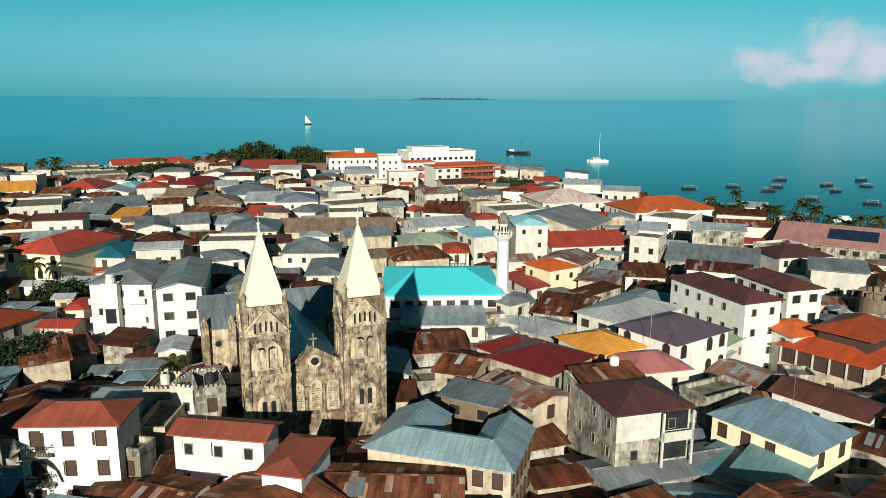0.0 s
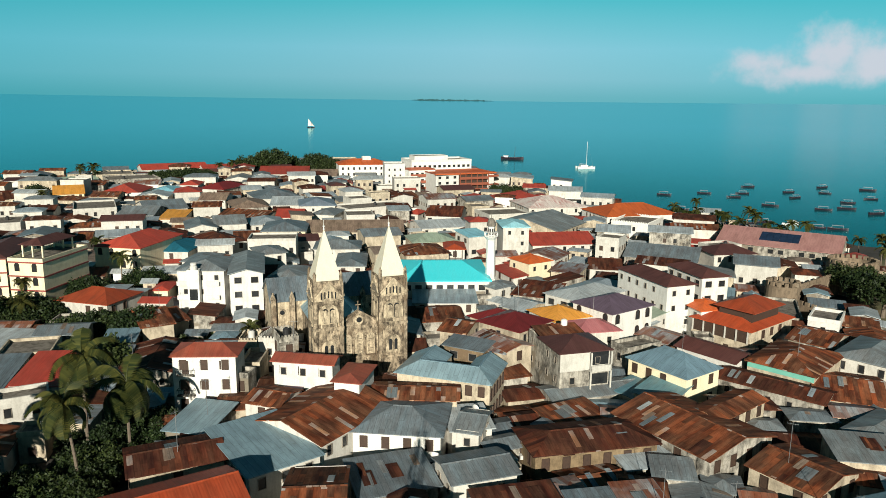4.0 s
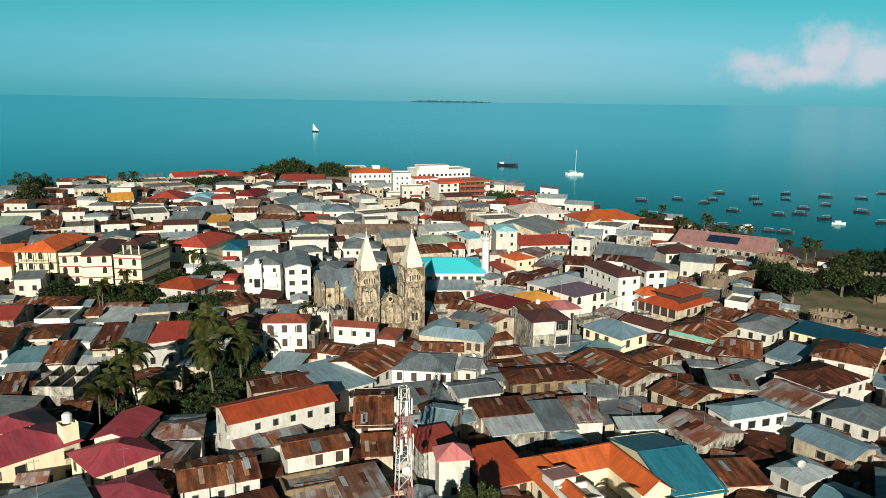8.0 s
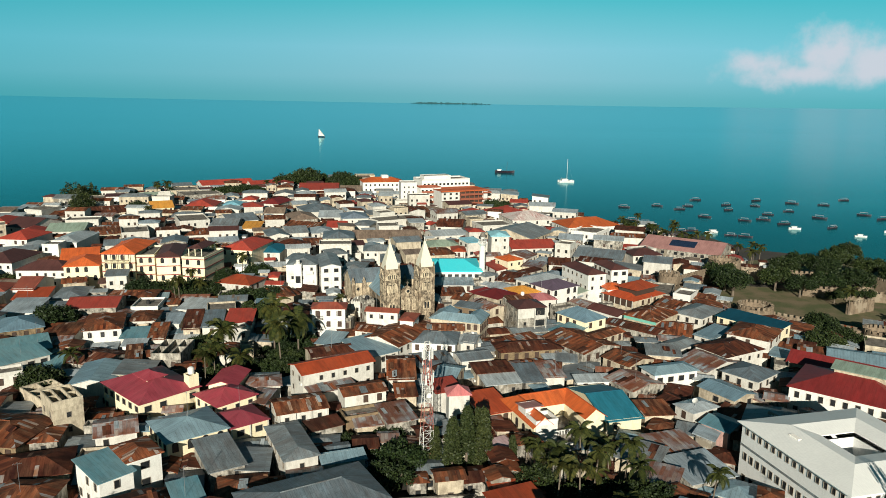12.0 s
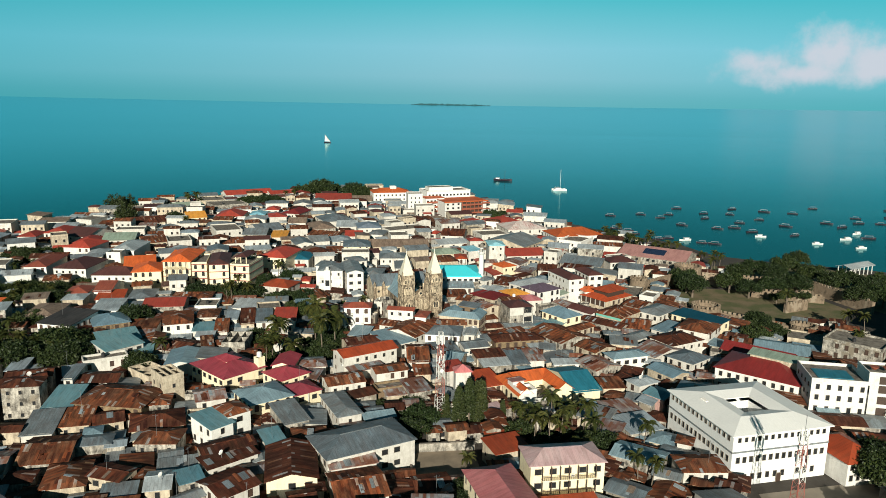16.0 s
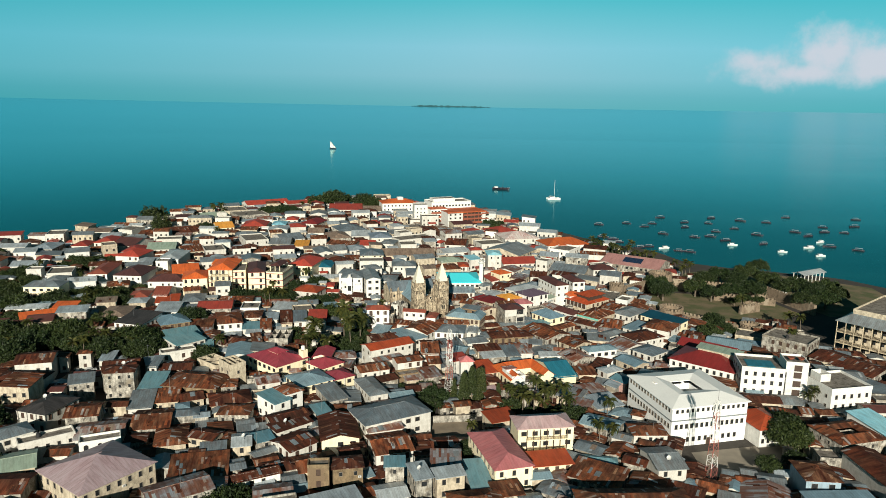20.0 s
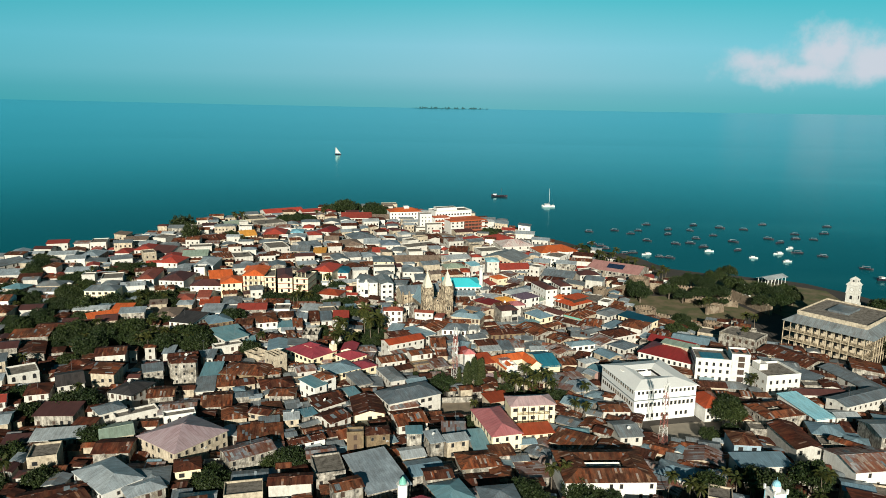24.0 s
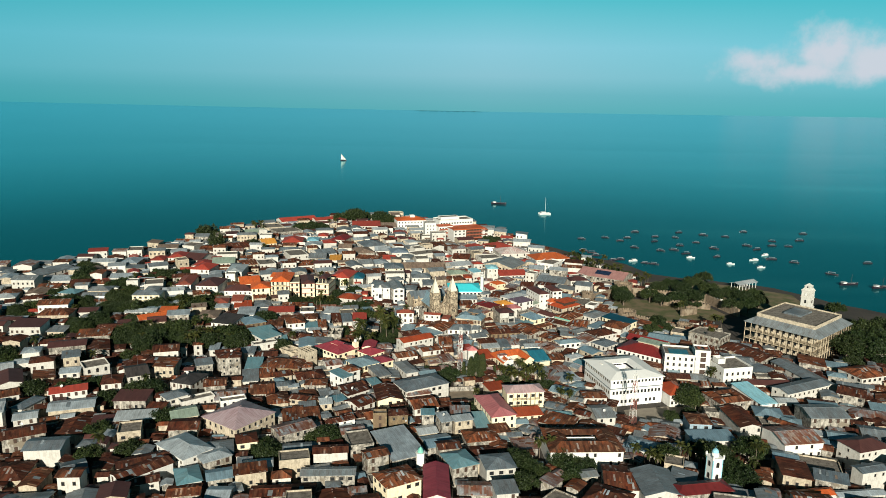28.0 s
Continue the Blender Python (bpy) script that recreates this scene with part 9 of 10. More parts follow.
palm(-160.5, 51.7, 0.94, 525)
tree(-268.9, 55.6, 1.29, 526)
palm(-155.4, -34.7, 0.94, 527)
tree(-156.9, -40.6, 1.38, 528)
tree(-233.6, -5.7, 1.18, 529)
tree(-242.5, 2.5, 1.44, 530)
tree(-87.0, -90.9, 0.96, 531)
tree(-83.6, -95.9, 1.11, 532)
tree(-68.1, -79.1, 1.06, 533)
palm(-147.8, -94.6, 1.01, 534)
tree(-274.3, 89.7, 1.32, 539)
tree(-250.4, 54.8, 1.07, 540)
tree(-229.1, 29.6, 1.15, 541)
tree(-223.4, 67.9, 1.38, 542)
tree(-217.1, 58.1, 1.28, 543)
palm(-271.8, 128.6, 0.90, 544)
tree(-270.4, 106.0, 1.14, 545)
tree(-199.9, 97.1, 1.43, 546)
tree(-194.0, 78.2, 1.02, 547)
palm(-181.2, 97.7, 0.86, 548)
palm(-233.4, 14.7, 1.01, 549)
tree(-217.0, -2.4, 0.99, 550)
palm(-192.8, -2.2, 0.89, 551)
tree(-104.5, 26.5, 1.18, 552)
palm(-100.4, 36.6, 0.97, 553)
tree(-124.8, 73.1, 1.42, 554)
palm(-86.2, 143.8, 1.02, 555)
tree(-88.4, 131.2, 1.18, 556)
tree(-65.5, 84.6, 1.27, 557)
tree(12.9, -112.4, 1.12, 558)
tree(30.3, -106.3, 0.95, 559)
tree(90.5, -89.5, 1.25, 560)
tree(105.0, -86.2, 1.44, 561)
tree(86.3, -82.6, 1.00, 562)
tree(71.0, -88.5, 1.07, 563)
tree(238.8, 66.7, 1.05, 564)
palm(219.5, 55.9, 1.08, 565)
tree(211.6, 30.2, 1.44, 566)

# ---- boats ----
def hull(L, B, H, mat, rim, seats=True):
    s = Shape()
    n = 10
    st = []
    for i in range(n + 1):
        u = i / n
        w = B / 2 * math.sin(math.pi * min(1, 0.12 + u * 0.95)) ** 0.6 if u < 1 else 0.03
        z = H * (1 + 0.35 * (2 * u - 1) ** 2)
        st.append((L * (u - 0.5), w, z))
    for a, b in zip(st, st[1:]):
        for sg in (-1, 1):
            q = [(a[0], sg * a[1], a[2]), (b[0], sg * b[1], b[2]), (b[0], sg * b[1] * 0.45, -0.2), (a[0], sg * a[1] * 0.45, -0.2)]
            s.poly(q, [(0, 1, 2, 3) if sg < 0 else (3, 2, 1, 0)])
            k = [(a[0], sg * a[1], a[2]), (b[0], sg * b[1], b[2]), (b[0], sg * b[1] * 0.8, b[2] + 0.02), (a[0], sg * a[1] * 0.8, a[2] + 0.02)]
            s.poly(k, [(0, 1, 2, 3) if sg > 0 else (3, 2, 1, 0)], 1)
        s.poly([(a[0], -a[1] * 0.8, H * 0.55), (b[0], -b[1] * 0.8, H * 0.55), (b[0], b[1] * 0.8, H * 0.55), (a[0], a[1] * 0.8, H * 0.55)], [(0, 1, 2, 3)], 0)
    s.poly([(st[0][0], -st[0][1], st[0][2]), (st[0][0], st[0][1], st[0][2]), (st[0][0], st[0][1] * 0.45, -0.2), (st[0][0], -st[0][1] * 0.45, -0.2)], [(0, 1, 2, 3)])
    return s.mesh("hull", mat, rim)


HULLS = [hull(8.5, 2.1, 0.8, M_HULL, M_FRAME), hull(8.0, 2.2, 0.8, M_HULL, M_HULLW), hull(7.5, 2.4, 0.9, M_HULLW, M_HULLW), hull(16, 4.2, 1.5, M_HULL, M_HULLW)]
AWNING = Shape().poly([(-2.6, -0.95, 1.95), (2.2, -0.95, 1.95), (2.2, 0, 2.2), (-2.6, 0, 2.2), (2.2, 0.95, 1.95), (-2.6, 0.95, 1.95)], [(0, 1, 2, 3), (3, 2, 4, 5)])
for ax in (-2.5, 2.1):
    for ay in (-0.9, 0.9):
        AWNING.bar((ax, ay, 0.6), (ax, ay, 1.97), 0.04)
AWNING = AWNING.mesh("awning", M_AWN)
CABIN = Shape().box(-2.2, -0.8, 0.5, 0.8, 0.8, 1.9).box(-2.5, -0.95, 1.9, 1.1, 0.95, 2.05).mesh("cabin", M_HULLW)


def boat(x, y, turn, kind, s=1.0):
    words = ("dark wooden motor boat moored with grey awning", "dark boat with pale gunwale and awning", "small white motor boat with cabin", "large dark wooden dhow at anchor")
    ob = base("boat", pose(x, y, -1.5, 0, 0, turn) @ Matrix.Scale(s, 4), words[kind], "boat", "moored boats")
    part("hull", HULLS[kind], ob)
    if kind in (0, 1):
        part("awning", AWNING, ob)
    elif kind == 2:
        part("cabin", CABIN, ob)
    else:
        part("deckhouse", Shape().box(-6, -1.3, 1.4, -3, 1.3, 2.6).box(-6.3, -1.6, 2.6, -2.7, 1.6, 2.75).mesh("deckhouse", M_HULLW), ob)
        part("mast", Shape().bar((1.5, 0, 1), (1.9, 0, 9), 0.1, 6).mesh("mast", M_WOOD), ob)
    return ob


boat(123.1, 379.1, -18, 1, 1.00)
boat(149.2, 388.1, -19, 0, 0.92)
boat(160.6, 372.9, 176, 0, 0.91)
boat(171.8, 389.1, 172, 0, 0.89)
boat(188.3, 422.8, 184, 0, 1.03)
boat(203.0, 397.6, 17, 0, 0.97)
boat(195.5, 372.9, 18, 1, 0.94)
boat(223.3, 395.0, -33, 1, 0.86)
boat(236.0, 423.8, 22, 0, 1.06)
boat(167.3, 340.1, -30, 0, 0.98)
boat(188.9, 327.7, -27, 0, 0.95)
boat(202.7, 331.7, -18, 0, 1.04)
boat(215.3, 354.1, -12, 1, 0.95)
boat(209.0, 315.7, 13, 0, 1.08)
boat(207.5, 298.0, -4, 2, 1.00)
boat(236.6, 370.3, 169, 0, 0.86)
boat(258.1, 411.8, -23, 0, 1.10)
boat(244.5, 342.0, -35, 0, 1.09)
boat(233.5, 304.4, 200, 1, 0.97)
boat(278.5, 404.6, 154, 0, 0.95)
boat(235.2, 275.4, -12, 2, 0.89)
boat(283.0, 358.1, -28, 0, 1.05)
boat(262.5, 292.3, 185, 2, 1.09)
boat(285.2, 340.6, 200, 0, 1.10)
boat(256.9, 263.1, 6, 2, 0.98)
boat(281.9, 314.5, 202, 2, 1.03)
boat(280.8, 298.0, 172, 0, 1.12)
boat(318.9, 384.1, 157, 0, 0.91)
boat(308.6, 360.3, 2, 0, 1.04)
boat(324.2, 358.7, 156, 0, 0.87)
boat(295.9, 285.9, 155, 1, 1.03)
boat(349.9, 390.1, 4, 0, 1.11)
boat(371.9, 428.5, -7, 0, 1.03)
boat(307.7, 243.2, -32, 0, 1.12)
boat(362.8, 287.9, -1, 1, 1.04)
boat(133.3, 282.0, 19, 0, 1.10)
boat(141.1, 286.7, 6, 0, 0.98)
boat(150.7, 280.9, 192, 2, 1.08)
boat(159.2, 273.5, 163, 1, 0.86)
boat(166.4, 270.1, -24, 0, 0.96)
boat(114.6, 321.4, -21, 1, 1.06)
boat(120.6, 312.8, -2, 0, 1.01)
boat(122.2, 301.4, 2, 0, 0.95)
boat(309.3, 434.5, 179, 1, 1.02)
boat(303.6, 209.1, 9, 3, 1.0)
boat(324.0, 201.0, 17, 3, 1.0)
boat(55.6, 611.0, -6, 3, 1.25)


def yacht(x, y):
    ob = base("sailing_yacht", pose(x, y, -1.5, 0, 0, 8), "white catamaran yacht at anchor with bare mast", "yacht")
    for sg in (-1, 1):
        part("hull", hull(14, 1.8, 1.5, M_HULLW, M_HULLW), ob, pose(0, sg * 2.8, 0))
    part("deck", Shape().box(-6, -3.2, 1.3, 3.5, 3.2, 1.7).box(-4.5, -2.4, 1.7, 1.5, 2.4, 3.0).mesh("deck", M_HULLW), ob)
    part("mast", Shape().bar((0.8, 0, 1.5), (0.8, 0, 21), 0.13, 6).bar((0.8, 0, 3.6), (-5, 0, 3.8), 0.1, 6).mesh("mast", M_WHITE), ob)
    part("forestay", Shape().bar((6.5, 0, 1.6), (0.8, 0, 20.5), 0.03, 3).mesh("forestay", M_STEEL), ob)


def dhow(x, y):
    ob = base("sailing_dhow", pose(x, y, -1.5, 0, 0, -12) @ Matrix.Scale(0.82, 4), "wooden dhow under a pale lateen sail", "dhow")
    part("hull", HULLS[3], ob)
    part("mast", Shape().bar((1, 0, 1), (0.2, 0, 11), 0.14, 6).mesh("mast", M_WOOD), ob)
    part("yard", Shape().bar((7, 0.3, 3), (-6, 0.3, 18), 0.12, 6).mesh("yard", M_WOOD), ob)
    s = Shape()
    n = 8
    g = []
    for i in range(n + 1):
        u = i / n
        for j in range(n + 1):
            v = j / n
            p = Vector((7, 0.4, 3)).lerp(Vector((-6, 0.4, 18)), u)
            q = Vector((7, 0.4, 3)).lerp(Vector((-7, 0.4, 3.2)), u)
            c = p.lerp(q, v)
            c.y += 1.6 * math.sin(math.pi * u) * math.sin(math.pi * v)
            g.append(c)
    s.poly(g, [(i * (n + 1) + j, i * (n + 1) + j + 1, (i + 1) * (n + 1) + j + 1, (i + 1) * (n + 1) + j) for i in range(n) for j in range(n)])
    part("sail", s.mesh("sail", M_SAIL), ob)


yacht(105.9, 533.3)
dhow(-227.7, 1189.0)

# ---- the lesser houses between, in rows with lanes ----
OPEN = [(-7, -27, 19, 18, 8), (-20, 8, 10, 10, 0)] + [(lx, ly, lw, ld, 0) for lx, ly, lw, ld in LOTS]        # the walled square, yards and car lots
for o in OPEN:
    claim(*o)


ROOF_KEYS, WALL_KEYS = list(MANY_ROOFS), list(MANY_WALLS)
SLOTS = [MANY_ROOFS[k] for k in ROOF_KEYS] + [MANY_WALLS[k] for k in WALL_KEYS] + [M_CONC, M_FRAME, M_PANE, M_WOOD]


class Town:
    """Many plain houses gathered into one mesh."""

    def __init__(self):
        self.all = Shape()

    def take(self, me, slots, m):
        k = len(self.all.v)
        self.all.v += [m @ v.co for v in me.vertices]
        for p in me.polygons:
            self.all.f.append(tuple(i + k for i in p.vertices))
            self.all.s.append(slots[min(p.material_index, len(slots) - 1)])
        bpy.data.meshes.remove(me)

    def add(self, r, x, y, w, d, rot, h, kind, roof, wall):
        m = pose(x, y, 0, 0, 0, rot)
        rise = min(max({"s": 0.08 * d, "g": 0.115 * d}.get(kind, 0.15 * min(w, d)), 0.5), 3.0)
        wl = len(ROOF_KEYS) + WALL_KEYS.index(wall)
        extra = len(ROOF_KEYS) + len(WALL_KEYS)
        self.take(wall_mesh(kind, w, d, h, rise, None), [wl], m)
        if kind == "f":
            self.take(parapet_mesh(w, d, WALLS[wall], M_CONC, 0.7), [wl, extra], m @ pose(0, 0, h))
        else:
            self.take(roof_mesh(kind, w, d, rise, 0.65, 0.14, None), [ROOF_KEYS.index(roof)], m @ pose(0, 0, h + 0.08))
        # odd sheets laid over the slopes
        if kind in "gsh" and -215 < y < 150 and roof in ("rust", "drust", "patch", "gray", "lgray", "tan"):
            tilt = math.atan2(rise, d / 2 if kind != "s" else d)
            for _ in range(int(w * d / r.choice((20, 32, 60)))):
                v = r.uniform(0.15, 0.85)
                lim = w / 2 - 0.5 if kind != "h" else max(0.2, w / 2 - d / 2 * v)
                sg = -1 if kind == "s" or r.random() < 0.7 else 1
                yy = -d / 2 + v * d if kind == "s" else sg * (d / 2) * (1 - v)
                q = m @ pose(r.uniform(-lim, lim), yy, h + 0.08 + rise * v + 0.03, math.degrees(tilt) * (1 if sg < 0 else -1), 0, r.choice((0, 0, 2, -3)))
                a, b = r.choice((0.4, 0.4, 0.4, 0.8)), min(r.choice((1.2, 1.5, 1.8)), d * 0.24)
                self.all.box(-a, -b, 0, a, b, 0.03, ROOF_KEYS.index(r.choice(("lgray", "gray", "tan") if roof in ("gray", "lgray") else ("lgray", "rust", "drust", "drust", "gray", "tan", "rust", "rust"))), q)
        for ang, length, off in ((0, w, d / 2), (90, d, w / 2), (-90, d, w / 2)):
            if math.cos(radians(rot + ang)) < 0.2:
                continue
            n = max(1, int(length / 2.7))
            for fl in range(max(1, int(h / 3.3))):
                for i in range(n):
                    if r.random() < 0.8:
                        u = -length / 2 + length * (i + 0.5) / n
                        q = m @ pose(0, 0, 0, 0, 0, ang) @ pose(u, -off, 1.1 + 3.2 * fl)
                        k = len(self.all.v)
                        a, b = 0.5, 1.35
                        self.all.v += [q @ Vector(p) for p in ((-a - 0.1, 0, -0.1), (a + 0.1, 0, -0.1), (a + 0.1, 0, b + 0.1), (-a - 0.1, 0, b + 0.1), (-a - 0.1, -0.1, -0.1), (a + 0.1, -0.1, -0.1), (a + 0.1, -0.1, b + 0.1), (-a - 0.1, -0.1, b + 0.1), (-a, -0.1, 0), (a, -0.1, 0), (a, -0.1, b), (-a, -0.1, b), (-a, -0.02, 0), (a, -0.02, 0), (a, -0.02, b), (-a, -0.02, b))]
                        self.all.f += [tuple(k + 4 * g + j for j in (0 + e, (e + 1) % 4, 4 + (e + 1) % 4, 4 + e)) for g in range(3) for e in range(4)] + [(k + 12, k + 13, k + 14, k + 15)]
                        self.all.s += [extra + 1] * 12 + [extra + r.choice((2, 2, 3))]


def lesser_houses():
    r = random.Random(21)
    made = 0
    town = Town()
    for size in (13.0, 10.5, 8.4, 6.4, 4.9, 3.8):
        yy = -215.0
        while yy < 455:
            half = 150 + 0.55 * (yy + 215) if yy < 120 else 330
            xx = -half - 150
            while xx < half + 150:
                x, y = xx + r.uniform(-2, 2), yy + r.uniform(-2, 2)
                xx += size * 0.7
                if size > 11 and y > 140 and r.random() < 0.6:
                    continue
                if size > 9 and -78 < x < -36 and 38 < y < 82:
                    continue
                if not inside(x, y, 34 if x > 60 and y > 150 else 9) or abs(x) > 150 + 0.62 * (y + 240) or (x > 150 and y > 60) or (x > 225):
                    continue
                w, d = size * r.uniform(0.8, 1.35), size * r.uniform(0.7, 1.05)
                turn = 14 + 26 * noise.noise(Vector((x * 0.012, y * 0.012, 4.0))) + r.choice((0, 0, 90)) + r.uniform(-5, 5)
                if x > 20:
                    turn -= 34
                open_side = y > 150 or (x < -45 and y > 112) or x < -115
                tall_side = y < -85 and not open_side
                if not free(x, y, w, d, turn, 0.3 if tall_side else (0.35 if open_side else -0.75) if size < 7 else (0.5 if open_side else -0.3)):
                    continue
                left_far = open_side
                far = y > 150
                if x < -115 and y < 70:
                    roof = r.choice(("drust", "drust", "rust", "brown", "drust", "rust", "drust", "lgray", "brown", "gray"))
                    wall = r.choice("wwwccgg")
                elif left_far or far:
                    roof = r.choice(("gray", "lgray", "rust", "lgray", "drust", "gray", "tan", "brown", "drust", "rust", "conc", "gray", "lgray", "red", "patch"))
                    wall = r.choice("wwwwwnccccgg")
                else:
                    roof = r.choice(("rust", "rust", "rust", "drust", "drust", "gray", "lgray", "patch", "bluegray", "patch", "gray", "gray", "conc", "rust", "drust"))
                    wall = r.choice("wccgggggcg")
                h = 6.1 + 1.5 * noise.noise(Vector((x * 0.02, y * 0.02, 9.0))) + r.choice((-0.9, -0.4, 0.0, 0.4, 0.9)) if not open_side else r.choice((6.0, 7.0, 8.0, 9.5, 11.0))
                if size < 7:
                    h = r.choice((3.4, 4.2, 4.8, 5.4, 5.9)) + (0.8 if open_side else 0.0)
                if -78 < x < -36 and 38 < y < 82:
                    h = 4.2
                if (50 < x < 112 and -84 < y < -48) or (-30 < x < 8 and -60 < y < -34):
                    h = 3.2
                if tall_side:
                    h = r.choice((4.4, 5.6, 6.6, 7.6, 8.8)) if size > 7 else r.choice((3.0, 4.4, 5.6))
                kind = "f" if roof == "conc" else r.choice("ggghs")
                if size > 7 and -75 < y < 100 and abs(x + 5) < 62:
                    house(x, y, w, d, turn, h, kind, roof, wall, "", 0.5, "house", None, r.randint(3, 6) if roof in ("rust", "drust", "gray", "patch") else 0)
                    made += 1
                else:
                    claim(x, y, w, d, turn)
                    town.add(r, x, y, w, d, turn, h, kind, roof, wall)
            yy += size * 0.7
    ob = new("lesser_houses", town.all.mesh("lesser_houses", *SLOTS, uv=True))
    tagged(ob, "crowded small town houses and sheds with iron roofs", "houses", kind="stuff")
    return made


lesser_houses()


# ---- small things on the roofs ----
TANK = Shape().ring(0.6, 0, 0.62, 1.15, 14).ring(0.62, 1.15, 0.3, 1.4, 14).mesh("tank_body", M_TANK)
TANK_LID = Shape().ring(0.26, 0, 0.26, 0.12, 10).mesh("lid", M_TANK)
TANK_W = Shape().ring(0.6, 0, 0.62, 1.15, 14).ring(0.62, 1.15, 0.3, 1.4, 14).mesh("tank_body", M_WHITE)


def water_tank(x, y, z, pale=False):
    ob = base("water_tank", pose(x, y, z), "%s plastic water tank on a roof" % ("white round" if pale else "black round"), "water tank", "water tanks")
    part("tank_body", TANK_W if pale else TANK, ob)
    part("lid", TANK_LID, ob, pose(0, 0, 1.38))


def bowl():
    s = Shape()
    for i in range(4):
        a, b = i / 4, (i + 1) / 4
        s.ring(0.65 * a + 0.02, 0.2 * a * a, 0.65 * b, 0.2 * b * b, 16, caps=i == 0)
    return s.mesh("bowl", M_WHITE)


BOWL, POST = bowl(), Shape().bar((0, 0, -1.0), (0, 0, 0.5), 0.06, 6).mesh("post", M_STEEL)


def satellite_dish(x, y, z, turn):
    ob = base("satellite_dish", pose(x, y, z, 0, 0, turn), "white satellite dish on a short roof post", "satellite dish", "satellite dishes")
    part("post", POST, ob)
    part("bowl", BOWL, ob, pose(0, -0.05, 0.55, 50, 0, 0))


AERIAL = Shape().bar((0, 0, -1.2), (0, 0, 4.6), 0.035, 5)
AERIAL.bar((-0.7, 0, 4.3), (0.7, 0, 4.3), 0.02, 4)
for ai in range(5):
    AERIAL.bar((-0.6 + 0.3 * ai, -0.35, 4.3), (-0.6 + 0.3 * ai, 0.35, 4.3), 0.015, 3)
AERIAL = AERIAL.mesh("aerial", M_STEEL)


def roof_things():
    r = random.Random(12)
    for x, y, w, d, rot, h, kind, roof in HOUSES[:]:
        c, s = math.cos(radians(rot)), math.sin(radians(rot))
        u, v = r.uniform(-0.3, 0.3) * w, r.uniform(-0.3, 0.3) * d
        px, py = x + c * u - s * v, y + s * u + c * v
        if kind == "f" and r.random() < 0.55:
            water_tank(px, py, h + 0.12, r.random() < 0.2)
        elif kind in "ghs" and -90 < y < 110 and r.random() < 0.22:
            rise = min(max({"s": 0.08 * d, "g": 0.115 * d}.get(kind, 0.15 * min(w, d)), 0.5), 3.4)
            zz = h + 0.1 + (rise * (0.5 + v / d) if kind == "s" else rise * max(0.0, 1 - 2 * abs(v) / d))
            if kind == "h":
                zz = h + 0.1 + rise * min(1.0, max(0.0, 1 - 2 * abs(v) / d), max(0.0, (w / 2 - abs(u)) / (min(w, d) / 2)))
            if r.random() < 0.22:
                satellite_dish(px, py, zz + 0.7, r.uniform(-60, 60))
            else:
                ob = new("roof_aerial", AERIAL)
                ob.matrix_world = pose(px, py, zz + 1.0, 0, 0, r.uniform(0, 180))
                tagged(ob, "thin metal television aerial on a pole", "aerial", "roof aerials")


roof_things()


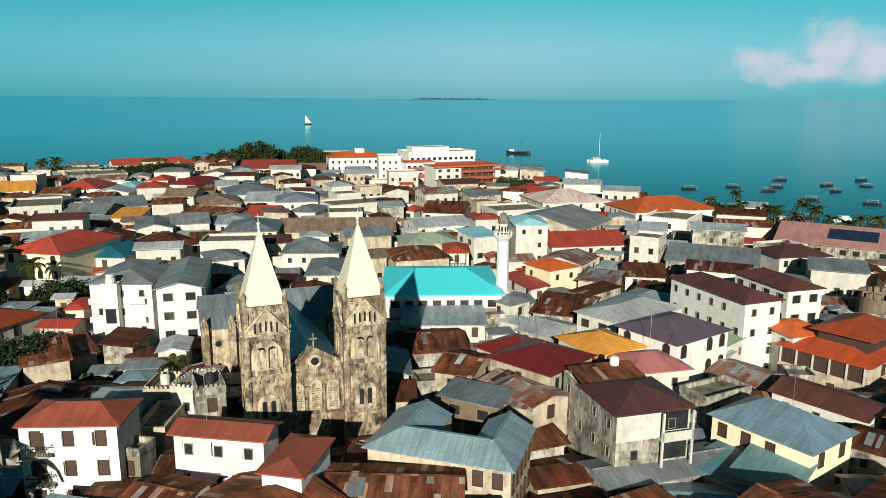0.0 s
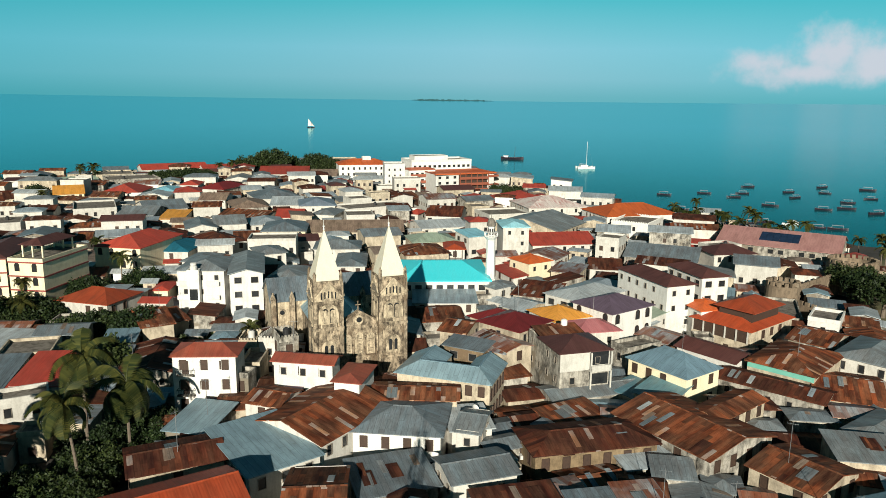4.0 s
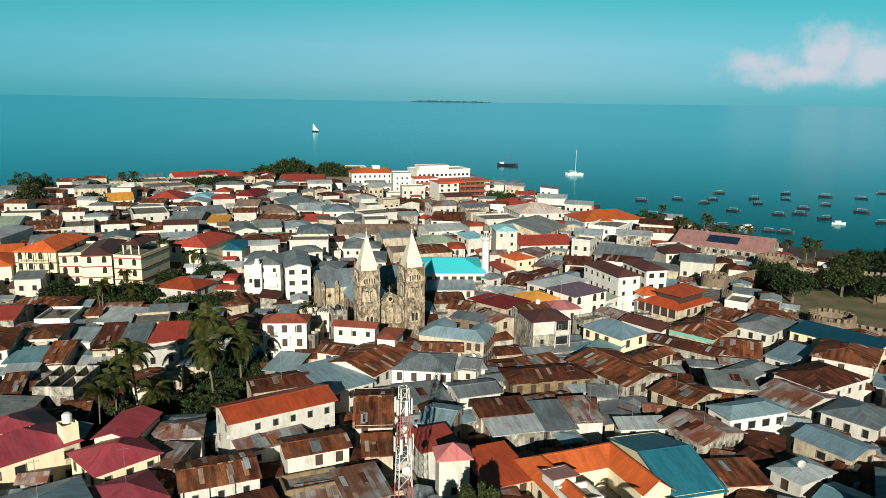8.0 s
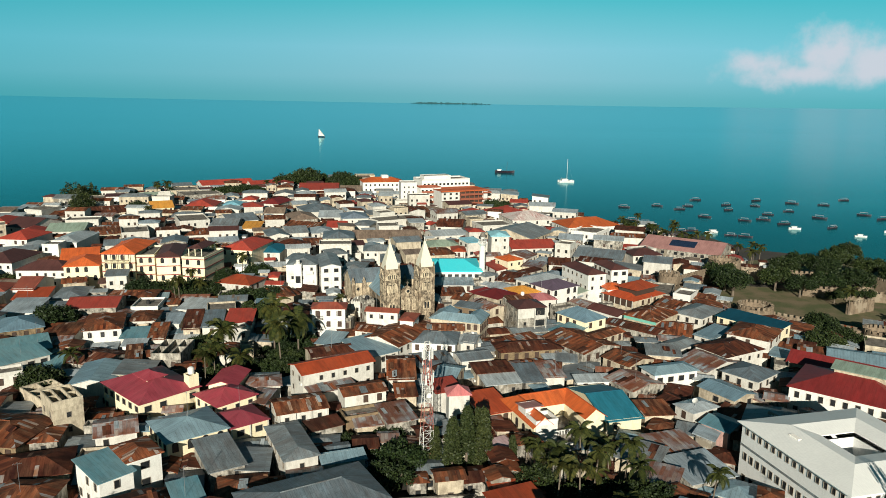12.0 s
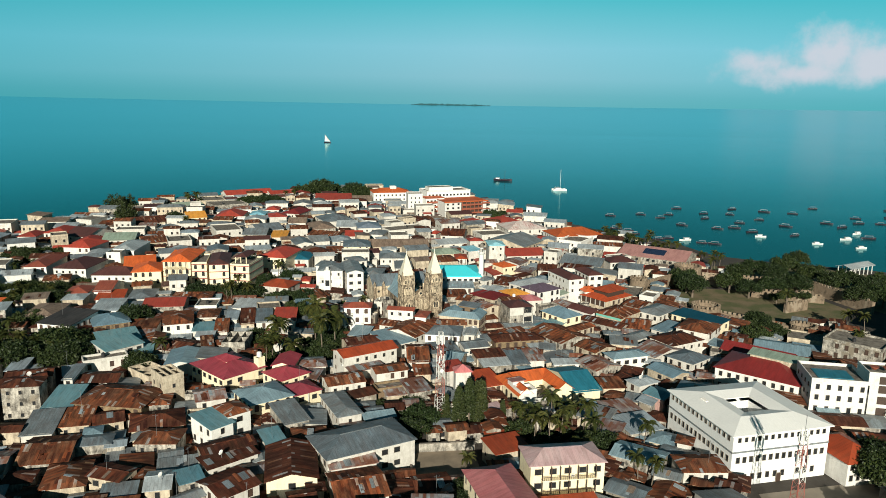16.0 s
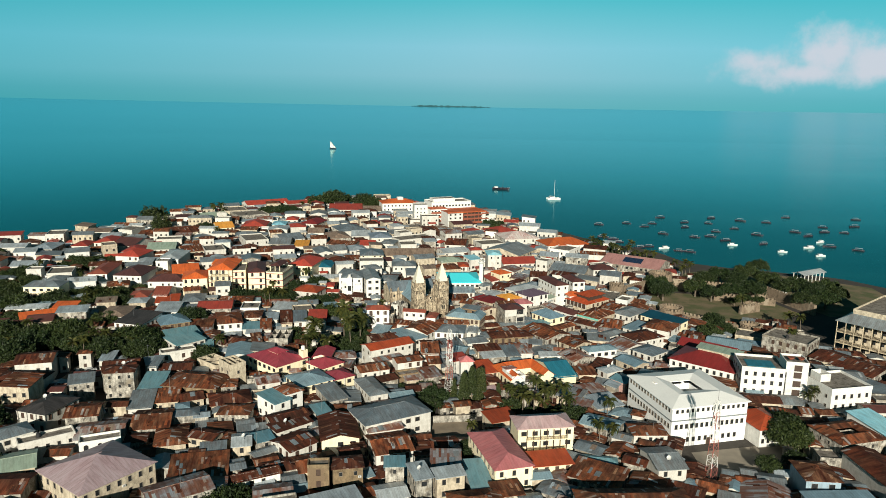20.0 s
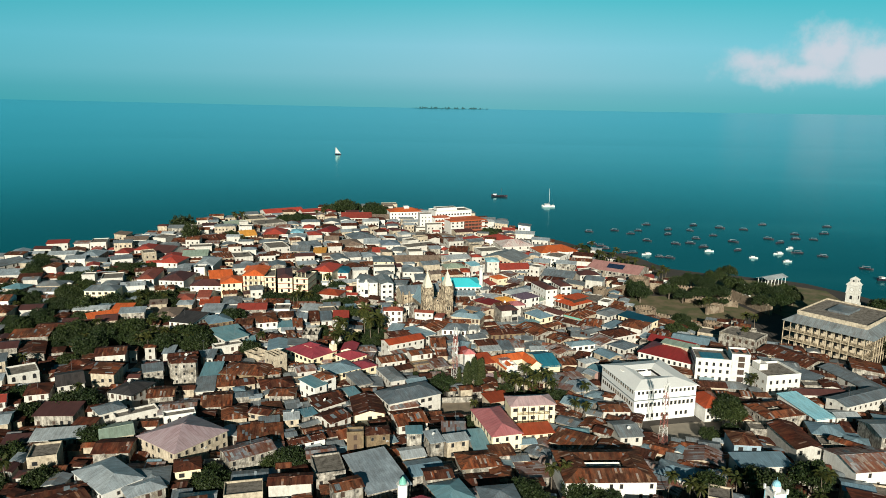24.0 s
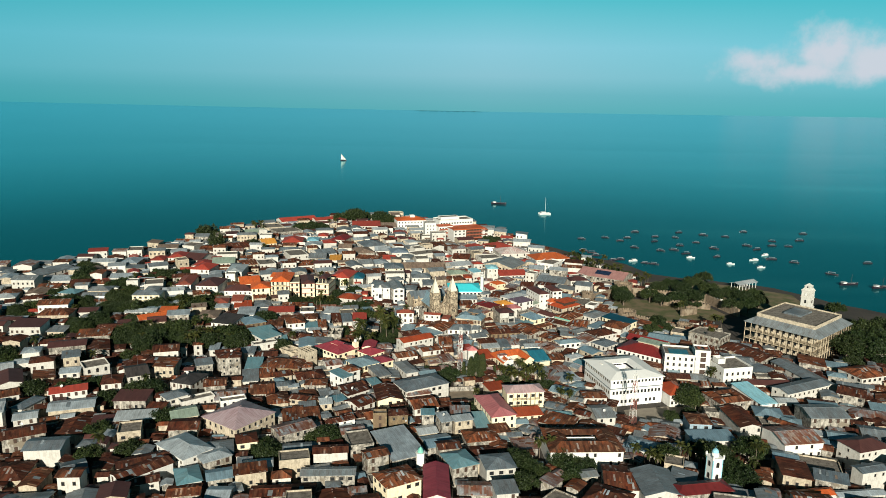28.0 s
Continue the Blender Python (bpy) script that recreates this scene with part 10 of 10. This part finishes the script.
# ---- parked vehicles ----
def car_parts():
    b = Shape()
    side = [(-2.1, 0.35), (2.1, 0.35), (2.15, 0.75), (1.25, 0.92), (0.65, 1.42), (-1.2, 1.45), (-1.85, 0.95), (-2.15, 0.85)]
    n = len(side)
    pts = [(x, -0.82 + 0.14 * (z > 1.2), z) for x, z in side] + [(x, 0.82 - 0.14 * (z > 1.2), z) for x, z in side]
    b.poly(pts, [tuple(range(n)), tuple(range(2 * n - 1, n - 1, -1))] + [(i, i + n, (i + 1) % n + n, (i + 1) % n) for i in range(n)])
    w = Shape()
    for a in (0, 1):
        w.poly([(0.32 * math.cos(i * 0.524), -0.1 + 0.2 * a, 0.32 * math.sin(i * 0.524)) for i in range(12)], [tuple(range(12))])
    w.f += [(i, (i + 1) % 12, (i + 1) % 12 + 12, i + 12) for i in range(12)]
    w.s += [0] * 12
    glass = Shape().poly([(-1.15, -0.84, 1.36), (0.6, -0.84, 1.33), (1.0, -0.86, 0.98), (-1.6, -0.86, 0.98)], [(3, 2, 1, 0)]).poly([(-1.15, 0.84, 1.36), (0.6, 0.84, 1.33), (1.0, 0.86, 0.98), (-1.6, 0.86, 0.98)], [(0, 1, 2, 3)])
    shield = Shape().poly([(0.72, -0.6, 1.4), (0.72, 0.6, 1.4), (1.22, 0.7, 0.97), (1.22, -0.7, 0.97)], [(3, 2, 1, 0)])
    return [b.mesh("body", m) for m in M_CARS], w.mesh("wheel", M_TYRE), glass.mesh("side_windows", M_PANE), shield.mesh("windscreen", M_PANE)


CAR_BODIES, CAR_WHEEL, CAR_GLASS, CAR_SHIELD = car_parts()


def parked_car(x, y, turn, paint):
    words = ("silver", "white", "dark blue")[paint]
    ob = base("parked_car", pose(x, y, 0, 0, 0, turn), words + " saloon car parked on the earth lot", "car", "parked cars")
    part("body", CAR_BODIES[paint], ob)
    part("side_windows", CAR_GLASS, ob)
    part("windscreen", CAR_SHIELD, ob)
    for sx in (-1.35, 1.35):
        for sy in (-0.75, 0.75):
            part("wheel", CAR_WHEEL, ob, pose(sx, sy, 0.32))


for ci, (cx, cy) in enumerate([(-169.7, 32.4), (-167.0, 29.8), (-167.9, 34.5), (-150.8, 18.4), (-152.3, 5.3), (-143.9, 6.2), (-151.6, 31.2), (-125.3, -17.0), (-124.0, -16.0), (-165.4, 28.9), (-161.1, 25.5), (-149.6, 24.4), (-146.4, 20.2)]):
    parked_car(cx, cy, 35 + 90 * (ci % 2) + 9 * (ci % 3), ci % 3)
